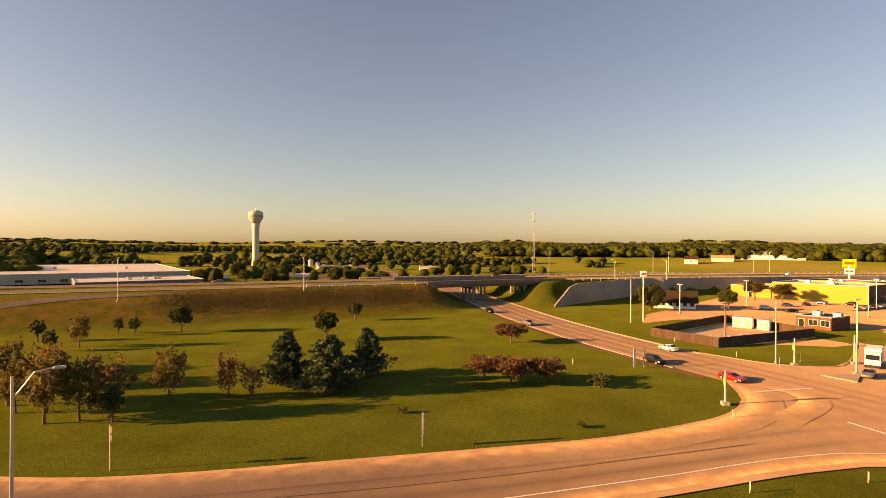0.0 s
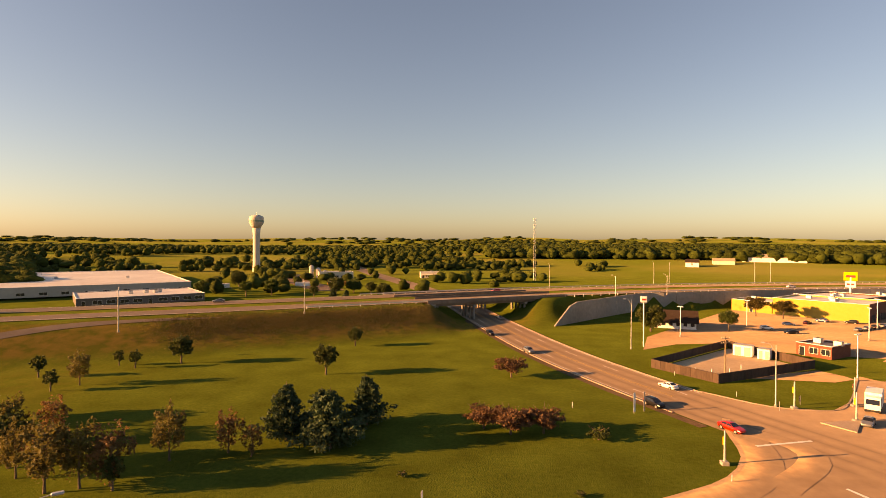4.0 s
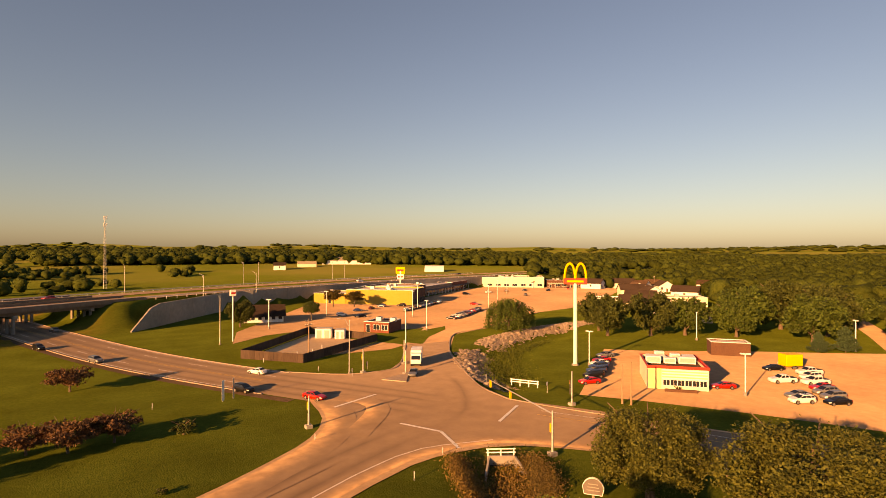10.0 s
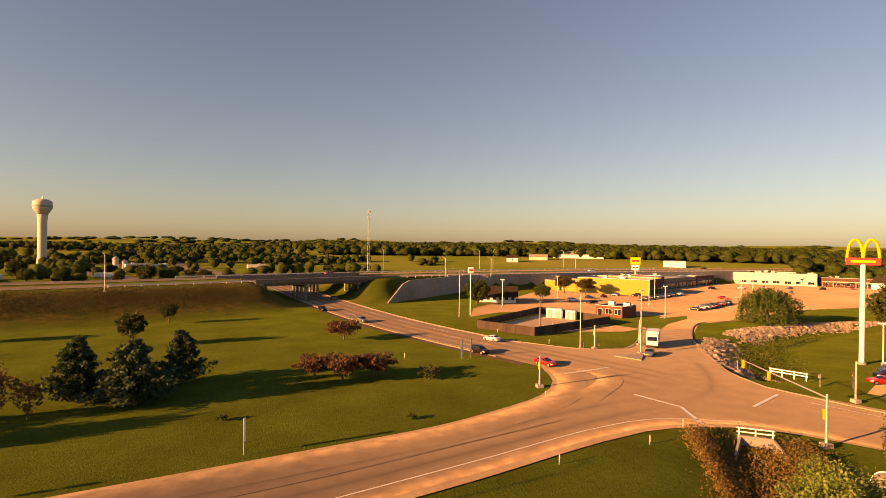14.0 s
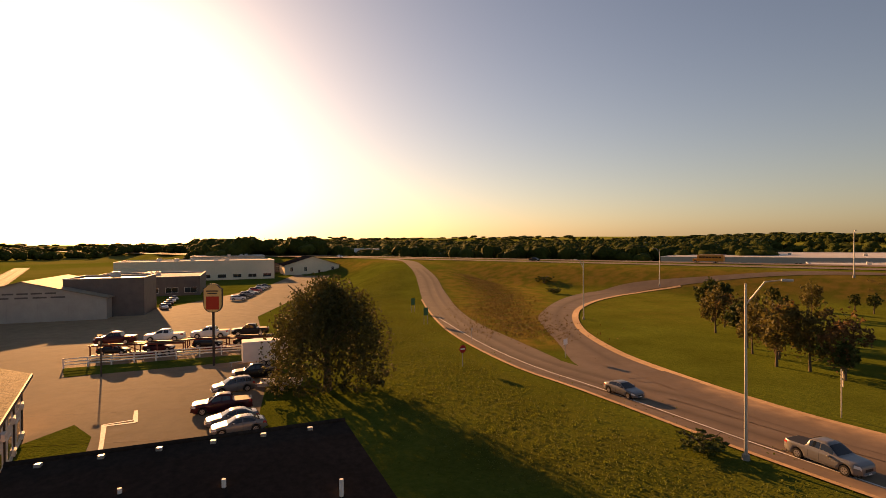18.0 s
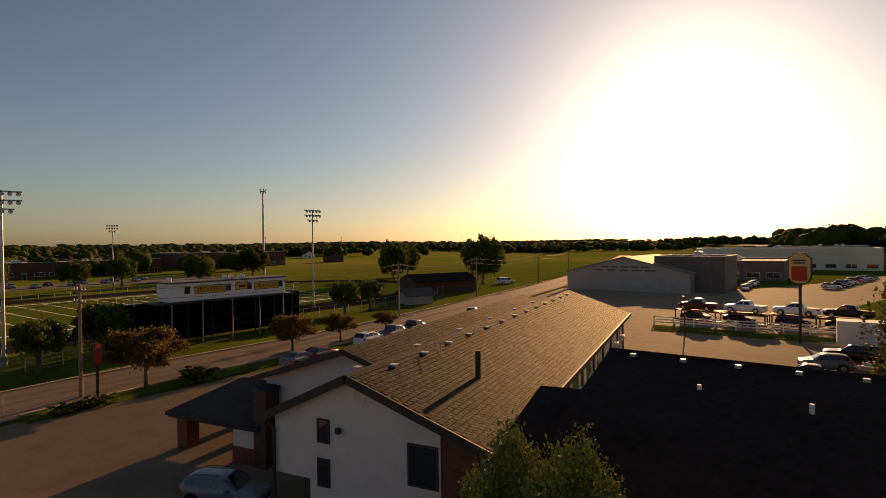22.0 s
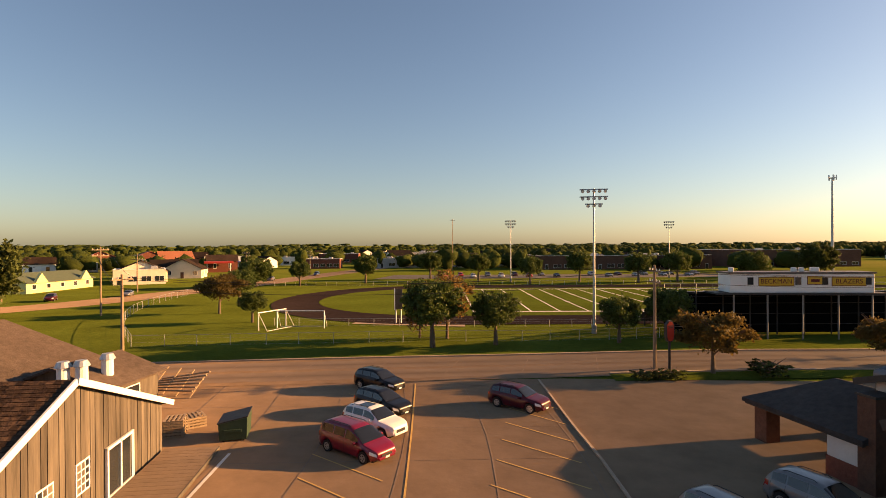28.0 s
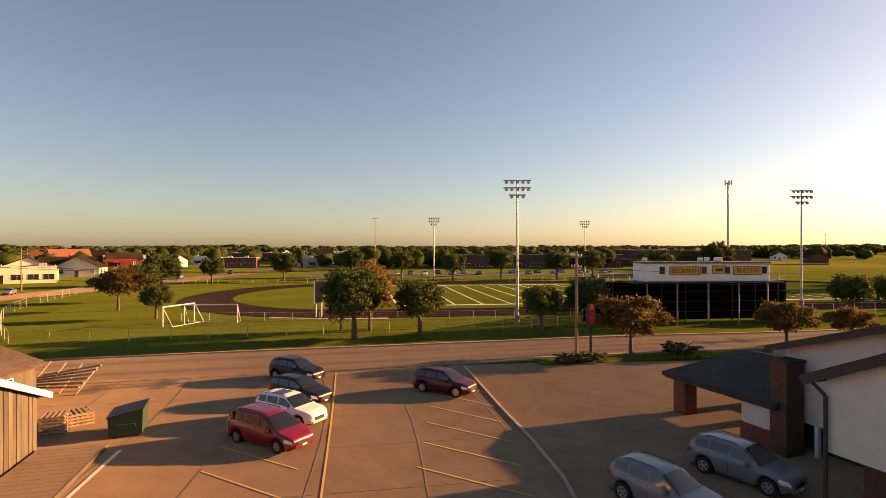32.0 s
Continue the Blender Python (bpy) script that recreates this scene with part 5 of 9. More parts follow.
# restaurant lot
for k, (sh, c, x, y) in enumerate((("sedan", "silver", 101, 80.4), ("sedan", "scarlet", 95.8, 77.2), ("sedan", "white", 92.8, 75.4), ("suv", "blue", 89.8, 73.2), ("suv", "blue", 86.4, 71), ("suv", "black", 82.6, 68.6), ("sedan", "scarlet", 78.4, 66))):
    park(sh, c, x, y, 160, "parked on the restaurant lot", "restaurant cars west")
for k, (sh, c, x, y) in enumerate((("sedan", "scarlet", 94.8, 50.4), ("sedan", "black", 117.6, 52.2), ("pickup", "white", 108.0, 46.4), ("pickup", "white", 119.4, 46.4), ("suv", "white", 115.2, 44.6), ("pickup", "white", 111.4, 42.4), ("sedan", "scarlet", 108.0, 40.2), ("suv", "silver", 105.0, 38.6), ("sedan", "silver", 99.0, 40.4), ("suv", "white", 96.0, 38.6), ("suv", "silver", 102.6, 36.6), ("sedan", "black", 99.6, 35.0), ("suv", "white", 125.4, 52.6))):
    park(sh, c, x, y, 150 if k else 140, "parked on the restaurant lot", "restaurant cars east")
# shopping centre lot
rr = random.Random(12)
cols = ["black", "white", "silver", "grey", "maroon", "blue", "scarlet", "silver", "black"]
for k in range(9):
    park(rr.choice(["suv", "sedan", "pickup"]), cols[k], 112 + 3.1 * k, 155 + 2.1 * k, 125, "parked in the wide shopping lot", "shopping lot cars")
for k in range(8):
    park(rr.choice(["suv", "sedan"]), rr.choice(cols), 112 + 4.4 * k, 186 + 3.0 * k, 40, "parked in the wide shopping lot", "shopping lot cars")
for x, y in ((150, 190), (182, 238), (200, 240), (216, 243), (228, 240), (240, 232), (262, 236), (205, 215), (84, 185), (96, 196), (104, 200), (112, 206), (120, 203), (88, 178)):
    park(rr.choice(["suv", "sedan"]), rr.choice(cols), x, y, rr.uniform(0, 360), "parked in the wide shopping lot", "shopping lot cars")
# town and school
for k in range(18):
    park(rr.choice(["suv", "sedan", "minivan"]), rr.choice(cols), 18 - 4.6 * k - (8 if k > 8 else 0), -176 - 0.9 * k - 7 * (k % 2), 100, "parked beyond the sports field", "school cars")
for x, y, hd in ((87, -97, 120), (79, -108, 112), (73, -134, 100), (70, -160, 278), (66, -190, 98), (112, -60, 140), (60, -225, 278)):
    park(rr.choice(["suv", "sedan"]), rr.choice(cols), x, y, hd, "driving on the town road", z=0.09)


def box_truck(x, y, heading):
    t = thing("delivery_truck", x, y, 0.09, heading + 180, "white box delivery truck with flat front", "truck")
    part("cargo_box", cube(1.7, 6.6, -1.15, 1.15, 0.75, 3.1, 0.06), WHITE, t)
    part("cab", loft([[(0.05, -1.05, 0.5), (0.05, 1.05, 0.5), (0.05, 1.05, 1.5), (0.05, -1.05, 1.5)], [(0.5, -1.05, 0.5), (0.5, 1.05, 0.5), (0.5, 1.0, 2.6), (0.5, -1.0, 2.6)], [(1.7, -1.05, 0.5), (1.7, 1.05, 0.5), (1.7, 1.0, 2.7), (1.7, -1.0, 2.7)]]), WHITE, t)
    part("windscreen", loft([[(0.04, -0.92, 1.5), (0.04, 0.92, 1.5), (0.06, 0.92, 1.5), (0.06, -0.92, 1.5)], [(0.42, -0.9, 2.4), (0.42, 0.9, 2.4), (0.47, 0.9, 2.4), (0.47, -0.9, 2.4)]]), GLASS_CAR, t)
    part("bumper", cube(-0.06, 0.1, -1.05, 1.05, 0.4, 0.65, 0.03), PLASTIC, t)
    for s in (-1, 1):
        part("headlight", cube(0.0, 0.1, s * 0.85 - 0.15, s * 0.85 + 0.15, 0.8, 0.98, 0.02), LAMPW, t)
        part("side_window", cube(0.75, 1.5, s * 1.04 - 0.02, s * 1.04 + 0.02, 1.6, 2.35), GLASS_CAR, t)
        for x2 in (1.1, 5.2):
            wheel(t, x2, s * 0.95, 0.42, 0.28)


box_truck(59.8, 95.5, 235)


def trailer(x, y, heading, colour, label, ln=7.0):
    t = thing("trailer", x, y, 0.05, heading, label, "trailer")
    part("box", cube(0, ln, -1.2, 1.2, 0.6, 3.0, 0.05), colour, t)
    part("drawbar", pole((ln, 0, 0.55), (ln + 1.4, 0, 0.5), 0.06), STEEL, t)
    part("jack", pole((ln + 1.2, 0, 0.55), (ln + 1.2, 0, 0.0), 0.05), STEEL, t)
    for s in (-1, 1):
        for x2 in (ln * 0.42, ln * 0.55):
            wheel(t, x2, s * 1.1, 0.36, 0.22)


park("pickup", "white", -64, -50.8, 205, "parked at the lot edge")


def school_bus(x, y, z, heading):
    t = thing("school_bus", x, y, z, heading + 180, "yellow school bus driving on the highway", "bus")
    part("body", loft([[(q, -1.15 * w, 0.6), (q, 1.15 * w, 0.6), (q, 1.15 * w, 2.3), (q, 0.85 * w, h), (q, -0.85 * w, h), (q, -1.15 * w, 2.3)] for q, w, h in ((1.5, 0.96, 2.75), (1.9, 1, 2.95), (9.6, 1, 2.95), (9.9, 0.96, 2.8))]), CARPAINT["orange"], t)
    part("hood", cube(0.0, 1.55, -0.95, 0.95, 0.6, 1.55, 0.12), CARPAINT["orange"], t)
    part("windscreen", cube(1.46, 1.52, -0.95, 0.95, 1.65, 2.5), GLASS_CAR, t)
    for sg in (-1, 1):
        for k in range(7):
            part("side_window", cube(2.3 + 1.05 * k, 3.15 + 1.05 * k, sg * 1.15 - 0.02, sg * 1.15 + 0.02, 1.75, 2.25), GLASS_CAR, t)
        for q in (1.0, 7.2):
            wheel(t, q, sg * 1.0, 0.46, 0.28, far=True)


jb = int(0.385 * len(HWY_P))
db = HWY_P[jb + 1] - HWY_P[jb]
school_bus(*(HWY_P[jb] + HWY_N[jb] * 8), 7.08, math.degrees(math.atan2(db[1], db[0])) + 180)
trailer(-69.4, -1.2, 278, WHITE, "white enclosed trailer beside the willow", 5.2)
flat = thing("flatbed_trailer", -57.0, -3.6, 0.05, 84, "low steel flatbed trailer beside the willow", "trailer")
part("bed", cube(0, 4.2, -0.95, 0.95, 0.5, 0.62, 0.02), STEEL, flat)
part("drawbar", pole((-1.1, 0, 0.5), (0, 0, 0.55), 0.05), STEEL, flat)
for sg in (-1, 1):
    part("side_rail", cube(0, 4.2, sg * 0.95 - 0.03, sg * 0.95 + 0.03, 0.62, 0.85), STEEL, flat)
    wheel(flat, 2.4, sg * 1.05, 0.3, 0.18)
trailer(124.2, 50.2, 150, SIGN_Yel, "yellow box trailer behind the restaurant", 3.6)


# ---- poles, lamps, signs, signals ----
def utility_pole(x, y, h, turn=0, arms=1, label="weathered wooden utility pole with crossarm"):
    t = thing("utility_pole", x, y, h1(x, y), turn, label, "utility pole", "utility poles")
    part("shaft", pole((0, 0, -0.3), (0, 0, h), 0.17, 0.11), WOODPOLE, t)
    for k in range(arms):
        z = h - 0.5 - 0.9 * k
        part("crossarm", cube(-1.2, 1.2, -0.06, 0.06, z - 0.07, z + 0.07), WOODPOLE, t)
        for q in (-1.05, -0.45, 0.45, 1.05):
            part("insulator", pole((q, 0, z + 0.07), (q, 0, z + 0.25), 0.05, 0.03, 6), WHITE, t)
    return t


def street_light(x, y, h, arm=2.4, turn=0, z=None, double=False, label="tall grey steel lamp post with a curved arm"):
    t = thing("street_lamp", x, y, h1(x, y) if z is None else z, turn, label, "street lamp", "street lamps")
    part("base", pole((0, 0, -0.2), (0, 0, 0.35), 0.28, 0.24, 10), WALLC, t)
    part("shaft", pole((0, 0, 0.3), (0, 0, h), 0.12, 0.07), STEEL, t)
    for s in ((1, -1) if double else (1,)):
        a = part("arm", rod(rod(bmesh.new(), (0, 0, h - 1.4), (s * arm * 0.55, 0, h + 0.15), 0.05, 0.045, 6), (s * arm * 0.55, 0, h + 0.15), (s * arm, 0, h + 0.3), 0.045, 0.04, 6), STEEL, t)
        part("lamp_head", cube(min(s * arm, s * (arm + 0.7)), max(s * arm, s * (arm + 0.7)), -0.16, 0.16, h + 0.2, h + 0.38, 0.05), STEEL, a)
    return t


street_light(-29.5, 29.3, 11.8, 2.0, 40, label="tall galvanised lamp post beside the slip road")
for x, y, z, h, tr in ((-91.6, 118.5, 6.5, 10, 120), (-60, 156, 6.6, 9.5, 120), (33, 146.5, 0, 13, 200), (46.2, 98.2, 0, 10.5, 160), (-91.9, 52.4, 0, 11, 200), (-128, 96, 2.5, 10, 200), (65.8, 229.9, 6.9, 8, 120), (43.2, 219.2, 6.9, 8, 120),
                       (20, 250, 7, 11, 100), (75, 285, 7, 11, 100), (84, 290, 7, 11, 280), (130, 300, 7, 11, 100), (140, 305, 7, 11, 280)):
    street_light(x, y, h, 1.6, tr, z)


def lot_lamp(x, y, h, double=True, paint=WHITE):
    t = thing("lot_lamp", x, y, 0.03, (x * 13) % 360, "pale parking lot lamp on a square pole", "lot lamp", "parking lot lamps")
    part("footing", pole((0, 0, 0), (0, 0, 0.6), 0.3, seg=10), WALLC, t)
    part("shaft", cube(-0.08, 0.08, -0.08, 0.08, 0.5, h), paint, t)
    for s in ((1, -1) if double else (1,)):
        part("lamp_head", cube(min(0.1 * s, 0.8 * s), max(0.1 * s, 0.8 * s), -0.2, 0.2, h - 0.15, h + 0.05, 0.03), paint, t)
    return t


for x, y, h in ((90.9, 76.5, 7.2), (140.4, 81.3, 7.5), (93.2, 45.9, 7), (156.1, 50.5, 7.5), (98.3, 21.4, 7), (71.4, 118.7, 9.5), (90.2, 137.7, 9), (143, 172, 10), (172, 200, 10), (205, 230, 10), (104, 168, 9.5), (120, 190, 10), (52, 168, 9), (80, 190, 9)):
    lot_lamp(x, y, h)
yard_lamp = thing("yard_lamp", -67.8, -21.1, 0.03, 250, "thin dark lamp post by the white fence", "lamp post")
part("shaft", pole((0, 0, 0), (0, 0, 4.6), 0.09, 0.06), DARK, yard_lamp)
part("lamp_head", cube(-0.1, 0.45, -0.16, 0.16, 4.45, 4.65, 0.04), DARK, yard_lamp)
for x, y, h, tr in ((-12.1, -46.9, 8.6, 95), (36.8, -49.4, 7.7, 80), (60.7, -76.9, 10.5, 60), (-58.5, -61.2, 8.5, 100), (-88, -64.5 - 4.5, 8.5, 100), (-128, -79, 8.5, 105), (-172, -94, 8.5, 108), (44.8, 116, 9, 30), (73, 53.4, 6.8, 150), (72.4, 54.6, 6.2, 150),
                    (95.5, -95, 9, 60), (84, -118, 9, 20), (78, -160, 9, 10), (72, -200, 9, 10), (96, 10, 9, 150), (182, 20, 9, 120), (220, 100, 9, 120), (300, 200, 9, 60)):
    utility_pole(x, y, h, tr, 2 if h > 8.4 else (1 if h > 7 else 0))
WIRE = mat("cable", (0.02, 0.02, 0.02), rough=0.7)


def wire(a, b, sag, r=0.018):
    cu = bpy.data.curves.new("cable", "CURVE")
    cu.dimensions, cu.bevel_depth, cu.bevel_resolution = "3D", r, 0
    sp = cu.splines.new("POLY")
    n = 12
    sp.points.add(n)
    for k in range(n + 1):
        t = k / n
        sp.points[k].co = (a[0] + (b[0] - a[0]) * t, a[1] + (b[1] - a[1]) * t, a[2] + (b[2] - a[2]) * t - sag * 4 * t * (1 - t), 1)
    cu.materials.append(WIRE)
    return tagged(new("overhead_cable", cu), "thin dark overhead cable sagging between poles", "cable", "overhead cables")


chain = [(60.7, -76.9, 10.1), (36.8, -49.4, 7.3), (-12.1, -46.9, 8.2), (-58.5, -61.2, 8.1), (-88, -69, 8.1), (-128, -79, 8.1), (-172, -94, 8.1)]
for a, b in zip(chain, chain[1:]):
    for dz, dx in ((0, 0.45), (0, -0.9), (-0.9, 0.2)):
        wire((a[0] + dx, a[1] + dx, a[2] + dz), (b[0] + dx, b[1] + dx, b[2] + dz), 0.9)

SIG_Y = mat("signal_yellow", (0.60, 0.36, 0.03), (0.5, 0.3, 0.03), 3, 0.5)


def signal_head(parent, x, y, z, turn, colour=DARK):
    hd = part("signal_head", cube(-0.16, 0.16, -0.14, 0.14, 0, 1.05, 0.03), colour, parent)
    hd.matrix_basis = pose(x, y, z, 0, 0, turn)
    for k in range(3):
        part("lens", pole((0, -0.15, 0.2 + 0.33 * k), (0, -0.2, 0.2 + 0.33 * k), 0.11, seg=10), (LAMPR, SIG_Y, GLASS)[2 - k], hd)


def signal_mast(x, y, h, arm_to, heads, label, colour=DARK):
    t = thing("traffic_signal", x, y, 0.05, 0, label, "traffic light", "traffic lights")
    part("footing", cube(-0.45, 0.45, -0.45, 0.45, -0.2, 0.4, 0.05), WALLC, t)
    part("shaft", pole((0, 0, 0.3), (0, 0, h), 0.15, 0.1, 10), STEEL, t)
    if arm_to:
        part("arm", pole((0, 0, h - 0.35), (arm_to[0] - x, arm_to[1] - y, h - 0.1), 0.09, 0.05, 8), STEEL, t)
    for fx, z, tr in heads:
        signal_head(t, (arm_to[0] - x) * fx if arm_to else 0.0, (arm_to[1] - y) * fx if arm_to else 0.25, z, tr, colour)
    return t


signal_mast(47.5, 45.8, 5.2, (51.5, 62.0), ((0.62, 4.0, 150), (0.98, 4.1, 150), (0.02, 2.6, 60)), "steel signal mast with a long arm over the road", SIG_Y)
signal_mast(27.7, 71.5, 4.3, None, ((0, 2.4, 60),), "short steel signal post on the grass corner", SIG_Y)
signal_mast(48.6, 97, 4.6, None, ((0, 2.6, 200),), "short signal post at the shopping entrance", SIG_Y)
signal_mast(65.3, 58.6, 5.2, None, ((0, 2.8, 200), (0, 1.6, 110)), "steel signal post on the far kerb")
signal_mast(54.8, 91.2, 4.6, None, ((0, 2.6, 200),), "signal post on the small median", SIG_Y)
signal_mast(59.5, 99.6, 5.0, None, ((0, 2.8, 230),), "signal post beside the entrance drive")
sp = thing("sign_post", -34.3, 43.5, 0.03, 140, "thin steel post with small pale signs", "road sign")
part("post", pole((0, 0, 0), (0, 0, 4.0), 0.05, seg=6), STEEL, sp)
for z in (2.6, 3.3):
    part("plate", cube(-0.3, 0.3, -0.08, -0.05, z, z + 0.55), STEEL, sp)
med = thing("median_island", 0, 0, 0, 0, "small triangular kerbed concrete traffic island", "traffic island", kind="structure")
part("slab", prism([(48.7, 89.6), (51.6, 85.6), (55.8, 91.6)], 0.05, 0.24), KERB, med)


def sign(x, y, h, w, hh, turn, face, label, posts=1, name="road_sign", octa=False):
    t = thing(name, x, y, h1(x, y), turn, label, "road sign")
    for k in range(posts):
        px = 0 if posts == 1 else (-w * 0.4 + w * 0.8 * k)
        part("post", pole((px, 0.04, -0.2), (px, 0.04, h), 0.045, seg=6), STEEL, t)
    if octa:
        part("panel", pole((0, -0.03, h - hh / 2), (0, 0.0, h - hh / 2), w / 2, seg=20), face, t)
        part("bar", cube(-w * 0.36, w * 0.36, -0.045, -0.03, h - hh / 2 - 0.08, h - hh / 2 + 0.08), WHITE, t)
    else:
        part("panel", cube(-w / 2, w / 2, -0.03, 0.0, h - hh, h, 0.008), face, t)
    return t


SIGN_R = mat("sign_red", (0.42, 0.02, 0.02), (0.36, 0.02, 0.02), 3, 0.5)
SIGN_G = mat("sign_green", (0.02, 0.13, 0.06), (0.03, 0.15, 0.07), 3, 0.5)
sign(-60.8, 19.0, 2.6, 0.95, 0.95, 110, SIGN_R, "round red no entry sign on a post", octa=True)
sign(-62, 33.0, 2.4, 0.75, 0.75, 110, WHITE, "white warning sign on a thin post")
sign(-7.95, 52.5, 3.4, 0.55, 2.2, 80, WHITE, "tall narrow white sign on the grass"), sign(21.2, 91.3, 3.4, 0.5, 3.2, 30, WHITE, "back of a tall road sign"), sign(23, 92.2, 3.4, 0.3, 3.2, 30, STEEL, "grey post beside the tall sign")
sign(-76, 25, 2.0, 0.3, 0.4, 110, STEEL, "small marker sign by the exit road"), sign(-95, 22.4, 3.0, 1.1, 1.4, 120, SIGN_G, "green directional sign beside the exit road", 2), sign(-112, 23.5, 3.0, 1.1, 1.4, 120, SIGN_G, "green directional sign beside the exit road", 2)
sign(67.5, 66, 1.8, 0.7, 0.5, 200, WHITE, "small white sign near the creek"), sign(64.5, 78.5, 2.0, 0.3, 0.4, 200, STEEL, "thin marker post above the creek"), sign(45.5, 95.5, 1.6, 0.35, 0.5, 200, DARK, "small dark sign on the corner lawn"), sign(51, 100, 1.5, 0.5, 1.0, 200, DARK, "dark cabinet on the corner lawn")
for x, y in ((11.5, 93), (26.5, 66.2), (42, 103.5), (37, 53.2), (35.5, 118), (19.8, 46.0), (30.6, 49.2), (52.6, 33)):
    sign(x, y, 0.95, 0.14, 0.7, 60, WHITE, "short white marker post in the grass", name="marker_post")


# ---- buildings ----
SHINGLE = mat("brown_shingles", (0.029, 0.0175, 0.0115), (0.072, 0.0445, 0.029), 2.2, 0.8, 0.3, big=0.3, vary=0.6, spec=0.1, coarse=1.0)
SHINGLE_J = mat("brown_shingle_rows", (0.029, 0.0175, 0.0115), (0.072, 0.0445, 0.029), 2.2, 0.8, 0.3, big=0.3, vary=0.6, spec=0.1, coarse=1.0, island=True)
SHINGLE_G = mat("grey_brown_shingles", (0.075, 0.056, 0.045), (0.125, 0.096, 0.078), 2.5, 0.85, 0.3, big=0.25, vary=0.2, spec=0.1, coarse=0.6)
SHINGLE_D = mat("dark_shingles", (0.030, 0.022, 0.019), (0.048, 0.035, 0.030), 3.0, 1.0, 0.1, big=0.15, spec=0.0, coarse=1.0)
STUCCO = mat("white_stucco", (0.56, 0.54, 0.51), (0.50, 0.48, 0.45), 1.5, 0.9, 0.15, big=0.07)
METALW = mat("pale_metal_siding", (0.34, 0.32, 0.29), (0.40, 0.38, 0.345), 0.6, 0.5, 0.05, big=0.08, metal=0.1)
METALD = mat("dark_metal_siding", (0.10, 0.085, 0.08), (0.14, 0.12, 0.11), 0.6, 0.55, 0.05, big=0.08)
ROOFM = mat("pale_metal_roof", (0.20, 0.172, 0.132), (0.26, 0.226, 0.176), 0.5, 0.75, 0.05, metal=0.0, big=0.1, spec=0.1, coarse=1.0)
BRICK = mat("red_brick", (0.14, 0.045, 0.03), (0.20, 0.07, 0.045), 5.0, 0.9, 0.4, big=0.12)
BRICK_B = mat("brown_brick", (0.085, 0.042, 0.028), (0.13, 0.065, 0.042), 5.0, 0.9, 0.4, big=0.12)
YELLOW = mat("yellow_siding", (0.340, 0.251, 0.045), (0.381, 0.284, 0.063), 1.0, 0.75, 0.05, big=0.05)
CREAM = mat("cream_wall", (0.66, 0.58, 0.44), (0.72, 0.64, 0.50), 1.2, 0.85, 0.1, big=0.08)
BOARD = mat("weathered_boards", (0.058, 0.050, 0.041), (0.138, 0.117, 0.093), 3.0, 0.9, 0.2, big=0.2, vary=0.28, stretch=(1, 1, 0.12))
FLAT = mat("flat_roof_gravel", (0.52, 0.49, 0.44), (0.60, 0.57, 0.52), 2.0, 0.95, 0.3, big=0.1)
REDTRIM = mat("red_trim", (0.45, 0.04, 0.03), (0.38, 0.04, 0.03), 2, 0.6)
GOLD = mat("golden_paint", (0.80, 0.42, 0.01), (0.75, 0.40, 0.01), 2, 0.45)


def window(parent, x0, x1, z0, z1, y, frame=WHITE, out=-1, bars=1, name="window"):
    """A window in a wall that faces -y (out=-1) or +y: frame proud of the wall, dark pane, glazing bars."""
    ya, yb = sorted((y + out * 0.05, y - out * 0.03))
    t = 0.07
    bm = bmesh.new()
    for q in ((x0, x1, z0 - t, z0), (x0, x1, z1, z1 + t), (x0 - t, x0, z0 - t, z1 + t), (x1, x1 + t, z0 - t, z1 + t)):
        box(bm, q[0], q[1], ya, yb, q[2], q[3])
    for k in range(bars):
        xm = x0 + (x1 - x0) * (k + 1) / (bars + 1)
        box(bm, xm - 0.025, xm + 0.025, ya, yb, z0, z1)
    fr = part(name, bm, frame, parent)
    yp = y + out * 0.02
    part("pane", cube(x0, x1, yp - 0.01, yp + 0.01, z0, z1), GLASS, fr)
    return fr


def gable_wall(w, h, rise, y0, y1):
    """A solid gable end: width along x from 0 to w, between y0 and y1."""
    pts = [(0, 0), (w, 0), (w, h), (w / 2, h + rise), (0, h)]
    bm = bmesh.new()
    a = [bm.verts.new((x, y0, z)) for x, z in pts]
    b = [bm.verts.new((x, y1, z)) for x, z in pts]
    bm.faces.new(a), bm.faces.new(b[::-1])
    for i in range(5):
        bm.faces.new((a[i], b[i], b[(i + 1) % 5], a[(i + 1) % 5]))
    bmesh.ops.recalc_face_normals(bm, faces=bm.faces)
    return bm


def slab(a, b, c, d, t=0.14):
    """A roof plane with thickness on four corners."""
    n = (Vector(b) - Vector(a)).cross(Vector(d) - Vector(a)).normalized() * t
    if n.z < 0:
        n = -n
    lo = [Vector(q) for q in (a, b, c, d)]
    return loft([lo, [q + n for q in lo]])


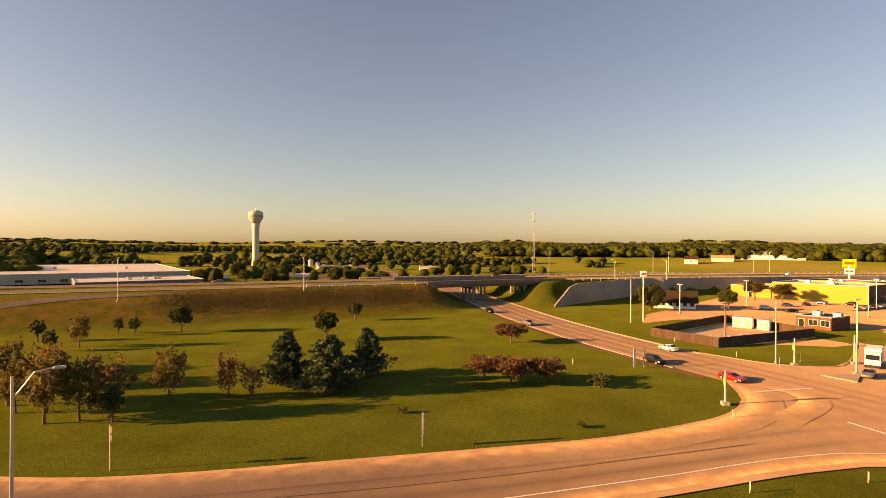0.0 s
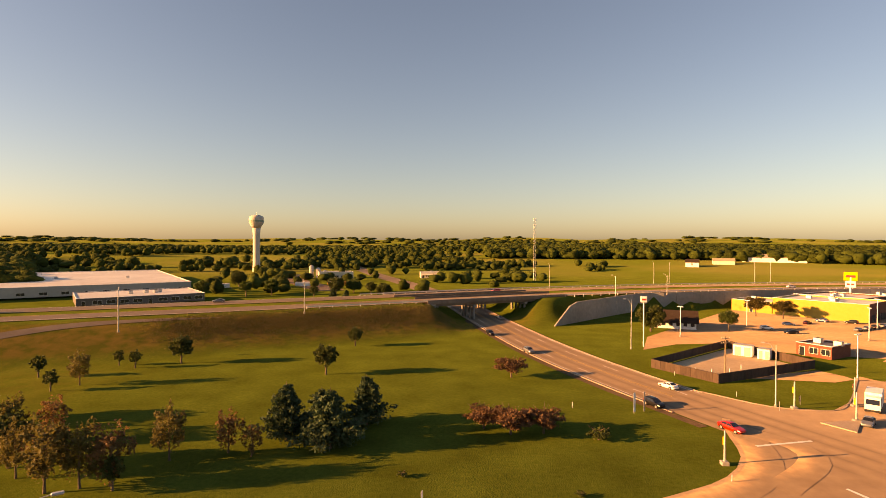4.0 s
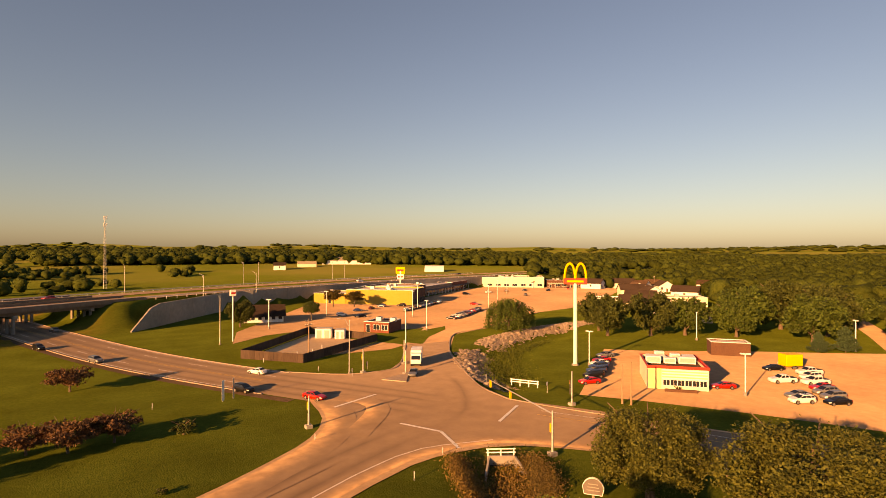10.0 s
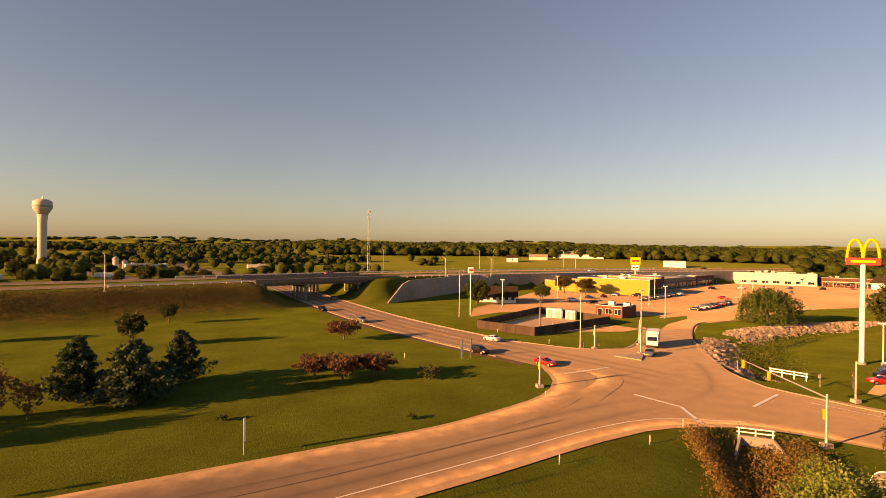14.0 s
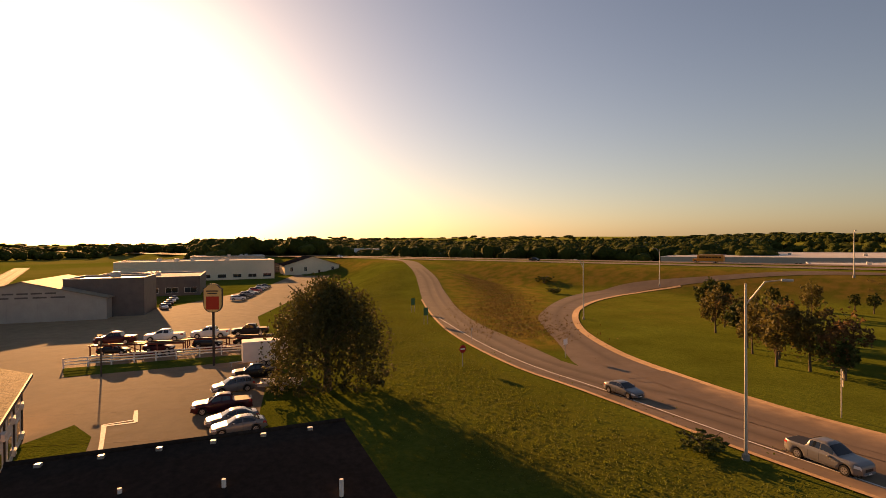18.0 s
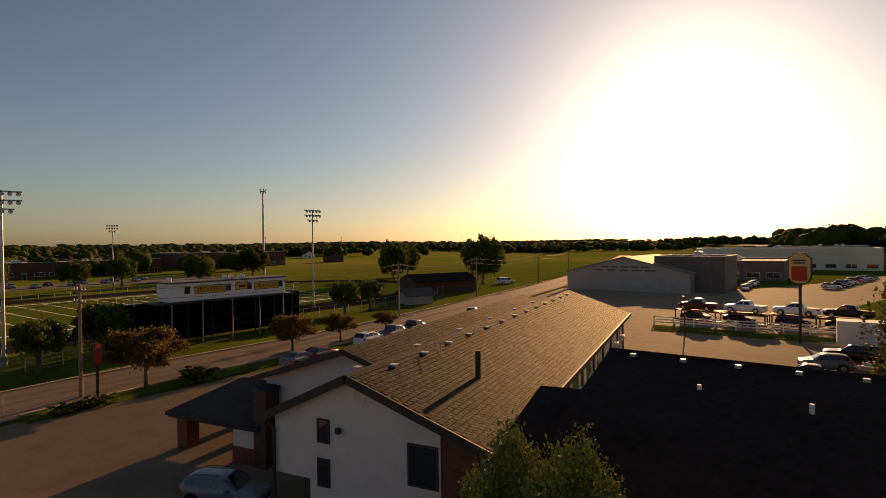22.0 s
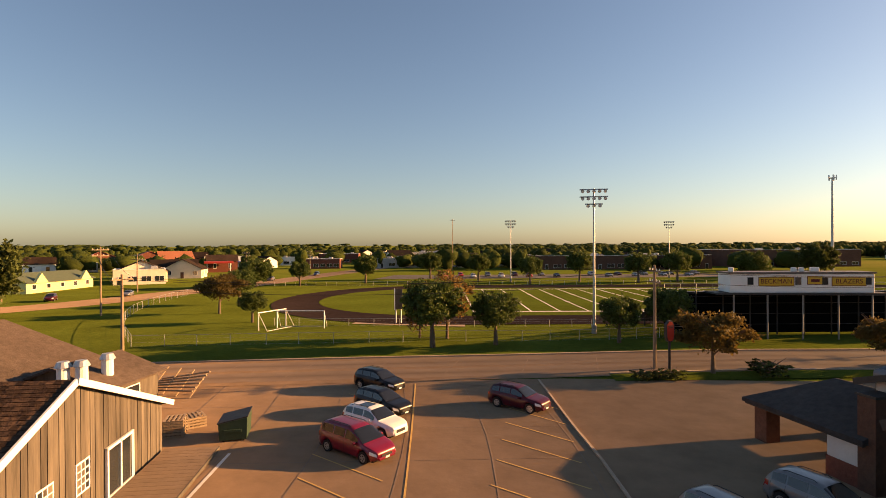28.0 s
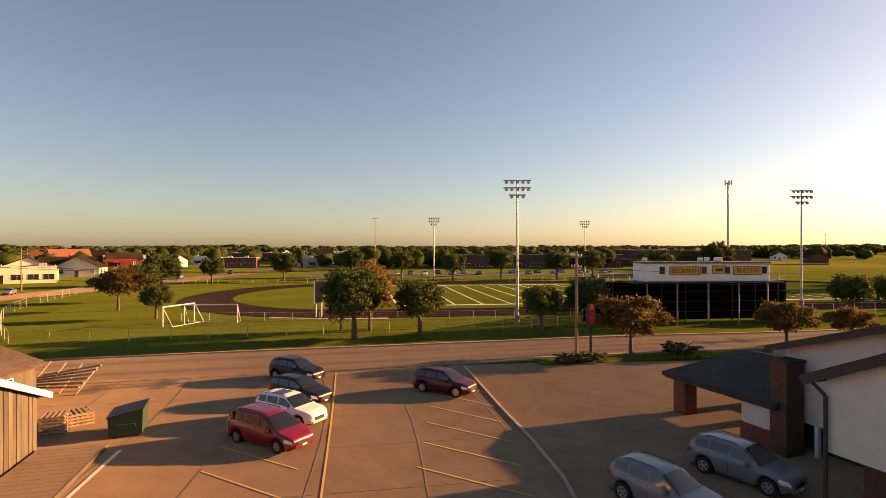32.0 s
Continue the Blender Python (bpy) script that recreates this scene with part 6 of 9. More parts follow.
def gable_house(name, x, y, turn, w, d, h, rise, wall, roof, label, category, windows=3, over=0.4, side_windows=0, door=True, z=None, group="", base=0.0):
    """Gable ends face -y and +y; ridge along y."""
    t = thing(name, x, y, (h1(x, y) if z is None else z) + base, turn, label, category, group)
    part("wall", gable_wall(w, h, rise, 0, 0.2), wall, t), part("wall", gable_wall(w, h, rise, d - 0.2, d), wall, t)
    part("wall", cube(0, 0.2, 0.2, d - 0.2, 0, h), wall, t), part("wall", cube(w - 0.2, w, 0.2, d - 0.2, 0, h), wall, t)
    s = rise / (w / 2)
    for sg in (0, 1):
        xe, xr = (-over, w / 2) if sg == 0 else (w + over, w / 2)
        part("roof", slab((xe, -over, h - s * over), (xr, -over, h + rise), (xr, d + over, h + rise), (xe, d + over, h - s * over)), roof, t)
    for k in range(windows):
        cx = w * (k + 0.5) / windows
        if door and k == windows // 2:
            dr = part("door", cube(cx - 0.5, cx + 0.5, -0.05, 0.0, 0.05, min(2.1, h - 0.2)), BRICK_B, t)
            part("handle", cube(cx + 0.36, cx + 0.42, -0.11, -0.05, 1.0, 1.08), STEEL, dr)
        else:
            window(t, cx - 0.6, cx + 0.6, h * 0.36, h * 0.78, 0)
    for k in range(side_windows):
        cy = d * (k + 0.5) / side_windows
        for xx, o in ((0, -1), (w, 1)):
            bm = cube(xx - 0.04 if o < 0 else xx, xx if o < 0 else xx + 0.04, cy - 0.65, cy + 0.65, h * 0.34, h * 0.8)
            fr = part("window", bm, WHITE, t)
            part("pane", cube(xx - 0.055 if o < 0 else xx + 0.03, xx - 0.03 if o < 0 else xx + 0.055, cy - 0.55, cy + 0.55, h * 0.37, h * 0.77), GLASS, fr)
    return t


def flat_block(name, x, y, turn, w, d, h, wall, label, category, windows=0, roof=FLAT, parapet=0.4, units=2, awning=None, doors=1, z=None, wz=(0.9, 2.3), trim=None, group=""):
    """Front faces -y, x from 0 to w, depth to +y; flat roof behind a parapet with rooftop units."""
    t = thing(name, x, y, h1(x, y) if z is None else z, turn, label, category, group)
    part("wall", cube(0, w, 0, 0.25, 0, h), wall, t), part("wall", cube(0, w, d - 0.25, d, 0, h), wall, t)
    part("wall", cube(0, 0.25, 0.25, d - 0.25, 0, h), wall, t), part("wall", cube(w - 0.25, w, 0.25, d - 0.25, 0, h), wall, t)
    part("roof", cube(0.25, w - 0.25, 0.25, d - 0.25, h - parapet - 0.2, h - parapet), roof, t)
    bm = bmesh.new()
    for q in ((-0.08, w + 0.08, -0.08, 0.3), (-0.08, w + 0.08, d - 0.3, d + 0.08), (-0.08, 0.3, 0.3, d - 0.3), (w - 0.3, w + 0.08, 0.3, d - 0.3)):
        box(bm, *q, h, h + 0.12)
    part("coping", bm, trim or WHITE, t)
    r = random.Random(int(x * 7 + y * 3))
    for k in range(units):
        ux, uy = r.uniform(w * 0.15, w * 0.8), r.uniform(d * 0.3, d * 0.7)
        un = part("rooftop_unit", cube(ux, ux + 1.8, uy, uy + 1.4, h - parapet, h - parapet + 1.2, 0.05), STEEL, t)
        part("fan", pole((ux + 0.9, uy + 0.7, h - parapet + 1.2), (ux + 0.9, uy + 0.7, h - parapet + 1.3), 0.45, seg=12), DARK, un)
    for k in range(windows):
        cx = w * (k + 0.5) / windows
        hw = min(w / windows * 0.36, 1.6)
        if doors and k % max(1, windows // doors) == 0:
            dr = part("door", cube(cx - 0.6, cx + 0.6, -0.05, 0.0, 0.05, 2.2), GLASS, t)
            part("frame", cube(cx - 0.68, cx + 0.68, -0.03, -0.002, 0.02, 2.3), WHITE, dr)
        else:
            window(t, cx - hw, cx + hw, wz[0], wz[1], 0)
    if awning:
        part("canopy", slab((0.3, -1.6, 2.75), (w - 0.3, -1.6, 2.75), (w - 0.3, 0, 3.1), (0.3, 0, 3.1)), awning, t)
        n = max(2, int(w / 5))
        for k in range(n + 1):
            px = 0.4 + (w - 0.8) * k / n
            part("canopy_post", pole((px, -1.5, 0), (px, -1.5, 2.75), 0.07, seg=6), WHITE, t)
    return t


# -- the motel: a long two-storey wing with a shingled roof, a lower side wing and a porch
UX, UY = -0.958, -0.287
TURN_M = math.degrees(math.atan2(UY, UX)) - 90  # local +y runs along the ridge


def roof_pieces(parent, a, b, c, d, rows, wide, single=0, name="shingle"):
    """Courses of shingle tabs over a roof plane a-b (eave) to d-c (ridge): the first columns each an object, the rest joined."""
    a, b, c, d = (Vector(q) for q in (a, b, c, d))
    n = (b - a).cross(d - a).normalized()
    if n.z < 0:
        n = -n
    cols = int((b - a).length / wide)
    mesh, v, f = None, [], []
    for r in range(rows):
        t0, t1 = r / rows, (r + 1.1) / rows
        for k in range(cols):
            s0, s1 = (k + 0.03 + 0.5 * (r % 2)) / (cols + 0.5), (k + 0.97 + 0.5 * (r % 2)) / (cols + 0.5)
            p = [(a * (1 - s) + b * s) * (1 - t) + (d * (1 - s) + c * s) * t + n * up for s, t, up in ((s0, t0, 0.026), (s1, t0, 0.026), (s1, t1, 0.008), (s0, t1, 0.008), (s0, t0, 0), (s1, t0, 0), (s1, t1, 0), (s0, t1, 0))]
            if k < single:
                o = p[4]
                if mesh is None:
                    ob = part(name, ([q - o for q in p], [(0, 1, 2, 3), (4, 5, 1, 0), (5, 6, 2, 1), (7, 4, 0, 3)]), SHINGLE, parent)
                    mesh = ob.data
                else:
                    ob = new(name, mesh)
                    ob.parent = parent
                ob.location = o
            else:
                e = len(v)
                v += [tuple(q) for q in p]
                f += [(e, e + 1, e + 2, e + 3), (e + 4, e + 5, e + 1, e), (e + 5, e + 6, e + 2, e + 1), (e + 7, e + 4, e, e + 3)]
    if v:
        part("shingle_surface", (v, f), SHINGLE_J, parent)["kind"] = "stuff"


motel = thing("motel", -12.2, -14.6, 0.0, TURN_M, "long white two-storey motel with brown shingled roof", "motel")
L, W, HE, HR = 35.5, 5.0, 4.9, 6.65
sl = (HR - HE) / W
EDGE = [(-3.5, 2.72), (-1.85, 2.72), (-1.85, 0), (3.5, 0), (3.5, HR - sl * 3.5), (0, HR), (-3.5, 5.0)]
end_wall = part("end_wall", loft([[(x, y, z) for x, z in EDGE] for y in (0, 0.25)]), STUCCO, motel)
part("brown_panel", loft([[(x, y, z) for x, z in ((3.5, 0), (4.8, 0), (4.8, HR - sl * 4.8), (3.5, HR - sl * 3.5))] for y in (0.05, 0.25)]), BRICK_B, motel)
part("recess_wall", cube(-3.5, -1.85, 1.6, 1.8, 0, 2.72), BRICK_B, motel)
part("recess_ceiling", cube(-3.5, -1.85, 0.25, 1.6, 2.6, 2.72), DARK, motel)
bm = gable_wall(2 * W, HE, HR - HE, L - 0.25, L)
bmesh.ops.translate(bm, verts=bm.verts, vec=(-W, 0, 0))
part("end_wall", bm, STUCCO, motel)
part("side_wall", cube(W - 0.25, W, 0.25, L - 0.25, 0, HE), STUCCO, motel), part("side_wall", cube(-3.5, -3.25, 0.25, 6.0, 2.72, 4.95), STUCCO, motel)
ov = 0.3
for xe, ze in ((W + 0.55, HE - sl * 0.55), (-4.0, 4.78)):
    part("roof", slab((xe, -ov, ze), (0, -ov, HR), (0, L + ov, HR), (xe, L + ov, ze), 0.12), SHINGLE, motel)
    part("fascia", cube(min(xe, xe * 1.02), max(xe, xe * 1.02), -ov, L + ov if xe > 0 else 6.0, ze - 0.12, ze + 0.14), DARK, motel)
    part("barge_board", slab((xe, -ov - 0.06, ze - 0.16), (0, -ov - 0.06, HR - 0.16), (0, -ov, HR - 0.16), (xe, -ov, ze - 0.16), 0.3), DARK, motel)
part("ridge_cap", cube(-0.14, 0.14, -ov, L + ov, HR + 0.06, HR + 0.115, 0.02), SHINGLE, motel)
# windows of the end wall and a vent, a lamp, a downpipe
for x0, x1, z0, z1 in ((-1.42, -1.0, 4.2, 4.95), (2.35, 3.35, 3.3, 4.6), (-1.42, -1.0, 2.6, 3.5)):
    window(motel, x0, x1, z0, z1, 0, DARK, -1, 0)
part("gable_vent", pole((0.4, -0.04, 6.0), (0.4, 0.02, 6.0), 0.26, seg=16), STEEL, motel)
part("wall_lamp", cube(-0.6, -0.4, -0.2, 0.0, 4.6, 4.8, 0.03), DARK, motel)
part("downpipe", rod(pole((-3.45, -0.12, 0), (-3.45, -0.12, 4.4), 0.06, seg=6), (-3.45, -0.12, 4.4), (-3.95, -0.12, 4.8), 0.06, seg=6), DARK, motel)
for k in range(9):
    cy = 2.6 + 3.8 * k
    for z0 in (0.7, 2.9):
        fr = part("window", cube(W - 0.02, W + 0.05, cy - 0.75, cy + 0.75, z0 - 0.08, z0 + 1.4), WHITE, motel)
        part("pane", cube(W + 0.03, W + 0.07, cy - 0.66, cy + 0.66, z0 + 0.02, z0 + 1.3), GLASS, fr)
        ac = part("air_conditioner", cube(W, W + 0.22, cy + 0.85, cy + 1.65, z0 - 0.3, z0 + 0.15, 0.02), WHITE, motel)
        part("grille", cube(W + 0.22, W + 0.235, cy + 0.92, cy + 1.58, z0 - 0.22, z0 + 0.08), STEEL, ac)
    part("pilaster", cube(W - 0.01, W + 0.1, cy + 1.78, cy + 2.02, 0, HE - 0.2), DARK, motel)
for k in range(13):
    y = 2.2 + 2.55 * k
    for x in (0.5, -1.2):
        z = HR - sl * abs(x) + 0.1
        if x < 0 and k % 2:
            continue
        v = part("roof_vent", cube(x - 0.13, x + 0.13, y - 0.13, y + 0.13, z, z + 0.1, 0.02), STEEL, motel)
        part("vent_cap", cube(x - 0.15, x + 0.15, y - 0.15, y + 0.15, z + 0.1, z + 0.13), STEEL, v)
part("vent_pipe", pole((2.9, 4.9, HR - 1.2), (2.9, 4.9, HR + 0.25), 0.11, seg=10), DARK, motel)
part("antenna", rod(pole((0.9, 5.5, HR - 0.4), (0.9, 5.5, HR + 0.35), 0.02, seg=5), (0.5, 5.5, HR + 0.3), (1.4, 5.5, HR + 0.3), 0.015, seg=4), STEEL, motel)
UPN = 0.125
roof_pieces(motel, (W + 0.55, -ov, HE - sl * 0.55 + UPN), (W + 0.55, L + ov, HE - sl * 0.55 + UPN), (0.1, L + ov, HR + 0.09), (0.1, -ov, HR + 0.09), 26, 0.22, 6)
roof_pieces(motel, (-4.0, -ov, 4.78 + UPN), (-4.0, 6.0, 4.78 + UPN), (-0.1, 6.0, HR + 0.08), (-0.1, -ov, HR + 0.08), 18, 0.22)
# lower side wing
wing = thing("motel_wing", 0, 0, 0.0, 0, "white side wing of the motel with dark eaves", "motel wing")
wing.matrix_basis = pose(-12.2, -14.6, 0, 0, 0, TURN_M) @ Matrix.Translation((-4.3, 6.0, 0))
WL, WH, WR, WW = 29, 4.5, 6.2, 5.3
EDGE = [(-WW, 1.35), (WW, 1.35), (WW, WH), (0, WR), (-WW, WH)]
part("end_wall", loft([[(x, y, z) for x, z in EDGE] for y in (0, 0.25)]), STUCCO, wing)
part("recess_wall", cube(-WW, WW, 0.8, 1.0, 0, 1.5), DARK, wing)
part("post", cube(-4.0, -3.85, 0.02, 0.2, 0, 1.35), WHITE, wing)
part("side_wall", cube(-WW, -WW + 0.25, 0.25, WL, 0, WH), STUCCO, wing)
s2 = (WR - WH) / WW
part("roof", slab((-WW - 0.5, -0.5, WH - s2 * 0.5), (0, -0.5, WR), (0, WL, WR), (-WW - 0.5, WL, WH - s2 * 0.5), 0.12), SHINGLE, wing)
part("roof", slab((3.2, -0.5, WR - s2 * 3.2), (0, -0.5, WR), (0, WL, WR), (3.2, WL, WR - s2 * 3.2), 0.12), SHINGLE, wing)
roof_pieces(wing, (3.2, -0.5, WR - s2 * 3.2 + UPN), (3.2, WL, WR - s2 * 3.2 + UPN), (0.05, WL, WR + 0.1), (0.05, -0.5, WR + 0.1), 14, 0.22)
for xe in (-WW - 0.5, 3.2):
    ze = WR - s2 * abs(xe)
    part("barge_board", slab((xe, -0.56, ze - 0.16), (0, -0.56, WR - 0.16), (0, -0.5, WR - 0.16), (xe, -0.5, ze - 0.16), 0.28), DARK, wing)
part("gutter", cube(-WW - 0.62, -WW - 0.5, -0.5, WL, WH - s2 * 0.5 - 0.12, WH - s2 * 0.5 + 0.05), DARK, wing)
for z in (1.95, 2.2, 2.45):
    part("wall_vent", cube(-3.3, -2.5, -0.06, 0.0, z, z + 0.12), STEEL, wing)
# covered entrance
porch = thing("entrance_porch", 0, 0, 0, 0, "dark-roofed entrance canopy on brick piers", "canopy")
porch.matrix_basis = pose(-12.35, -32.3, 0, 0, 0, TURN_M)
PB = [(1.3, -0.7), (8.0, -0.7), (8.0, 6.6), (1.3, 6.6)]
part("roof", loft([[(x, y, 2.0) for x, y in PB], [(x, y, 2.2) for x, y in PB], [(3.4, 2.9, 3.5), (7.9, 2.9, 3.5), (7.9, 3.0, 3.5), (3.4, 3.0, 3.5)]]), mat("grey_porch_shingles", (0.045, 0.04, 0.038), (0.07, 0.062, 0.058), 3.0, 0.9, 0.1, big=0.15, spec=0.1, coarse=0.8), porch)
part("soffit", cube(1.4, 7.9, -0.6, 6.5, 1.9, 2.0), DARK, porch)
for x, y in ((1.9, 0.3), (1.9, 5.6), (4.2, 5.6), (6.8, 5.6)):
    pr = part("pier", cube(x - 0.4, x + 0.4, y - 0.4, y + 0.4, -0.1, 1.9), BRICK_B, porch)
    part("pier_cap", cube(x - 0.48, x + 0.48, y - 0.48, y + 0.48, 1.8, 1.86), BRICK, pr)
part("planter_wall", cube(2.0, 6.4, 5.4, 5.8, 0, 0.6), BRICK_B, porch)
lobby = thing("lobby_block", 0, 0, 0, 0, "low white lobby with brick base beside the porch", "lobby")
lobby.matrix_basis = pose(-12.2, -14.6, 0, 0, 0, TURN_M) @ Matrix.Translation((-10.9, 4.9, 0))
part("wall", cube(0, 1.5, 0, 4.7, 0.9, 2.1), STUCCO, lobby)
part("base", cube(-0.04, 1.5, -0.04, 4.74, 0, 0.9), BRICK, lobby)
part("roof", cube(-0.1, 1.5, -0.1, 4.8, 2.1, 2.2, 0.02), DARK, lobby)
part("chimney", cube(1.52, 2.3, -0.1, 0.9, 0, 3.97), BRICK_B, lobby)
part("chimney_cap", cube(1.46, 2.36, -0.16, 0.96, 3.97, 4.07), DARK, lobby)

# -- front building beneath the camera, its near roof slopes coloured dark for shade
front = thing("front_building", 0, 0, 0, 0, "low front building, shingled roof coloured dark on its shaded slopes", "building")
R0, R1 = (-24.0, -10.4, 6.15), (-26.2, 2.6, 6.0)
E0, E1 = (-9.5, -7.2, 4.3), (-13.0, 5.4, 4.2)
B0, B1 = (-25.5, -11.2, 5.1), (-28.5, 2.1, 4.95)
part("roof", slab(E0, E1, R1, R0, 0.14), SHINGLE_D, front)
# far slope takes the brown shingles to give its sunlit tone
part("roof", slab(B0, B1, R1, R0, 0.14), SHINGLE, front)
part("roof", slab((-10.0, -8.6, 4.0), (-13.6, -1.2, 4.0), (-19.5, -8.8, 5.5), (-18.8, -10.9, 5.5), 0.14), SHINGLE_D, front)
part("wall", prism([(-10.2, -7.0), (-13.4, 4.7), (-28.1, 1.7), (-25.1, -10.8)], 0, 3.9), STUCCO, front)
part("end_wall", loft([[(-13.4, 4.85, 3.8), (-28.2, 1.75, 3.8), (-28.2, 1.75, 4.8), (-26.1, 2.0, 5.9)], [(-13.44, 5.0, 3.8), (-28.24, 1.9, 3.8), (-28.24, 1.9, 4.8), (-26.14, 2.15, 5.9)]]), STUCCO, front)
part("ridge_cap", pole(R0[:2] + (6.3,), R1[:2] + (6.15,), 0.13, seg=6), SHINGLE_D, front)
for x, y in ((-21.4, -5.7), (-21.2, -2.2), (-20.0, 2.0)):
    part("vent_pipe", pole((x, y, 5.3), (x, y, 6.0), 0.08, seg=8), WHITE, front)
for k in range(6):
    t = (k + 0.6) / 6.4
    x, y, z = (R0[i] * (1 - t) + R1[i] * t for i in range(3))
    part("roof_vent", cube(x + 0.3, x + 0.55, y - 0.12, y + 0.12, z + 0.0, z + 0.2, 0.02), STEEL, front)

# -- barn-like restaurant with board siding
BA, BB = np.array((17.5, -26.4)), np.array((15.0, -14.7))
bd = BB - BA
turn_b = math.degrees(math.atan2(bd[1], bd[0]))
barn = thing("barn_restaurant", BA[0], BA[1], 0, turn_b, "weathered board barn building with white trimmed gable", "barn building")
BWID, BEAVE, BPEAK, BDEP = 15.8, 2.45, 5.4, 9.0
pts = [(0, 0), (BWID, 0), (BWID, BEAVE), (BWID / 2, BPEAK), (0, BEAVE)]
part("gable_wall", loft([[(x, -0.12, z) for x, z in pts], [(x, -0.3, z) for x, z in pts]]), BOARD, barn)
part("side_wall", cube(0, 0.2, -BDEP, -0.3, 0, BEAVE), BOARD, barn), part("side_wall", cube(BWID - 0.2, BWID, -BDEP, -0.3, 0, BEAVE), BOARD, barn)
bsl = (BPEAK - BEAVE) / (BWID / 2)
for s in (0, 1):
    xe = -0.8 if s == 0 else BWID + 0.8
    part("roof", slab((xe, 0.1, BEAVE - 0.8 * bsl), (BWID / 2, 0.1, BPEAK), (BWID / 2, -BDEP, BPEAK), (xe, -BDEP, BEAVE - 0.8 * bsl), 0.14), SHINGLE, barn)
    part("white_trim", slab((xe, 0.11, BEAVE - 0.8 * bsl - 0.06), (BWID / 2, 0.11, BPEAK - 0.06), (BWID / 2, 0.19, BPEAK - 0.06), (xe, 0.19, BEAVE - 0.8 * bsl - 0.06), 0.26), WHITE, barn)
for xe, xr in ((-0.8, BWID / 2 - 0.05), (BWID + 0.8, BWID / 2 + 0.05)):
    roof_pieces(barn, (xe, 0.1, BEAVE - 0.8 * bsl + 0.135), (xe, -BDEP, BEAVE - 0.8 * bsl + 0.135), (xr, -BDEP, BPEAK + 0.12), (xr, 0.1, BPEAK + 0.12), 38, 0.25)
# door and windows are on the gable
glass_door = part("sliding_door", rod(bmesh.new(), (3.4, 0.0, 0.2), (3.4, 0.0, 2.2), 0.06, seg=4), WHITE, barn)
bmx = bmesh.new()
for q in ((3.3, 5.6, 0.12, 0.22), (3.3, 5.6, 2.1, 2.22), (3.3, 3.42, 0.2, 2.2), (5.48, 5.6, 0.2, 2.2), (4.4, 4.5, 0.2, 2.2)):
    box(bmx, q[0], q[1], -0.06, 0.04, q[2], q[3])
part("door_frame", bmx, WHITE, glass_door)
part("pane", cube(3.42, 4.4, -0.08, -0.02, 0.22, 2.1), GLASS, glass_door), part("pane", cube(4.5, 5.48, -0.08, -0.02, 0.22, 2.1), GLASS, glass_door)
for x0 in (6.75, 9.0, 11.4):
    fr = window(barn, x0, x0 + 0.8, 1.25, 2.3, -0.12, WHITE, 1, 2)
    bmx = bmesh.new()
    for k in range(3):
        z = 1.25 + 1.05 * (k + 1) / 4
        box(bmx, x0, x0 + 0.8, -0.11, -0.05, z - 0.02, z + 0.02)
    part("glazing_bars", bmx, WHITE, fr)
deck = thing("wooden_deck", 0, 0, 0, 0, "low wooden deck before the barn doors", "deck")
deck.matrix_basis = pose(BA[0], BA[1], 0, 0, 0, turn_b)
DECK = mat("tan_deck_boards", (0.20, 0.14, 0.092), (0.25, 0.18, 0.12), 2.0, 0.85, 0.05, big=0.12, vary=0.06)
for k in range(14):
    part("plank", cube(0.2 + 0.4 * k, 0.2 + 0.4 * k + 0.385, 0.1, 2.7, 0.12, 0.2), DECK, deck)
part("rim_joist", cube(0.2, 5.8, 2.7, 2.76, 0, 0.2), BOARD, deck)
annex = gable_house("barn_annex", 23.7, -35.2, 0, 6, 5.0, 2.0, 1.1, BOARD, SHINGLE_G, "low board annex with shingle roof", "annex", 0, 0.4, 1, False, z=0)
gable_house("barn_hall", 28.8, -36.0, 0, 15, 11, 2.5, 2.5, BOARD, SHINGLE_G, "large barn hall with worn shingle roof", "barn hall", 0, 0.4, 0, False, z=0)
for x, y, z0, z1 in ((1.7, 6.0, 3.2, 3.78), (0.9, 5.6, 3.2, 3.8), (1.0, 3.4, 3.1, 3.75)):
    fan = part("roof_fan", pole((x, y, z0 - 0.9), (x, y, z1 - 0.2), 0.34, 0.32, 14), WHITE, annex)
    part("fan_cap", pole((x, y, z1 - 0.32), (x, y, z1), 0.46, 0.3, 14), STEEL, fan)
for k in range(48):
    xk = 0.03 + BWID / 48 * k
    xm = xk + BWID / 96
    zt = BEAVE + bsl * min(xm, BWID - xm) - 0.02
    part("board", cube(xk + 0.012, xk + BWID / 48 - 0.012, -0.12, -0.075 - 0.012 * (k % 3), 0.02, zt), BOARD, barn)
# pallets, dumpster, woodpile
dump = thing("dumpster", 14.8, -29.6, 0.04, turn_b + 6, "green steel dumpster with a dark sloped lid", "dumpster")
dump.matrix_basis = pose(14.9, -28.7, 0.04, 0, 0, turn_b + 6) @ Matrix.Scale(0.85, 4)
GREEN = mat("dumpster_green", (0.024, 0.05, 0.03), (0.034, 0.065, 0.038), 3, 0.6, 0.1)
part("bin", loft([[(-1.0, -0.8, 0.1), (1.0, -0.8, 0.1), (1.0, 0.8, 0.1), (-1.0, 0.8, 0.1)], [(-1.05, -0.85, 1.1), (1.05, -0.85, 1.1), (1.05, 0.85, 1.45), (-1.05, 0.85, 1.45)]]), GREEN, dump)
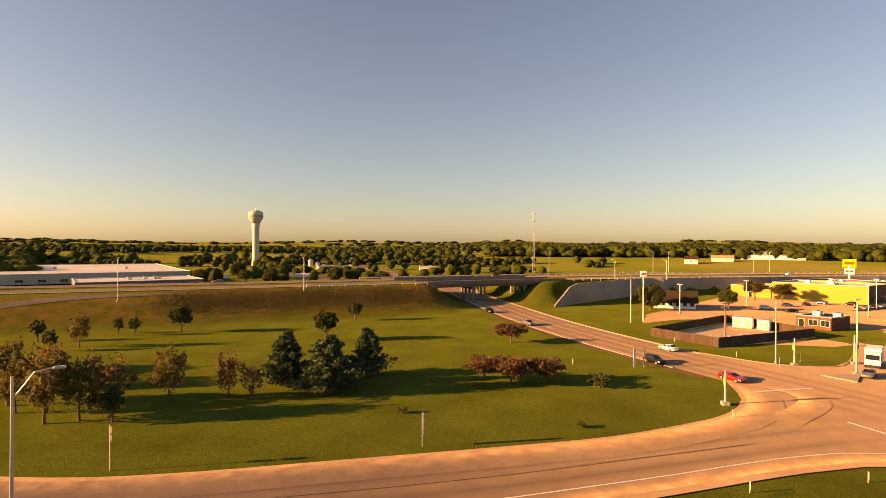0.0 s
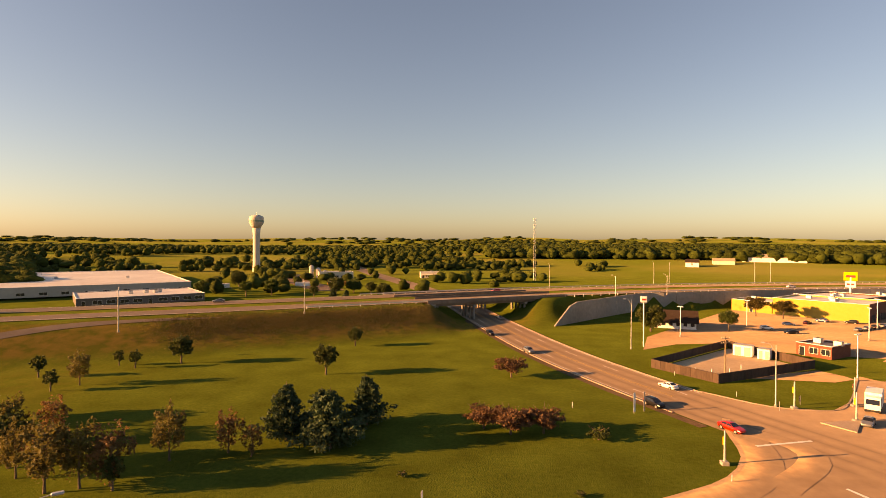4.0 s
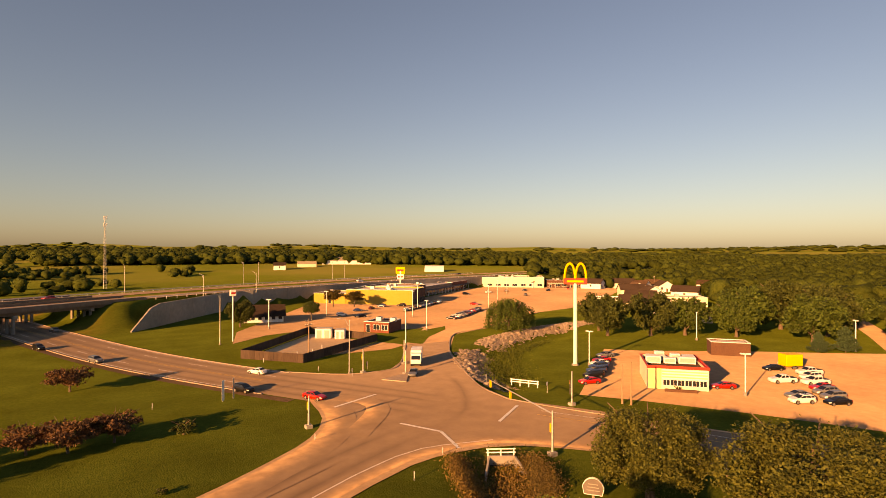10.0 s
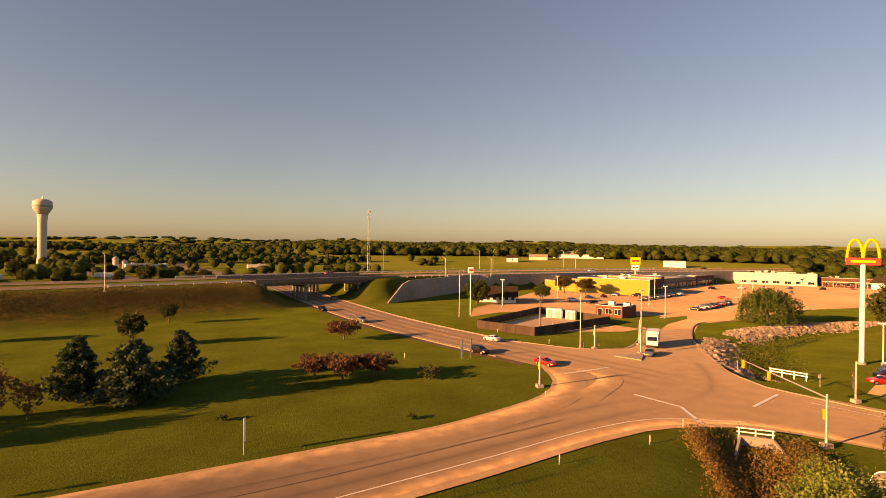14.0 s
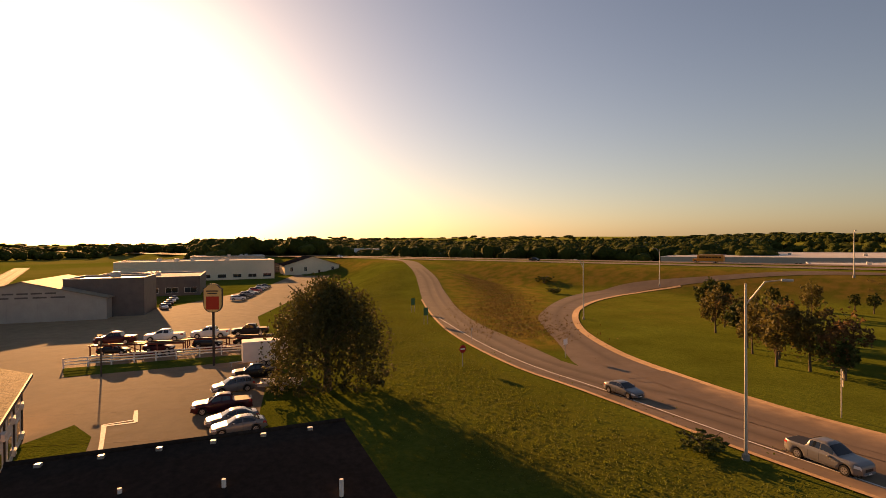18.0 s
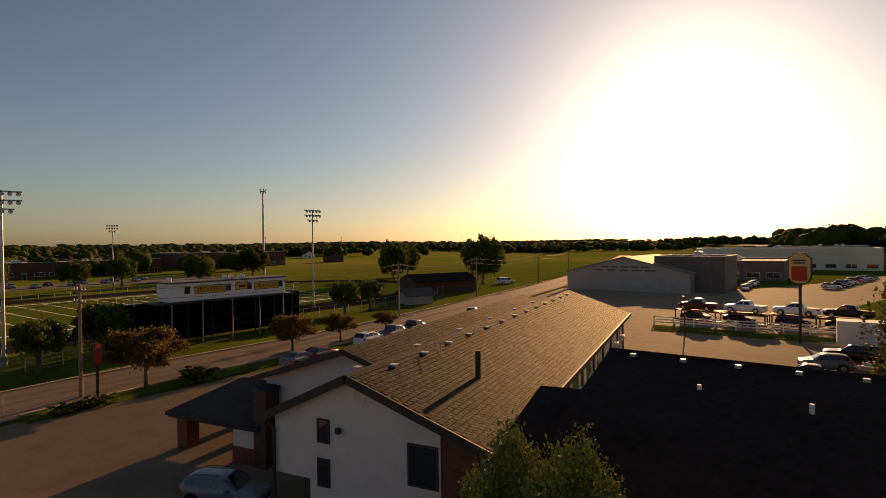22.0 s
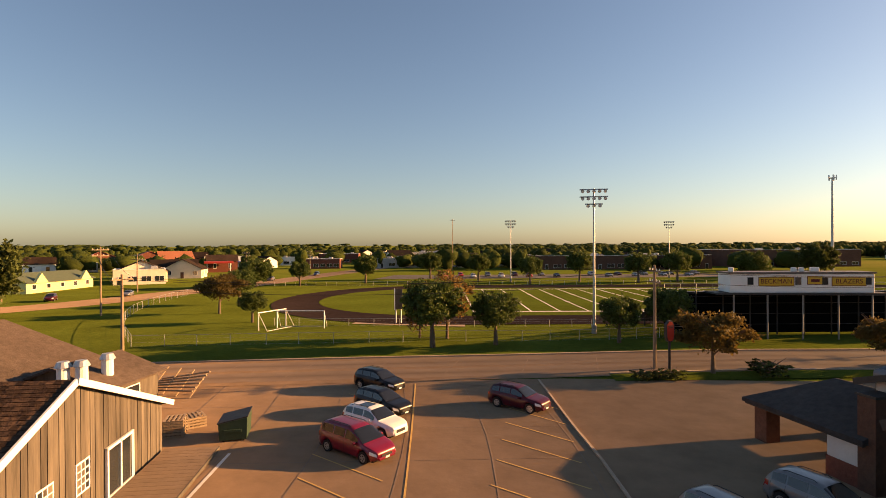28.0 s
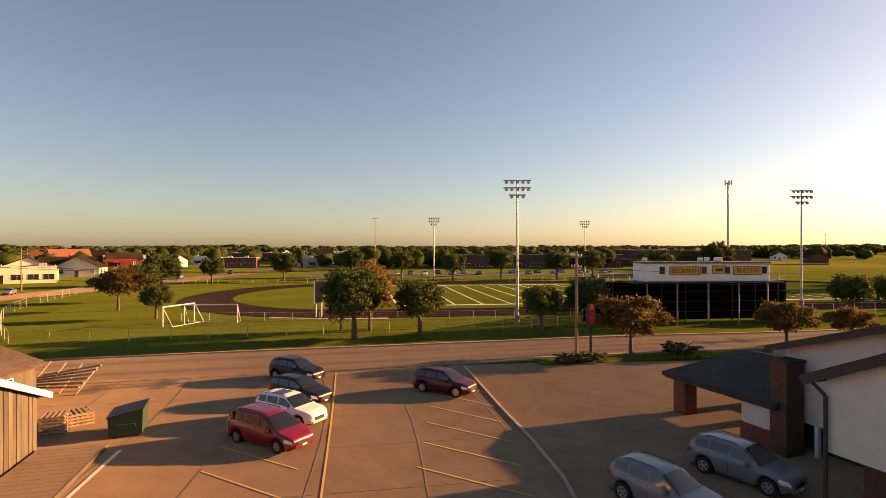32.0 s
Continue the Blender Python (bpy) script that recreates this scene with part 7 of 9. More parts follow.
part("lid", slab((-1.08, -0.9, 1.12), (1.08, -0.9, 1.12), (1.08, 0.9, 1.48), (-1.08, 0.9, 1.48), 0.06), DARK, dump)
for s in (-1, 1):
    part("lift_pocket", cube(s * 1.05 - 0.08, s * 1.05 + 0.08, -0.5, 0.5, 0.6, 0.75), GREEN, dump)
    part("skid", cube(-0.95, 0.95, s * 0.6 - 0.06, s * 0.6 + 0.06, 0, 0.1), DARK, dump)
PALE = mat("raw_timber", (0.27, 0.20, 0.13), (0.38, 0.28, 0.18), 4, 0.9, 0.3, stretch=(0.3, 1, 1))
for k, (x, y, a) in enumerate(((18.3, -28.6, 10), (18.1, -30.2, 30))):
    pal = thing("pallet_stack", x, y, 0.04, turn_b + a, "stack of weathered wooden pallets", "pallets", "pallet stacks")
    for j in range(6 - 2 * k):
        for i in range(5):
            part("slat", cube(-0.6, 0.6, -0.5 + 0.22 * i, -0.38 + 0.22 * i, 0.16 * j + 0.1, 0.16 * j + 0.13), PALE, pal)
        for i in (-0.55, 0, 0.55):
            part("runner", cube(i - 0.04, i + 0.04, -0.52, 0.52, 0.16 * j, 0.16 * j + 0.1), PALE, pal)
rk = thing("timber_rack", 23.4, -36.0, 0.04, turn_b + 60, "leaning rack of pale timber rails", "timber pile")
for k in range(6):
    part("rail", pole((-2.2, 0.25 * k, 0.15 + 0.1 * k), (2.2, 0.3 * k, 0.5 + 0.2 * k), 0.06, seg=5), PALE, rk)
for k in range(4):
    part("upright", pole((-2 + 1.3 * k, 0, 0), (-2 + 1.3 * k, 1.6, 1.5), 0.05, seg=5), PALE, rk)


# -- sports ground
TRACK = mat("running_track", (0.04, 0.028, 0.025), (0.06, 0.042, 0.036), 1.0, 0.95, 0.1, big=0.15, spec=0.0, coarse=1.0)
TURF = mat("field_turf", (0.045, 0.072, 0.010), (0.075, 0.095, 0.016), 1.2, 0.95, 0.3, big=0.2, spec=0.0, coarse=1.0)
q = TURF.node_tree.nodes["Principled BSDF"].inputs
q["Sheen Weight"].default_value, q["Sheen Roughness"].default_value, q["Sheen Tint"].default_value = 0.075, 0.4, (0.42, 0.55, 0.10, 1)
SAND = mat("bare_earth", (0.42, 0.30, 0.18), (0.50, 0.37, 0.24), 1.0, 0.95, 0.3, big=0.15)
FA, FB = np.array((4.5, -84.6)), np.array((-80.0, -93.5))  # near touchline of the field
fu = (FB - FA) / np.linalg.norm(FB - FA)
fn = np.array((fu[1], -fu[0]))
if fn[1] > 0:
    fn = -fn


def on_field(a, b):
    return tuple(FA + fu * a + fn * b)


FLEN, FWID = 85.0, 44.0


def oval(r_in, r_out, n=28):
    """Outlines of a track round the field: straights beside the touchlines, half circles behind the ends."""
    def ring(r):
        c = FWID / 2
        pts = []
        for k in range(n + 1):
            t = -math.pi / 2 + math.pi * k / n
            pts.append(on_field(FLEN + 4 + r * math.cos(t) * 0.92, c + r * math.sin(t)))
        for k in range(n + 1):
            t = math.pi / 2 + math.pi * k / n
            pts.append(on_field(-4 + r * math.cos(t) * 0.92, c + r * math.sin(t)))
        return pts
    a, b = ring(r_in), ring(r_out)
    m = len(a)
    v = [(x, y, 0.06) for x, y in a] + [(x, y, 0.06) for x, y in b]
    return v, [(k, (k + 1) % m, m + (k + 1) % m, m + k) for k in range(m)]


tagged(part("running_track", oval(FWID / 2 + 4.5, FWID / 2 + 13.5), TRACK), "dark running track curving round the field", "running track", "", "structure")
inner = oval(0.1, FWID / 2 + 4.4)
tagged(part("infield", inner, TURF), "green infield lawn inside the track", "infield", "", "structure")
patch("playing_field", [on_field(0, 0), on_field(FLEN, 0), on_field(FLEN, FWID), on_field(0, FWID)], TURF, 0.075, "green playing field with white lines", "playing field")
for k in range(20):
    a = 4.5 * k
    if a <= FLEN:
        line([on_field(a, 0), on_field(a, FWID / 2), on_field(a, FWID)], 0.28, 0.082)
        for b in (14.5, 29.5):
            line([on_field(a - 0.4, b), on_field(a + 0.4, b)], 0.5, 0.086)
line([on_field(0, 0), on_field(FLEN, 0)], 0.9, 0.086), line([on_field(0, FWID), on_field(FLEN, FWID)], 0.9, 0.086)
patch("goal_area", [on_field(-17, -12), on_field(-2, -15.2), on_field(-2, -12), on_field(-16, -8)], SAND, 0.05, "bare worn ground beside the goal", "bare ground")

# bleachers with the white press box
stand = thing("bleachers", -23.0, -66.0, 0, math.degrees(math.atan2(-fu[1], -fu[0])) + 180, "dark steel bleachers seen from behind", "bleachers")
STAND_L = 25.5
for k in range(9):
    x = -4.5 + 3.1 * k
    bm = bmesh.new()
    rod(bm, (x, -0.9, 0), (x, -0.9, 5.0), 0.08, seg=6)
    rod(bm, (x, 2.6, 0), (x, 2.6, 3.4), 0.07, seg=6), rod(bm, (x, 6.4, 0), (x, 6.4, 1.4), 0.07, seg=6)
    rod(bm, (x, -0.9, 4.9), (x, 8.0, 0.6), 0.08, seg=6), rod(bm, (x, -0.9, 0.1), (x, 2.6, 3.2), 0.04, seg=5)
    part("frame", bm, DARK, stand)
for k in range(12):
    z, y = 4.9 - 0.38 * k, -0.6 + 0.75 * k
    part("seat_plank", cube(-5, STAND_L - 4, y, y + 0.3, z, z + 0.06), STEEL, stand)
    part("riser", cube(-5, STAND_L - 4, y + 0.5, y + 0.54, z - 0.36, z + 0.02), DARK, stand)
for z in (1.2, 2.4, 3.6, 4.4):
    part("brace_rail", pole((-5, -0.9, z), (STAND_L - 4, -0.9, z), 0.04, seg=5), DARK, stand)
# black sheet standing in for the deep shade beneath the seats
part("seat_shade_sheet", cube(-5, STAND_L - 4, -0.82, -0.79, 0.25, 4.7), mat("seat_shade_black", (0.004, 0.004, 0.004), rough=1.0, spec=0.0), stand)
for z in (5.3, 5.9):
    part("guard_rail", pole((-5, -0.9, z), (STAND_L - 4, -0.9, z), 0.03, seg=5), STEEL, stand)
for k in range(15):
    part("guard_post", pole((-5 + 1.82 * k, -0.9, 4.9), (-5 + 1.82 * k, -0.9, 5.9), 0.025, seg=5), STEEL, stand)
pb = thing("press_box", -24.5, -62.6, 0, math.degrees(math.atan2(-0.6, -15)) + 0, "white press box with yellow banners above the bleachers", "press box")
pb.matrix_basis = pose(-39.55, -63.2, 0, 0, 0, math.degrees(math.atan2(0.6, 15.05)))
PBL = 15.06
part("box", cube(0, PBL, -3.0, 0, 5.02, 7.1, 0.04), WHITE, pb)
part("roof", cube(-0.15, PBL + 0.15, -3.15, 0.15, 7.1, 7.28, 0.03), METALD, pb)
part("platform", cube(-1.5, PBL + 1.5, -3.4, 0.3, 4.82, 5.0), DARK, pb)
for x in (0.3, 3.8, 7.5, 11.2, PBL - 0.3):
    part("support", pole((x, 0.1, 0), (x, 0.1, 4.85), 0.09, seg=6), WALLC, pb)
BANNER = mat("banner_yellow", (0.62, 0.36, 0.03), (0.56, 0.33, 0.04), 2, 0.7)
MAROON = mat("banner_maroon", (0.10, 0.015, 0.015), (0.13, 0.02, 0.02), 2, 0.7)


def lettering(parent, text, x, z, size, y=0.05):
    cu = bpy.data.curves.new("lettering", "FONT")
    cu.body, cu.size, cu.extrude, cu.align_x, cu.align_y = text, size, 0.006, "CENTER", "CENTER"
    cu.materials.append(MAROON)
    ob = new("lettering", cu)
    ob.parent = parent
    ob.matrix_basis = Matrix.Translation((x, y, z)) @ Euler((radians(90), 0, radians(180))).to_matrix().to_4x4()
    return ob


for (a, b), text in (((2.95, 6.7), "BECKMAN"), ((8.05, 9.75), ""), ((10.6, 14.2), "BLAZERS")):
    x0, x1 = PBL - b, PBL - a
    x0, x1 = sorted((PBL - a, PBL - b))
    z0, z1 = (5.75, 6.75) if text else (5.9, 6.85)
    fr = part("banner", cube(x0, x1, 0.0, 0.03, z0, z1), MAROON, pb)
    part("banner_face", cube(x0 + 0.07, x1 - 0.07, 0.03, 0.042, z0 + 0.07, z1 - 0.07), BANNER, fr)
    if text:
        lettering(fr, text, (x0 + x1) / 2, (z0 + z1) / 2, 0.72)
    else:
        part("emblem", cube((x0 + x1) / 2 - 0.45, (x0 + x1) / 2 + 0.45, 0.042, 0.052, 6.2, 6.5, 0.004), MAROON, fr)
for a in (2.1, 7.1, 9.9, 14.4):
    x = PBL - a
    fr = part("window", cube(x - 0.36, x + 0.36, 0.0, 0.035, 5.85, 6.75), STEEL, pb)
    part("pane", cube(x - 0.3, x + 0.3, 0.03, 0.045, 5.9, 6.7), GLASS, fr)
for a in (0.5, 7.2, 8.0, 9.2, 9.6):
    part("loudspeaker", cube(PBL - a - 0.25, PBL - a + 0.25, -1.2, -0.8, 7.28, 7.75, 0.06), WHITE, pb)


def stadium_light(x, y, h, turn, rows, label="tall stadium light mast with rows of floodlights"):
    t = thing("stadium_light", x, y, 0, turn, label, "floodlight mast", "stadium lights")
    part("footing", pole((0, 0, -0.2), (0, 0, 1.0), 0.32, 0.28, 12), WALLC, t)
    part("mast", pole((0, 0, 0.8), (0, 0, h), 0.17, 0.09, 10), STEEL, t)
    for k, (n, w) in enumerate(rows):
        z = h - 0.85 * k - 0.1
        part("crossbar", cube(-w / 2, w / 2, -0.07, 0.07, z - 0.07, z + 0.07), STEEL, t)
        for j in range(n):
            x0 = -w / 2 + w * (j + 0.5) / n
            lp = part("floodlight", pole((x0, 0.0, z - 0.05), (x0, -0.38, z - 0.26), 0.1, 0.21, 8), DARK, t)
            part("lens", pole((x0, -0.38, z - 0.26), (x0, -0.4, z - 0.27), 0.19, 0.19, 8), LAMPW, lp)
    return t


for x, y, h in ((-10.4, -65.2, 16.9), (-56.3, -81.0, 17.6), (-2.9, -156.9, 17.7), (-53, -177, 17.9)):
    stadium_light(x, y, h, 175 if y > -100 else -5, ((5, 3.2), (5, 3.2), (3, 2.0)))


def mesh_fence(pts, h=1.2, label="low chain-link fence of steel posts and wires", wires=4, post=0.035, gap=3.0, z=0.0):
    p, n = along(pts, gap)
    t = thing("wire_fence", p[0][0], p[0][1], z, 0, label, "fence", "sports ground fences")
    pm = None
    for q in p:
        d = q - p[0]
        if pm is None:
            pm = part("post", pole((0, 0, -0.1), (0, 0, h), post, seg=6), STEEL, t)
        else:
            o = new("post", pm.data)
            o.parent = t
            o.location = (d[0], d[1], 0)
    for k in range(wires):
        zz = h - 0.03 - (h - 0.1) * k / max(1, wires - 1)
        part("rail" if k == 0 else "wire", tube([(*(q - p[0]), zz) for q in p], 0.022 if k == 0 else 0.006, 4), STEEL, t)
    return t


mesh_fence([(38.6, -53.1), (25.1, -55.5), (7.7, -58.5), (-4.8, -59.8), (-17, -62.6), (-23.2, -64.5)])
mesh_fence([(38.6, -53.1), (46, -62), (55, -75), (62, -90), (68, -112)], 1.3)
mesh_fence([(30, -69), (10, -69.5), (-11, -70.5), (-22, -73)], 1.0)
mesh_fence([(-44, -70), (-70, -74), (-100, -84), (-130, -92)], 1.6)
mesh_fence([(60, -139), (30, -142), (-20, -147), (-70, -152)], 1.1, "pale low rail fence behind the field", 2, 0.05)
for k, (x, y, a) in enumerate(((22.7, -66.6, 0), (28.6, -66.4, 0))):
    if k:
        g = thing("soccer_goal", 29.2, -66.6, 0, 70, "white tubular soccer goal frame with net", "goal", "soccer goals")
    else:
        g = thing("soccer_goal", 25.6, -66.8, 0, 184, "white tubular soccer goal frame with net", "goal", "soccer goals")
    gw = 3.0 if not k else 2.4
    for s in (-1, 1):
        part("upright", pole((s * gw, 0, 0), (s * gw, 0, 2.2), 0.07, seg=8), WHITE, g)
        part("stay", pole((s * gw, 0, 2.2), (s * gw, 1.4, 0.05), 0.035, seg=6), WHITE, g)
    part("crossbar", pole((-gw - 0.07, 0, 2.2), (gw + 0.07, 0, 2.2), 0.07, seg=8), WHITE, g)
    part("ground_bar", pole((-gw, 1.4, 0.05), (gw, 1.4, 0.05), 0.035, seg=6), WHITE, g)
score = thing("scoreboard", 14.0, -72, 0, 200, "dark scoreboard on two posts beside the trees", "scoreboard")
part("panel", cube(-0.5, 0.5, -0.15, 0.15, 1.9, 4.6, 0.03), DARK, score)
part("edge", cube(-0.58, -0.5, -0.17, 0.17, 1.8, 4.7), WHITE, score)
for s in (-0.35, 0.35):
    part("post", pole((s, 0, 0), (s, 0, 2.5), 0.1, seg=6), STEEL, score)

# motel signs
SIGN_O = mat("sign_orange_red", (0.42, 0.035, 0.015), (0.36, 0.03, 0.015), 2, 0.5)


def crest(w, h, y, z0, grow=0.0):
    """Outline of a board with a raised, rounded middle at the top and a drawn-in foot."""
    half = [(0.0, -0.04), (0.22, -0.03), (0.38, 0.04), (0.47, 0.14), (0.5, 0.26), (0.5, 0.84), (0.42, 0.86), (0.34, 0.9), (0.26, 0.97), (0.14, 1.0)]
    pts = half + [(-a, b) for a, b in reversed(half[1:])]
    return [(a * (w + grow), y, z0 + h * 0.5 + (b - 0.5) * (h + grow)) for a, b in pts]


def board_sign(name, x, y, post_h, w, h, turn, label, board, patch_paint, post=0.1):
    t = thing(name, x, y, 0.03, turn, label, "sign")
    part("post", pole((0, 0, 0), (0, 0, post_h + 0.2), post, seg=8), DARK, t)
    cab = part("cabinet", loft([crest(w, h, yy, post_h) for yy in (-0.14, 0.14)]), DARK, t)
    for sg in (-1, 1):
        part("face", loft([crest(w, h, yy, post_h, -0.14) for yy in sorted((sg * 0.1, sg * 0.155))]), board, cab)
        part("logo_patch", cube(-w * 0.36, w * 0.34, min(sg * 0.1, sg * 0.17), max(sg * 0.1, sg * 0.17), post_h + h * 0.06, post_h + h * 0.55, 0.03), patch_paint, cab)
        for k in range(2):
            part("lettering_bar", cube(-w * (0.33 - 0.05 * k), w * (0.3 - 0.07 * k), min(sg * 0.1, sg * 0.165), max(sg * 0.1, sg * 0.165), post_h + h * (0.72 - 0.085 * k), post_h + h * (0.765 - 0.085 * k)), DARK, cab)
    return t


SIGN_CREAM = mat("sign_cream", (0.62, 0.47, 0.20), (0.54, 0.40, 0.17), 2, 0.5)
board_sign("motel_sign", -12.5, -44.4, 2.75, 0.72, 1.6, 20, "small dull red motel sign on a dark post", SIGN_O, SIGN_O)
board_sign("motel_pole_sign", -70, -9.7, 6.6, 2.3, 3.3, 75, "tall cream motel sign with a red patch", SIGN_CREAM, SIGN_O, 0.16)
# white board fence by the dealer lot
fn_pts, _ = along([(-73.2, -26.8), (-75.5, -15), (-77.3, -4.6)], 2.4)
bf = thing("board_fence", fn_pts[0][0], fn_pts[0][1], 0.03, 0, "white three-board fence along the lot", "fence")
for k, q in enumerate(fn_pts):
    d = q - fn_pts[0]
    part("post", cube(d[0] - 0.07, d[0] + 0.07, d[1] - 0.07, d[1] + 0.07, 0, 1.25), WHITE, bf)
    if k < len(fn_pts) - 1:
        e = fn_pts[k + 1] - fn_pts[0]
        for z in (0.4, 0.75, 1.1):
            part("board", slab((*d, z), (*e, z), (*e, z + 0.14), (*d, z + 0.14), 0.04), WHITE, bf)
# two car carrier trailers with an upper and a lower deck
CARRIER_RED = mat("carrier_red", (0.16, 0.02, 0.015), (0.10, 0.015, 0.012), 3.0, 0.45, 0.05, spec=0.4)
for x, y in ((-79.1, -20.1), (-80.55, -9.1)):
    cc = thing("car_carrier", x, y, 0.03, 266, "red steel car carrier trailer with two loaded decks", "car carrier", "car carriers")
    for sg in (-1, 1):
        part("deck_track", cube(-5.6, 5.6, sg * 0.62 - 0.22, sg * 0.62 + 0.22, 1.72, 1.8, 0.02), DARK, cc)
        part("deck_track", cube(-5.6, 5.6, sg * 0.6 - 0.22, sg * 0.6 + 0.22, 0.36, 0.44, 0.02), DARK, cc)
        part("side_beam", cube(-5.8, 5.8, sg * 1.02 - 0.05, sg * 1.02 + 0.05, 1.58, 1.76, 0.02), CARRIER_RED, cc)
        part("side_beam", cube(-5.8, 5.8, sg * 1.02 - 0.05, sg * 1.02 + 0.05, 0.28, 0.5, 0.02), CARRIER_RED, cc)
        for px in (-5.6, -2.4, 0.3, 2.9, 5.6):
            part("post", cube(px - 0.07, px + 0.07, sg * 1.02 - 0.06, sg * 1.02 + 0.06, 0.3, 1.7), CARRIER_RED, cc)
        for px in (-3.6, -2.7):
            wheel(cc, px, sg * 0.95, 0.36, 0.24, far=True)
        part("brace", pole((0.3, sg * 1.02, 0.5), (2.9, sg * 1.02, 1.6), 0.05, seg=5), CARRIER_RED, cc)
    part("landing_leg", cube(4.6, 4.8, -0.1, 0.1, 0.0, 0.36), STEEL, cc)

# -- sheds and works west of the motel
shed = gable_house("metal_shed", -117.0, -37.0, 180 + 94, 28, 26, 4.3, 3.5, METALW, ROOFM, "large pale metal shed with a shining roof", "shed", 0, 0.5, 0, False, z=0)
shed.matrix_basis = pose(-118.5, -64.8, 0, 0, 0, 94)
for k in range(5):
    part("bay_panel", cube(2.5 + 5.0 * k, 6.5 + 5.0 * k, -0.06, 0.0, 0.3, 3.6), METALW, shed)
for k, zz in enumerate((5.4, 4.6)):
    for a in range(5):
        part("sign_bar", cube(8.5 - 1.5 * k + 2.3 * a + 0.6 * k * a, 10.3 - 1.5 * k + 2.3 * a + 0.75 * k * a, -0.05, 0.0, zz, zz + 0.3), METALD, shed)
flat_block("dark_works", -123.9, -45.7, 94, 14.5, 14, 7.9, METALD, "dark metal workshop beside the shed", "workshop", 0, METALD, 0.3, 1, z=0)
flat_block("works_office", -168, -58, 96, 30, 30, 5.5, METALD, "pale low works building", "works", 6, FLAT, 0.3, 4, z=0)
flat_block("far_works", -235, -70, 98, 60, 30, 8, CREAM, "long pale works building in the haze", "works", 10, FLAT, 0.3, 5, z=0)
gable_house("low_store", -285, -31, 98, 23, 24, 4.2, 2.6, METALD, SHINGLE_D, "low dark store with a hipped roof", "store", 4, 0.6, 0, True, z=0)
gable_house("low_store", -266, -7, 98, 26, 24, 4.6, 4, CREAM, SHINGLE_D, "low dark-roofed store by the exit road", "store", 4, 0.6, 0, True, z=0)
flat_block("far_works", -330, -60, 96, 40, 40, 8, METALW, "pale distant works building", "works", 8, FLAT, 0.3, 3)
flat_block("far_works", -400, 8, 96, 50, 30, 7, WHITE, "white distant warehouse in the haze", "works", 8, FLAT, 0.3, 3)
# dark sheds beyond the street
gable_house("dark_shed", -86.8, -90.8, 73.4, 8, 16, 2.8, 1.5, BRICK_B, SHINGLE_D, "long low dark shed beside the street", "shed", 0, 0.4, 0, False, z=0)
gable_house("pavilion", -71.5, -75, 70, 4.5, 5.0, 1.9, 0.9, METALW, SHINGLE_G, "small open pavilion roof by the street", "pavilion", 0, 0.8, 0, False, z=0)


# -- restaurant with the tall arch sign
rest = flat_block("drive_in_restaurant", 86.3, 58.6, -45, 11.5, 17, 4.3, CREAM, "low pale restaurant with red roof band", "restaurant", 0, SHINGLE_D, 0.5, 0, z=0.03, trim=REDTRIM)
YELP = mat("pale_yellow_wall", (0.78, 0.68, 0.30), (0.72, 0.62, 0.26), 1, 0.8, 0.05)
part("front_panel", cube(0.1, 2.6, -0.12, -0.005, 0.1, 4.2), YELP, rest)
for k in range(7):
    part("stripe", cube(2.7, 11.3, -0.1 - 0.02 * (k % 2), -0.005, 2.1 + 0.28 * k, 2.32 + 0.28 * k), (WHITE, YELP)[k % 2], rest)
for k in range(6):
    window(rest, 3.0 + 1.38 * k, 4.2 + 1.38 * k, 0.8, 1.9, 0)
part("red_band", cube(-0.15, 11.65, -0.25, -0.05, 4.15, 4.75), REDTRIM, rest)
part("red_band", cube(11.5, 11.7, -0.05, 17, 4.15, 4.75), REDTRIM, rest)
for k, (x, y, w, d, h) in enumerate(((0.5, 8, 3, 2, 1.4), (4.2, 8.5, 2.4, 2, 1.1), (7.2, 9, 3.4, 2.2, 1.3), (1, 12, 4, 2.2, 1.0), (6, 12.5, 2, 2, 1.4), (8.6, 12.2, 2.4, 3, 1.1), (3, 14.6, 2, 1.6, 1.5))):
    un = part("rooftop_unit", cube(x, x + w, y, y + d, 3.8, 3.9 + h, 0.05), WHITE, rest)
    part("grille", cube(x + 0.2, x + w - 0.2, y - 0.02, y - 0.005, 4.1, 3.7 + h), STEEL, un)
part("planter", cube(3, 9, -2.6, -1.8, 0, 0.5, 0.05), BRICK_B, rest)
flat_block("brick_store_shed", 123.2, 68.0, -51, 8.2, 5, 3.0, BRICK_B, "small brown brick store shed", "store shed", 0, FLAT, 0.2, 0, z=0.03)

arch = thing("arch_sign", 88.6, 78.3, 0.0, -48, "tall white pole sign with two golden arches", "pole sign")
part("pole", pole((0, 0, 0), (0, 0, 17.2), 0.42, 0.38, 14), WHITE, arch)
part("base", pole((0, 0, 0), (0, 0, 0.35), 0.75, 0.65, 14), WALLC, arch)
part("red_panel", cube(-2.4, 2.4, -0.25, 0.25, 17.0, 18.3, 0.06), REDTRIM, arch)
part("text_bar", cube(-1.7, 1.7, -0.28, -0.25, 17.45, 17.85), GOLD, arch)
for s in (-1, 1):
    n = 18
    pts = []
    for k in range(n + 1):
        a = math.pi * k / n
        pts.append((s * 1.12 + 1.1 * math.cos(a), 0, 17.5 + 3.9 * math.sin(a) ** 0.8))
    part("arch", tube(pts, 0.24, 8), GOLD, arch)

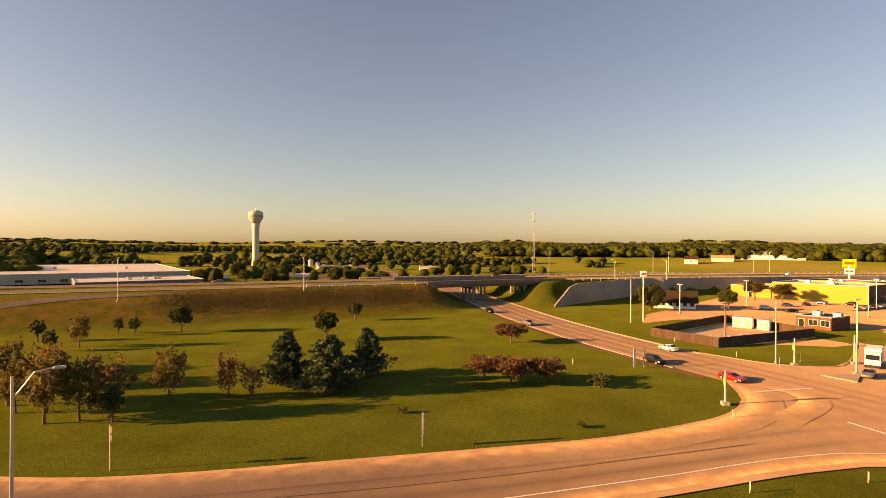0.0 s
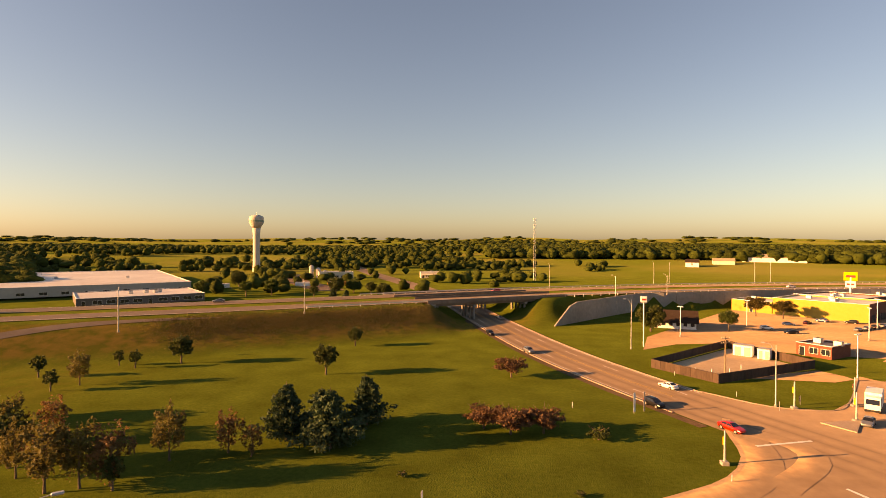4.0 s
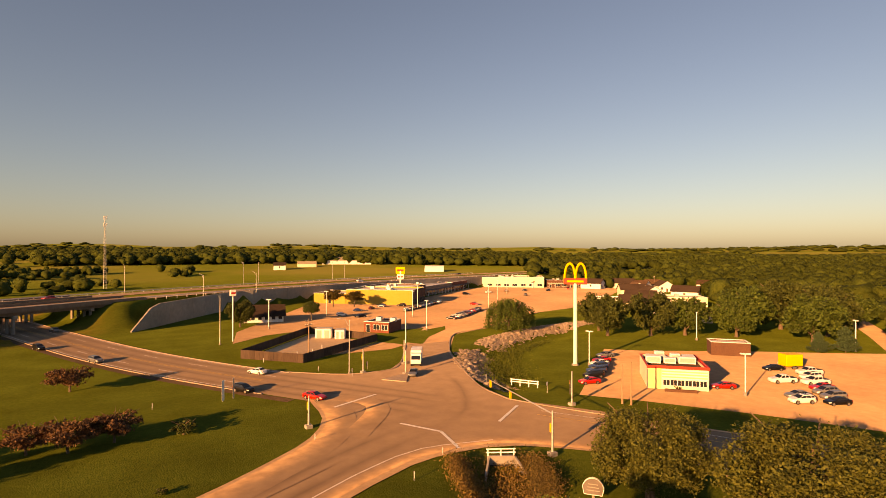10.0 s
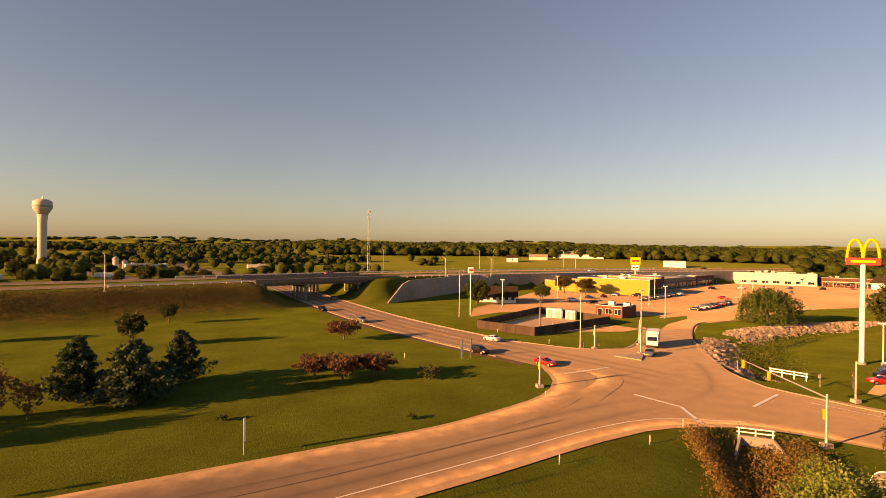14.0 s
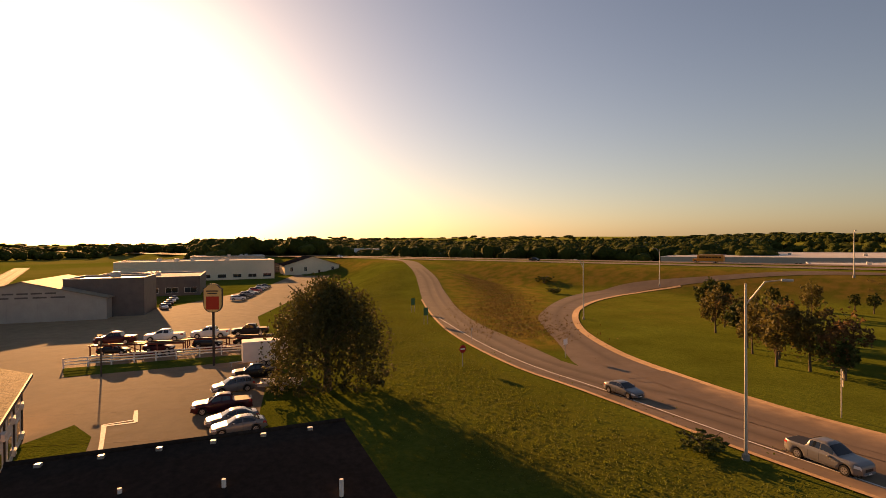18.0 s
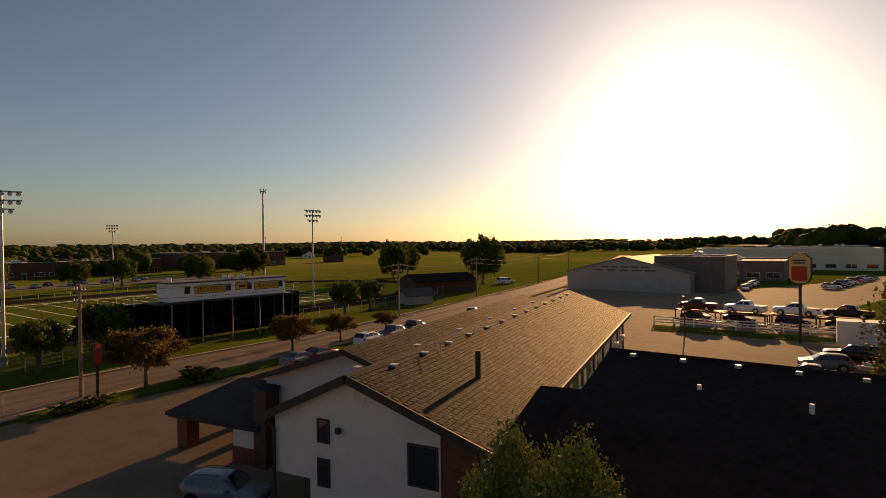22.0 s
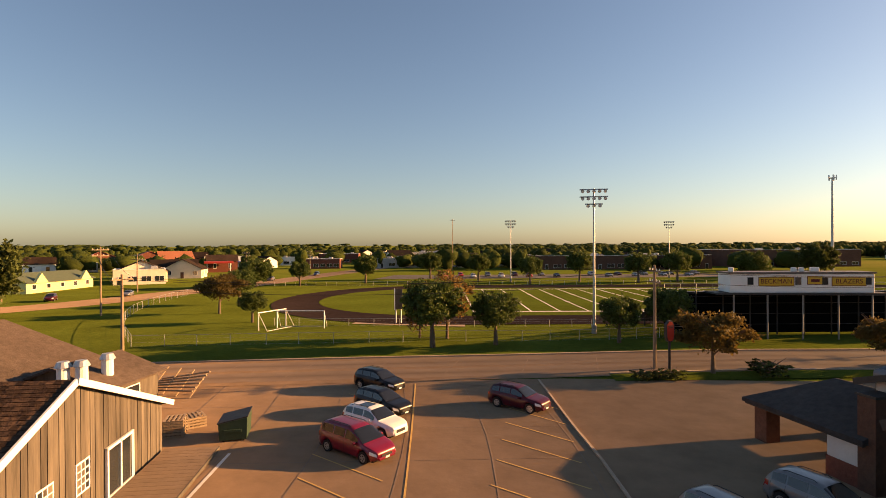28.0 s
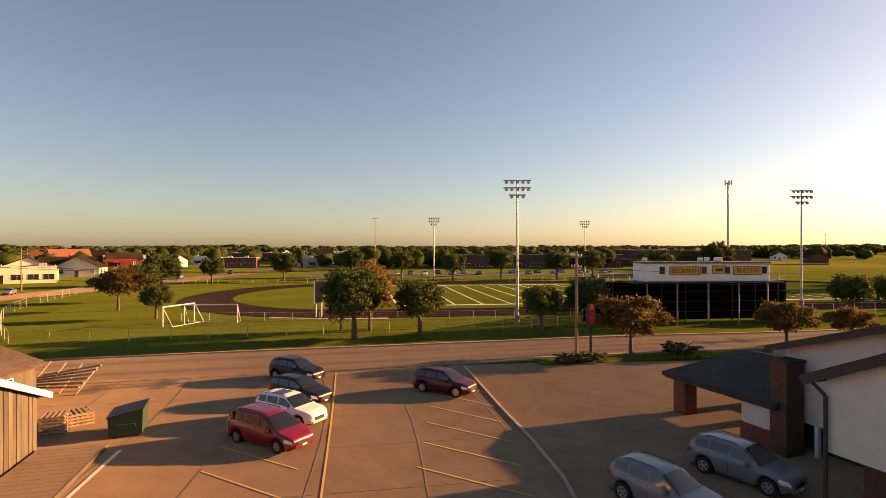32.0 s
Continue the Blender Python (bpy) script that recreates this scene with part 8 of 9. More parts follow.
rest.matrix_basis = pose(84.3, 58.2, 0.03, 0, 0, -49) @ Matrix.Diagonal((0.86, 0.72, 0.86, 1))
flat_block("pale_store", 208, 144, -46, 26, 14, 4.2, CREAM, "long pale low store among the trees", "store", 6, FLAT, 0.3, 3)
flat_block("pale_store", 186, 152, -46, 14, 12, 4.0, WHITE, "small white store with a flat roof", "store", 4, FLAT, 0.3, 1)
for x, y, a in ((284, 195, 10), (301, 197, 40), (262, 188, -30), (320, 175, 20), (255, 120, -20)):
    gable_house("white_house", x, y, a, 7, 8, 4.2, 2.4, WHITE, SHINGLE, "white wooden house among the trees", "house", 3, 0.4, 2, True, None, "houses in the woods")

# -- shopping centre
flat_block("yellow_store_annex", 94.2, 238.3, -46.5, 15.5, 18, 4.6, YELLOW, "low yellow annex beside the yellow store", "store", 1, FLAT, 0.4, 1, z=0.03)
store = flat_block("yellow_store", 105.1, 226.8, -46.5, 31, 24, 6.5, YELLOW, "bright yellow store with a flat roof", "store", 0, FLAT, 0.5, 4, z=0.03)
part("brown_front", cube(30.95, 31.12, 0.2, 23.8, 0, 6.7), BRICK_B, store)
for k in range(4):
    part("side_window", cube(31.12, 31.2, 2 + 5.4 * k, 6 + 5.4 * k, 0.3, 2.6), GLASS, store)
flat_block("strip_mall_unit", 137, 229, 33, 26, 24, 6.2, BRICK_B, "brown brick shop in the strip mall", "shop", 6, FLAT, 0.5, 3, METALD, 2, 0.03, group="strip mall shops")
flat_block("strip_mall_unit", 159, 243.4, 33, 40, 24, 5.0, METALD, "dark fronted shop in the strip mall", "shop", 9, FLAT, 0.4, 4, METALD, 3, 0.03, group="strip mall shops")
flat_block("strip_mall_unit", 193, 265.5, 33, 40, 24, 5.2, BRICK, "red fronted shop in the strip mall", "shop", 9, FLAT, 0.4, 4, METALD, 3, 0.03, group="strip mall shops")
flat_block("cream_store", 228, 285, -42, 44, 28, 6.6, CREAM, "long cream store at the lot end", "store", 8, FLAT, 0.5, 4, z=0.03)
flat_block("brick_shop", 262, 254, -40, 40, 20, 5.0, BRICK_B, "low brick shops with cream awning", "shop", 9, FLAT, 0.4, 3, CREAM, 3, 0.03)
gable_house("dark_roof_house", 51.4, 194.9, -105.7, 10, 13, 2.4, 3.0, WHITE, SHINGLE_D, "white low building with a dark steep roof", "building", 2, 0.8, 6, True, z=0.03)
flat_block("brick_kiosk", 73.0, 145.2, -54, 8.0, 9, 3.1, BRICK, "small red brick service building", "kiosk", 3, METALD, 0.3, 2, None, 1, 0.03)
patch("compound_pad", [(33.5, 125), (42.3, 113.6), (67.2, 128.7), (58.8, 150.5)], SAND, 0.04, "sandy pad inside the dark fence", "bare ground")
FBOARD = mat("dark_fence_boards", (0.045, 0.03, 0.024), (0.07, 0.048, 0.036), 3, 0.9, 0.3, vary=0.2, stretch=(1, 1, 0.2))
comp = thing("compound_fence", 32.6, 125, 0.03, 0, "dark brown board fence round the compound", "fence")
ring = [np.array(q) for q in ((32.6, 125.0), (42.2, 112.5), (68.5, 128.5), (59.0, 152.0))]
for a, b in zip(ring, ring[1:] + ring[:1]):
    n = int(np.linalg.norm(b - a) / 1.2)
    for k in range(n):
        p, q = a + (b - a) * k / n - ring[0], a + (b - a) * (k + 0.97) / n - ring[0]
        part("panel", slab((*p, 0.05), (*q, 0.05), (*q, 2.0), (*p, 2.0), 0.06), FBOARD, comp)
for x, y, w, h in ((56.4, 141.5, 4.2, 2.7), (60.4, 137.6, 2.6, 2.5)):
    cb = thing("equipment_cabin", x, y, 0.05, -35, "white metal equipment cabin inside the fence", "cabin", "equipment cabins")
    part("body", cube(0, w, 0, 2.4, 0.1, h, 0.05), WHITE, cb)
    part("roof", cube(-0.1, w + 0.1, -0.1, 2.5, h, h + 0.12, 0.03), METALW, cb)
    for k in range(2):
        part("door", cube(0.4 + w * 0.5 * k, w * 0.5 * k + w * 0.42, -0.04, 0.0, 0.2, h - 0.4), METALW, cb)
for x, y in ((44, 121), (48, 122), (52, 126), (41, 122)):
    vt = thing("vent_stub", x, y, 0.05, 0, "short white vent pipe on the pad", "pipe", "vent stubs")
    part("pipe", pole((0, 0, 0), (0, 0, 0.9), 0.09, seg=8), WHITE, vt)
    part("cap", pole((0, 0, 0.9), (0, 0, 1.05), 0.14, seg=8), STEEL, vt)
patch("path_corner", [(45, 118.5), (47.6, 118), (68.4, 127), (71, 122), (71.4, 119.5), (66, 116.5), (60, 117)], PAVE, 0.045, "pale path beside the fenced compound", "path")


def pole_sign(name, x, y, h, boxes, turn, label, r=0.25):
    t = thing(name, x, y, h1(x, y), turn, label, "pole sign")
    part("pole", pole((0, 0, -0.2), (0, 0, h), r, seg=10), WHITE, t)
    for z0, z1, w, m in boxes:
        p = part("panel", cube(-w / 2, w / 2, -0.3, 0.3, z0, z1, 0.08), m, t)
        part("text_bar", cube(-w * 0.36, w * 0.36, -0.33, -0.3, z0 + (z1 - z0) * 0.35, z0 + (z1 - z0) * 0.65), REDTRIM, p)
    return t


pole_sign("yellow_pole_sign", 153, 260, 13, ((11.5, 15.2, 5.0, SIGN_Yel), (8.4, 11.2, 3.8, WHITE)), -32, "tall yellow and white store sign", 0.4)
pole_sign("roadside_sign", 87.6, 16.9, 7.5, ((6.8, 9.2, 1.5, SIGN_Yel),), -55, "yellow roadside sign on a white pole", 0.18)
pole_sign("round_sign", 37, 150, 12, ((12.0, 13.6, 1.6, WHITE),), 0, "small dark and white sign on a tall pole", 0.15)

# -- creek, riprap, culvert
STONE = mat("riprap_stone", (0.25, 0.195, 0.15), (0.34, 0.27, 0.21), 2.0, 0.9, 0.4, big=0.15, vary=0.25)


def rock(r, rs):
    bm = bmesh.new()
    bmesh.ops.create_icosphere(bm, subdivisions=1, radius=r)
    for v in bm.verts:
        v.co *= rs.uniform(0.7, 1.15)
        v.co.z *= 0.7
    return bm


rs = random.Random(31)
rock_meshes = []
rip = thing("riprap", 75, 90, 0, 0, "bank of loose pale limestone blocks along the creek", "riprap")
for k in range(6):
    bm = rock(0.62, rs)
    me = bpy.data.meshes.new("stone")
    bm.to_mesh(me)
    bm.free()
    me.materials.append(STONE)
    rock_meshes.append(me)
left = along([(66.5, 77.5), (69.5, 86), (76.5, 97.5), (82, 103)], 1.0)[0]
right = along([(90, 108), (100, 114), (118, 119.5), (136, 122), (147, 122)], 1.0)[0]
for path, w, nn in ((left, 3.0, 40), (right, 3.2, 50)):
    for k in range(nn):
        q = path[rs.randrange(len(path))] + np.array((rs.uniform(-w, w), rs.uniform(-w, w)))
        o = new("stone", rs.choice(rock_meshes))
        o.parent = rip
        o.location = (q[0] - 75, q[1] - 90, h1(*q) + 0.1)
        o.rotation_euler = (rs.uniform(-0.5, 0.5), rs.uniform(-0.5, 0.5), rs.uniform(0, 6.28))
        o.scale = (rs.uniform(0.7, 1.4),) * 3
v, f = [], []
for path, w, nn in ((left, 3.4, 900), (right, 3.6, 1500)):
    for k in range(nn):
        q = path[rs.randrange(len(path))] + np.array((rs.uniform(-w, w), rs.uniform(-w, w)))
        c, r = (q[0], q[1], h1(*q)), rs.uniform(0.22, 0.45)
        b = len(v)
        v += [(c[0] + r * dx * rs.uniform(0.7, 1.2), c[1] + r * dy * rs.uniform(0.7, 1.2), c[2] + r * dz) for dx, dy, dz in ((-1, -1, -0.4), (1, -1, -0.4), (1, 1, -0.4), (-1, 1, -0.4), (-0.6, -0.5, 0.6), (0.6, -0.6, 0.7), (0.5, 0.6, 0.55), (-0.6, 0.5, 0.65))]
        f += [(b, b + 1, b + 5, b + 4), (b + 1, b + 2, b + 6, b + 5), (b + 2, b + 3, b + 7, b + 6), (b + 3, b, b + 4, b + 7), (b + 4, b + 5, b + 6, b + 7)]
tagged(part("small_stones", (v, f), STONE), "heap of small pale stones along the creek", "stones", "", "stuff")
WEED = mat("dry_weeds", (0.11, 0.07, 0.02), (0.17, 0.115, 0.035), 3, 0.9, vary=0.3, leafy=0.1, big=0.15)
WEED_G = mat("green_weeds", (0.052, 0.076, 0.010), (0.088, 0.105, 0.016), 3, 0.9, vary=0.25, leafy=0.3, big=0.15)
WEED_B = mat("brown_bank_grass", (0.075, 0.058, 0.016), (0.125, 0.088, 0.028), 0.8, 0.9, vary=0.25, leafy=0.1, big=0.2)
wr = np.random.default_rng(8)


def weeds(name, path, w, n, tall, material, label, size=0.3):
    p = along(path, 0.5)[0]
    c = p[wr.integers(0, len(p), n)] + wr.normal(size=(n, 2)) * w
    z = height(c[:, 0], c[:, 1]) + wr.uniform(0.05, tall, n)
    ob = new(name, leaf_mesh(name, np.column_stack([c, z]), size, wr, material))
    return tagged(ob, label, "weeds", "", "stuff")


weeds("ditch_weeds", [(42, 48), (33, 37), (28, 30)], 1.6, 9000, 0.9, WEED, "tall dry weeds along the ditch", 0.11)
weeds("bank_reeds", [(37.2, 50.6), (35, 46), (33.4, 41.5), (31.5, 37)], 0.8, 12000, 1.0, WEED, "dry brown reeds beside the culvert", 0.1)
weeds("bank_reeds", [(44.0, 46.4), (42.2, 42.5), (39.5, 39)], 0.8, 9000, 0.9, WEED_B, "mixed brown weeds beside the culvert", 0.1)
weeds("creek_weeds", [(70, 77), (78, 90), (90, 100), (106, 107)], 2.2, 8000, 1.2, WEED_G, "green weeds growing in the creek bed", 0.17)
weeds("triangle_grass", [(-78, 35.5), (-105, 41), (-145, 54), (-185, 62)], 4.5, 9000, 0.25, WEED, "brown rough grass between the roads", 0.16)
weeds("verge_grass", [(-14, 24), (-40, 18), (-70, 14), (-100, 15), (-150, 22), (-200, 33)], 4.4, 42000, 0.12, WEED_G, "clumpy uneven green grass on the verge slope", 0.085)
weeds("bank_grass", [tuple(p - n * 27) for p, n in zip(HWY_P, HWY_N) if -112 < p[0] < -32], 4.5, 26000, 0.25, WEED_B, "rough brown grass on the highway bank", 0.15)
cul = thing("culvert", 41.8, 48.4, 0, -32, "concrete culvert mouth with a white handrail", "culvert")
part("headwall", cube(-1.6, 1.6, -0.2, 0.2, -0.55, 0.45, 0.04), WALLC, cul)
# solid dark block painted as the shade inside the culvert mouth
part("opening_shade", cube(-1.25, 1.25, -0.26, -0.19, -1.9, -0.55), DARK, cul)
for s in (-1, 1):
    part("wingwall", slab((s * 1.5, -0.1, -1.9), (s * 1.5, -0.1, 0.35), (s * 2.3, -3.2, -0.4), (s * 2.3, -3.2, -1.9), 0.22), WALLC, cul)
for s in (-1.5, 0, 1.5):
    part("rail_post", cube(s - 0.06, s + 0.06, -0.06, 0.06, 0.4, 1.25), WHITE, cul)
for z in (0.8, 1.2):
    part("handrail", cube(-1.7, 1.7, -0.05, 0.05, z - 0.06, z + 0.06), WHITE, cul)
rl = thing("creek_rail", 67.6, 71.6, 0, -60, "white board railing above the creek", "railing")
for s in (-2.4, -0.8, 0.8, 2.4):
    part("post", cube(s - 0.07, s + 0.07, -0.07, 0.07, -0.1, 1.1), WHITE, rl)
for z in (0.6, 1.0):
    part("board", cube(-2.6, 2.6, -0.04, 0.04, z - 0.08, z + 0.08), WHITE, rl)
ent = thing("monument_sign", 42.7, 35.9, 0, -55, "rounded dark entrance sign with a white outline", "sign")
ARCH = [(-0.85, 0.35), (0.85, 0.35)] + [(1.0 * math.cos(a) * (0.96 if math.sin(a) > 0.3 else 1), 1.0 + 0.95 * math.sin(a)) for a in (math.pi * k / 16 for k in range(17))]
part("panel", loft([[(x, y, z) for x, z in ARCH] for y in (-0.08, 0.08)]), METALD, ent)
bm = bmesh.new()
for (xa, za), (xb, zb) in zip(ARCH, ARCH[1:] + ARCH[:1]):
    for y in (-0.1, 0.1):
        rod(bm, (xa, y, za), (xb, y, zb), 0.028, seg=5)
part("outline", bm, WHITE, ent)
for y in (-0.095, 0.095):
    for k in range(3):
        part("text_bar", cube(-0.62 + 0.08 * k, 0.62 - 0.08 * k, y - 0.012, y + 0.012, 0.72 + 0.3 * k, 0.8 + 0.3 * k), WALLC, ent)
part("post", cube(-0.12, 0.12, -0.06, 0.06, 0, 0.4), WOODPOLE, ent)

# -- landmarks and works to the north
wt = thing("water_tower", -224, 464, h1(-224, 464), 0, "tall white water tower on a slender stem", "water tower")
TOWERW = mat("tower_paint", (0.46, 0.42, 0.36), (0.52, 0.48, 0.41), 0.5, 0.6, 0.05, big=0.06)
prof = [(3.9, -0.5), (3.5, 2), (3.1, 8), (3.1, 34), (3.6, 39.5), (5.0, 42), (6.2, 43.8), (6.5, 44.6), (6.5, 48.7), (6.0, 49.7), (3.4, 51), (0.2, 51.6)]
stem = loft([[(r * math.cos(6.283 * k / 24), r * math.sin(6.283 * k / 24), z) for k in range(24)] for r, z in prof[:5]])
part("stem", stem, TOWERW, wt, smooth=True)
tank = part("tank", loft([[(r * math.cos(6.283 * k / 24), r * math.sin(6.283 * k / 24), z) for k in range(24)] for r, z in prof[4:]]), TOWERW, wt, smooth=True)
part("band", loft([[(6.55 * math.cos(6.283 * k / 24), 6.55 * math.sin(6.283 * k / 24), z) for k in range(24)] for z in (45.0, 46.6)]), mat("band_green", (0.2, 0.26, 0.2), rough=0.6), tank)
part("railing", pole((0, 0, 51.5), (0, 0, 53.0), 0.5, seg=8), STEEL, wt)


def lattice_mast(x, y, h, w, label):
    t = thing("radio_mast", x, y, h1(x, y), 0, label, "radio mast")
    legs = [(w * math.cos(a), w * math.sin(a)) for a in (0, 2.094, 4.189)]
    for lx, ly in legs:
        part("leg", pole((lx, ly, 0), (lx * 0.5, ly * 0.5, h), 0.12, 0.08, 5), STEEL, t)
    bm = bmesh.new()
    n = int(h / 3)
    for k in range(n):
        z0, z1 = h * k / n, h * (k + 1) / n
        s0, s1 = 1 - 0.5 * k / n, 1 - 0.5 * (k + 1) / n
        for i in range(3):
            a, b = legs[i], legs[(i + 1) % 3]
            rod(bm, (a[0] * s0, a[1] * s0, z0), (b[0] * s1, b[1] * s1, z1), 0.05, seg=4)
    part("lattice", bm, STEEL, t)
    for z in (h - 0.5, h - 5):
        for i in range(3):
            part("antenna", cube(legs[i][0] * 1.2 - 0.2, legs[i][0] * 1.2 + 0.2, legs[i][1] * 1.2 - 0.2, legs[i][1] * 1.2 + 0.2, z - 1.6, z + 0.6), WHITE, t)
    return t


lattice_mast(20.9, 403, 46, 0.9, "grey lattice radio mast on the far field")
mast = thing("phone_mast", -109.8, -191.9, 0, 0, "tall slender grey phone mast with antennas", "phone mast")
part("shaft", pole((0, 0, -0.3), (0, 0, 32.5), 0.5, 0.28, 10), STEEL, mast)
for a in range(5):
    part("antenna", cube(1.1 * math.cos(a * 1.257) - 0.12, 1.1 * math.cos(a * 1.257) + 0.12, 1.1 * math.sin(a * 1.257) - 0.12, 1.1 * math.sin(a * 1.257) + 0.12, 31.6, 33.4), WHITE, mast)
part("ring", pole((0, 0, 32.3), (0, 0, 32.5), 1.1, seg=12), STEEL, mast)
for x, y, h in ((-190, -330, 17), (-230, -300, 17), (20, -230, 22), (-300, -250, 17)):
    utility_pole(x, y, h, 20, 1, "tall slender pole on the far field")
PALEROOF = mat("pale_membrane_roof", (0.56, 0.53, 0.48), (0.66, 0.63, 0.57), 0.3, 0.9, 0.02, big=0.15, coarse=0.6)
flat_block("warehouse", -264, 198, 41, 122, 150, 5.0, METALW, "very long tan-walled warehouse with a pale roof", "warehouse", 14, PALEROOF, 0.2, 6, None, 3, 1.0)
flat_block("low_warehouse", -170, 196, 43, 48, 34, 3.4, METALD, "low pale-roofed works building beside the highway", "works", 10, PALEROOF, 0.2, 4, None, 2, 1.5)
flat_block("far_shop", -66, 415, 12, 16, 12, 4.5, CREAM, "small pale shop beyond the highway", "shop", 4, FLAT, 0.3, 1, CREAM)
flat_block("far_shop", -141, 396, 25, 26, 14, 5, CREAM, "pale works building below the water tower", "works", 5, FLAT, 0.3, 2)
for k in range(3):
    si = thing("silo", -150 + 5 * k, 404 + k, h1(-150, 404), 0, "grey cylindrical silo beside the works", "silo", "silos")
    part("drum", pole((0, 0, 0), (0, 0, 9 - 2 * k), 1.9, seg=16), METALW, si)
    part("cone", pole((0, 0, 9 - 2 * k), (0, 0, 10.2 - 2 * k), 1.9, 0.4, 16), STEEL, si)
gable_house("long_barn", 306, 590, 70, 16, 58, 5, 3.6, WHITE, ROOFM, "long white barn with a pale roof", "barn", 2, 0.5, 0, False)
gable_house("farm_house", 190, 560, 70, 9, 12, 5, 3, WHITE, SHINGLE_D, "white farm building on the far field", "barn", 2, 0.5, 1, True)
gable_house("far_barn", 232, 580, 75, 9, 20, 4, 2.5, CREAM, ROOFM, "low pale farm shed", "barn", 2, 0.5, 0, False)
hoop = thing("hoop_shed", 330, 470, h1(330, 470), 55, "white arched hoop shed", "shed")
part("shell", loft([[(11 * math.cos(math.pi * k / 12), y, 6.2 * math.sin(math.pi * k / 12)) for k in range(13)] for y in (0, 20)]), WHITE, hoop)
part("door", cube(-3, 3, -0.1, 0, 0, 4), METALW, hoop)
for k, (x, y, a) in enumerate(((-112, 330, 20), (-130, 322, 15), (-175, 300, 30))):
    trailer(x, y, a, CARPAINT["orange"] if k == 0 else WHITE, "long trailer parked on the far yard", 12)
ribbon("yard_far", [(-100, 300), (-128, 340), (-160, 390), (-175, 440)], 9, PAVE, 0.06, label="dusty yard and drive beyond the highway", category="yard")
patch_trees = [("broad_b", -92, 285, 0.8), ("broad", -84, 292, 0.75), ("oval", -70, 276, 1.1), ("oval", -96, 262, 0.9), ("pine", -86, 262, 0.6), ("pine", -78, 258, 0.55), ("broad_b", -60, 262, 0.7), ("mid", -132, 262, 1.2), ("mid", -150, 252, 1.3), ("mid", -122, 270, 1.3), ("broad_b", -165, 318, 0.9)]
for kind, x, y, s in patch_trees:
    plant(kind, x, y, s, group="trees beyond the highway")

# -- town beyond the sports ground
flat_block("school", -18, -238, 187, 75, 34, 6.0, BRICK_B, "long low brown brick school building", "school", 16, FLAT, 0.4, 6, None, 3)
flat_block("school_hall", -110, -262, 190, 60, 40, 8.0, BRICK_B, "brown brick school hall with flat roof", "school", 10, FLAT, 0.4, 4)
flat_block("red_front_store", 75, -322, 184, 60, 30, 7.0, METALW, "pale store with a red band", "store", 10, WHITE, 0.4, 5, BRICK)
GREENR = mat("green_roof", (0.07, 0.095, 0.06), (0.10, 0.125, 0.08), 2, 0.7)
TERRA = mat("terracotta_roof", (0.34, 0.12, 0.06), (0.42, 0.16, 0.08), 2, 0.8, big=0.1)
BLUE = mat("sign_blue", (0.03, 0.06, 0.30), rough=0.5)
shop = gable_house("green_roof_shop", 116.0, -111.2, 185.5, 9.5, 23, 2.5, 2.0, YELP, GREENR, "cream shop with a green gable roof", "shop", 2, 0.5, 5, True)
for y0 in (2.0, 17.5):
    part("front_gable", loft([[(9.4, y0, 2.3), (9.4, y0 + 4, 2.3), (9.4, y0 + 2, 4.6)], [(10.1, y0, 2.3), (10.1, y0 + 4, 2.3), (10.1, y0 + 2, 4.6)]]), YELP, shop)
flat_block("tan_shop", 106.5, -139.5, 214.8, 13, 12, 4.2, CREAM, "tan shop with arched openings on the town road", "shop", 4, FLAT, 0.4, 1)
gable_house("tan_shop_hall", 112, -147, 214.8, 14, 12, 3.4, 3.0, CREAM, SHINGLE_D, "tan shop with a dark pitched roof", "shop", 3, 0.6, 1, True)
gable_house("corner_house", 112, -170, 200, 12, 11, 3.2, 3.2, CREAM, SHINGLE_D, "cream house with a dark steep roof", "house", 3, 0.6, 2, True)
gable_house("corner_house", 122, -180, 120, 12, 14, 3.2, 3.0, METALW, SHINGLE_D, "grey house with a dark pitched roof", "house", 3, 0.6, 2, True)
flat_block("grey_store", 192, -200, 222, 26, 16, 4.0, METALW, "long grey metal store with a pale roof", "store", 6, PALEROOF, 0.3, 2)
for x, y, t in ((214, -258, 220), (196, -272, 220), (176, -262, 130)):
    gable_house("terracotta_block", x, y, t, 17, 15, 5.0, 3.6, BRICK, TERRA, "brick apartment house with an orange roof", "apartment block", 4, 0.6, 2, True, None, "orange roofed apartments")
can = thing("station_canopy", 118, -206, h1(118, -206), 208, "red station canopy on white posts", "canopy")
part("roof", cube(0, 11, 0, 7, 3.9, 4.7, 0.05), REDTRIM, can)
for x in (1.2, 9.8):
    for y in (1.5, 5.5):
        part("post", pole((x, y, 0), (x, y, 3.9), 0.16, seg=8), WHITE, can)
flat_block("blue_front_shop", 150, -262, 208, 24, 16, 5.5, WHITE, "white shop with a blue sign band", "shop", 6, FLAT, 0.4, 2, BLUE)
flat_block("white_roof_shop", 118, -345, 190, 26, 16, 6, BRICK, "brick shop with a white roof sign", "shop", 5, WHITE, 0.4, 2)
flat_block("red_front_store", 75, -322, 184, 60, 30, 6.0, METALW, "pale store with a red band", "store", 10, WHITE, 0.4, 5, BRICK)
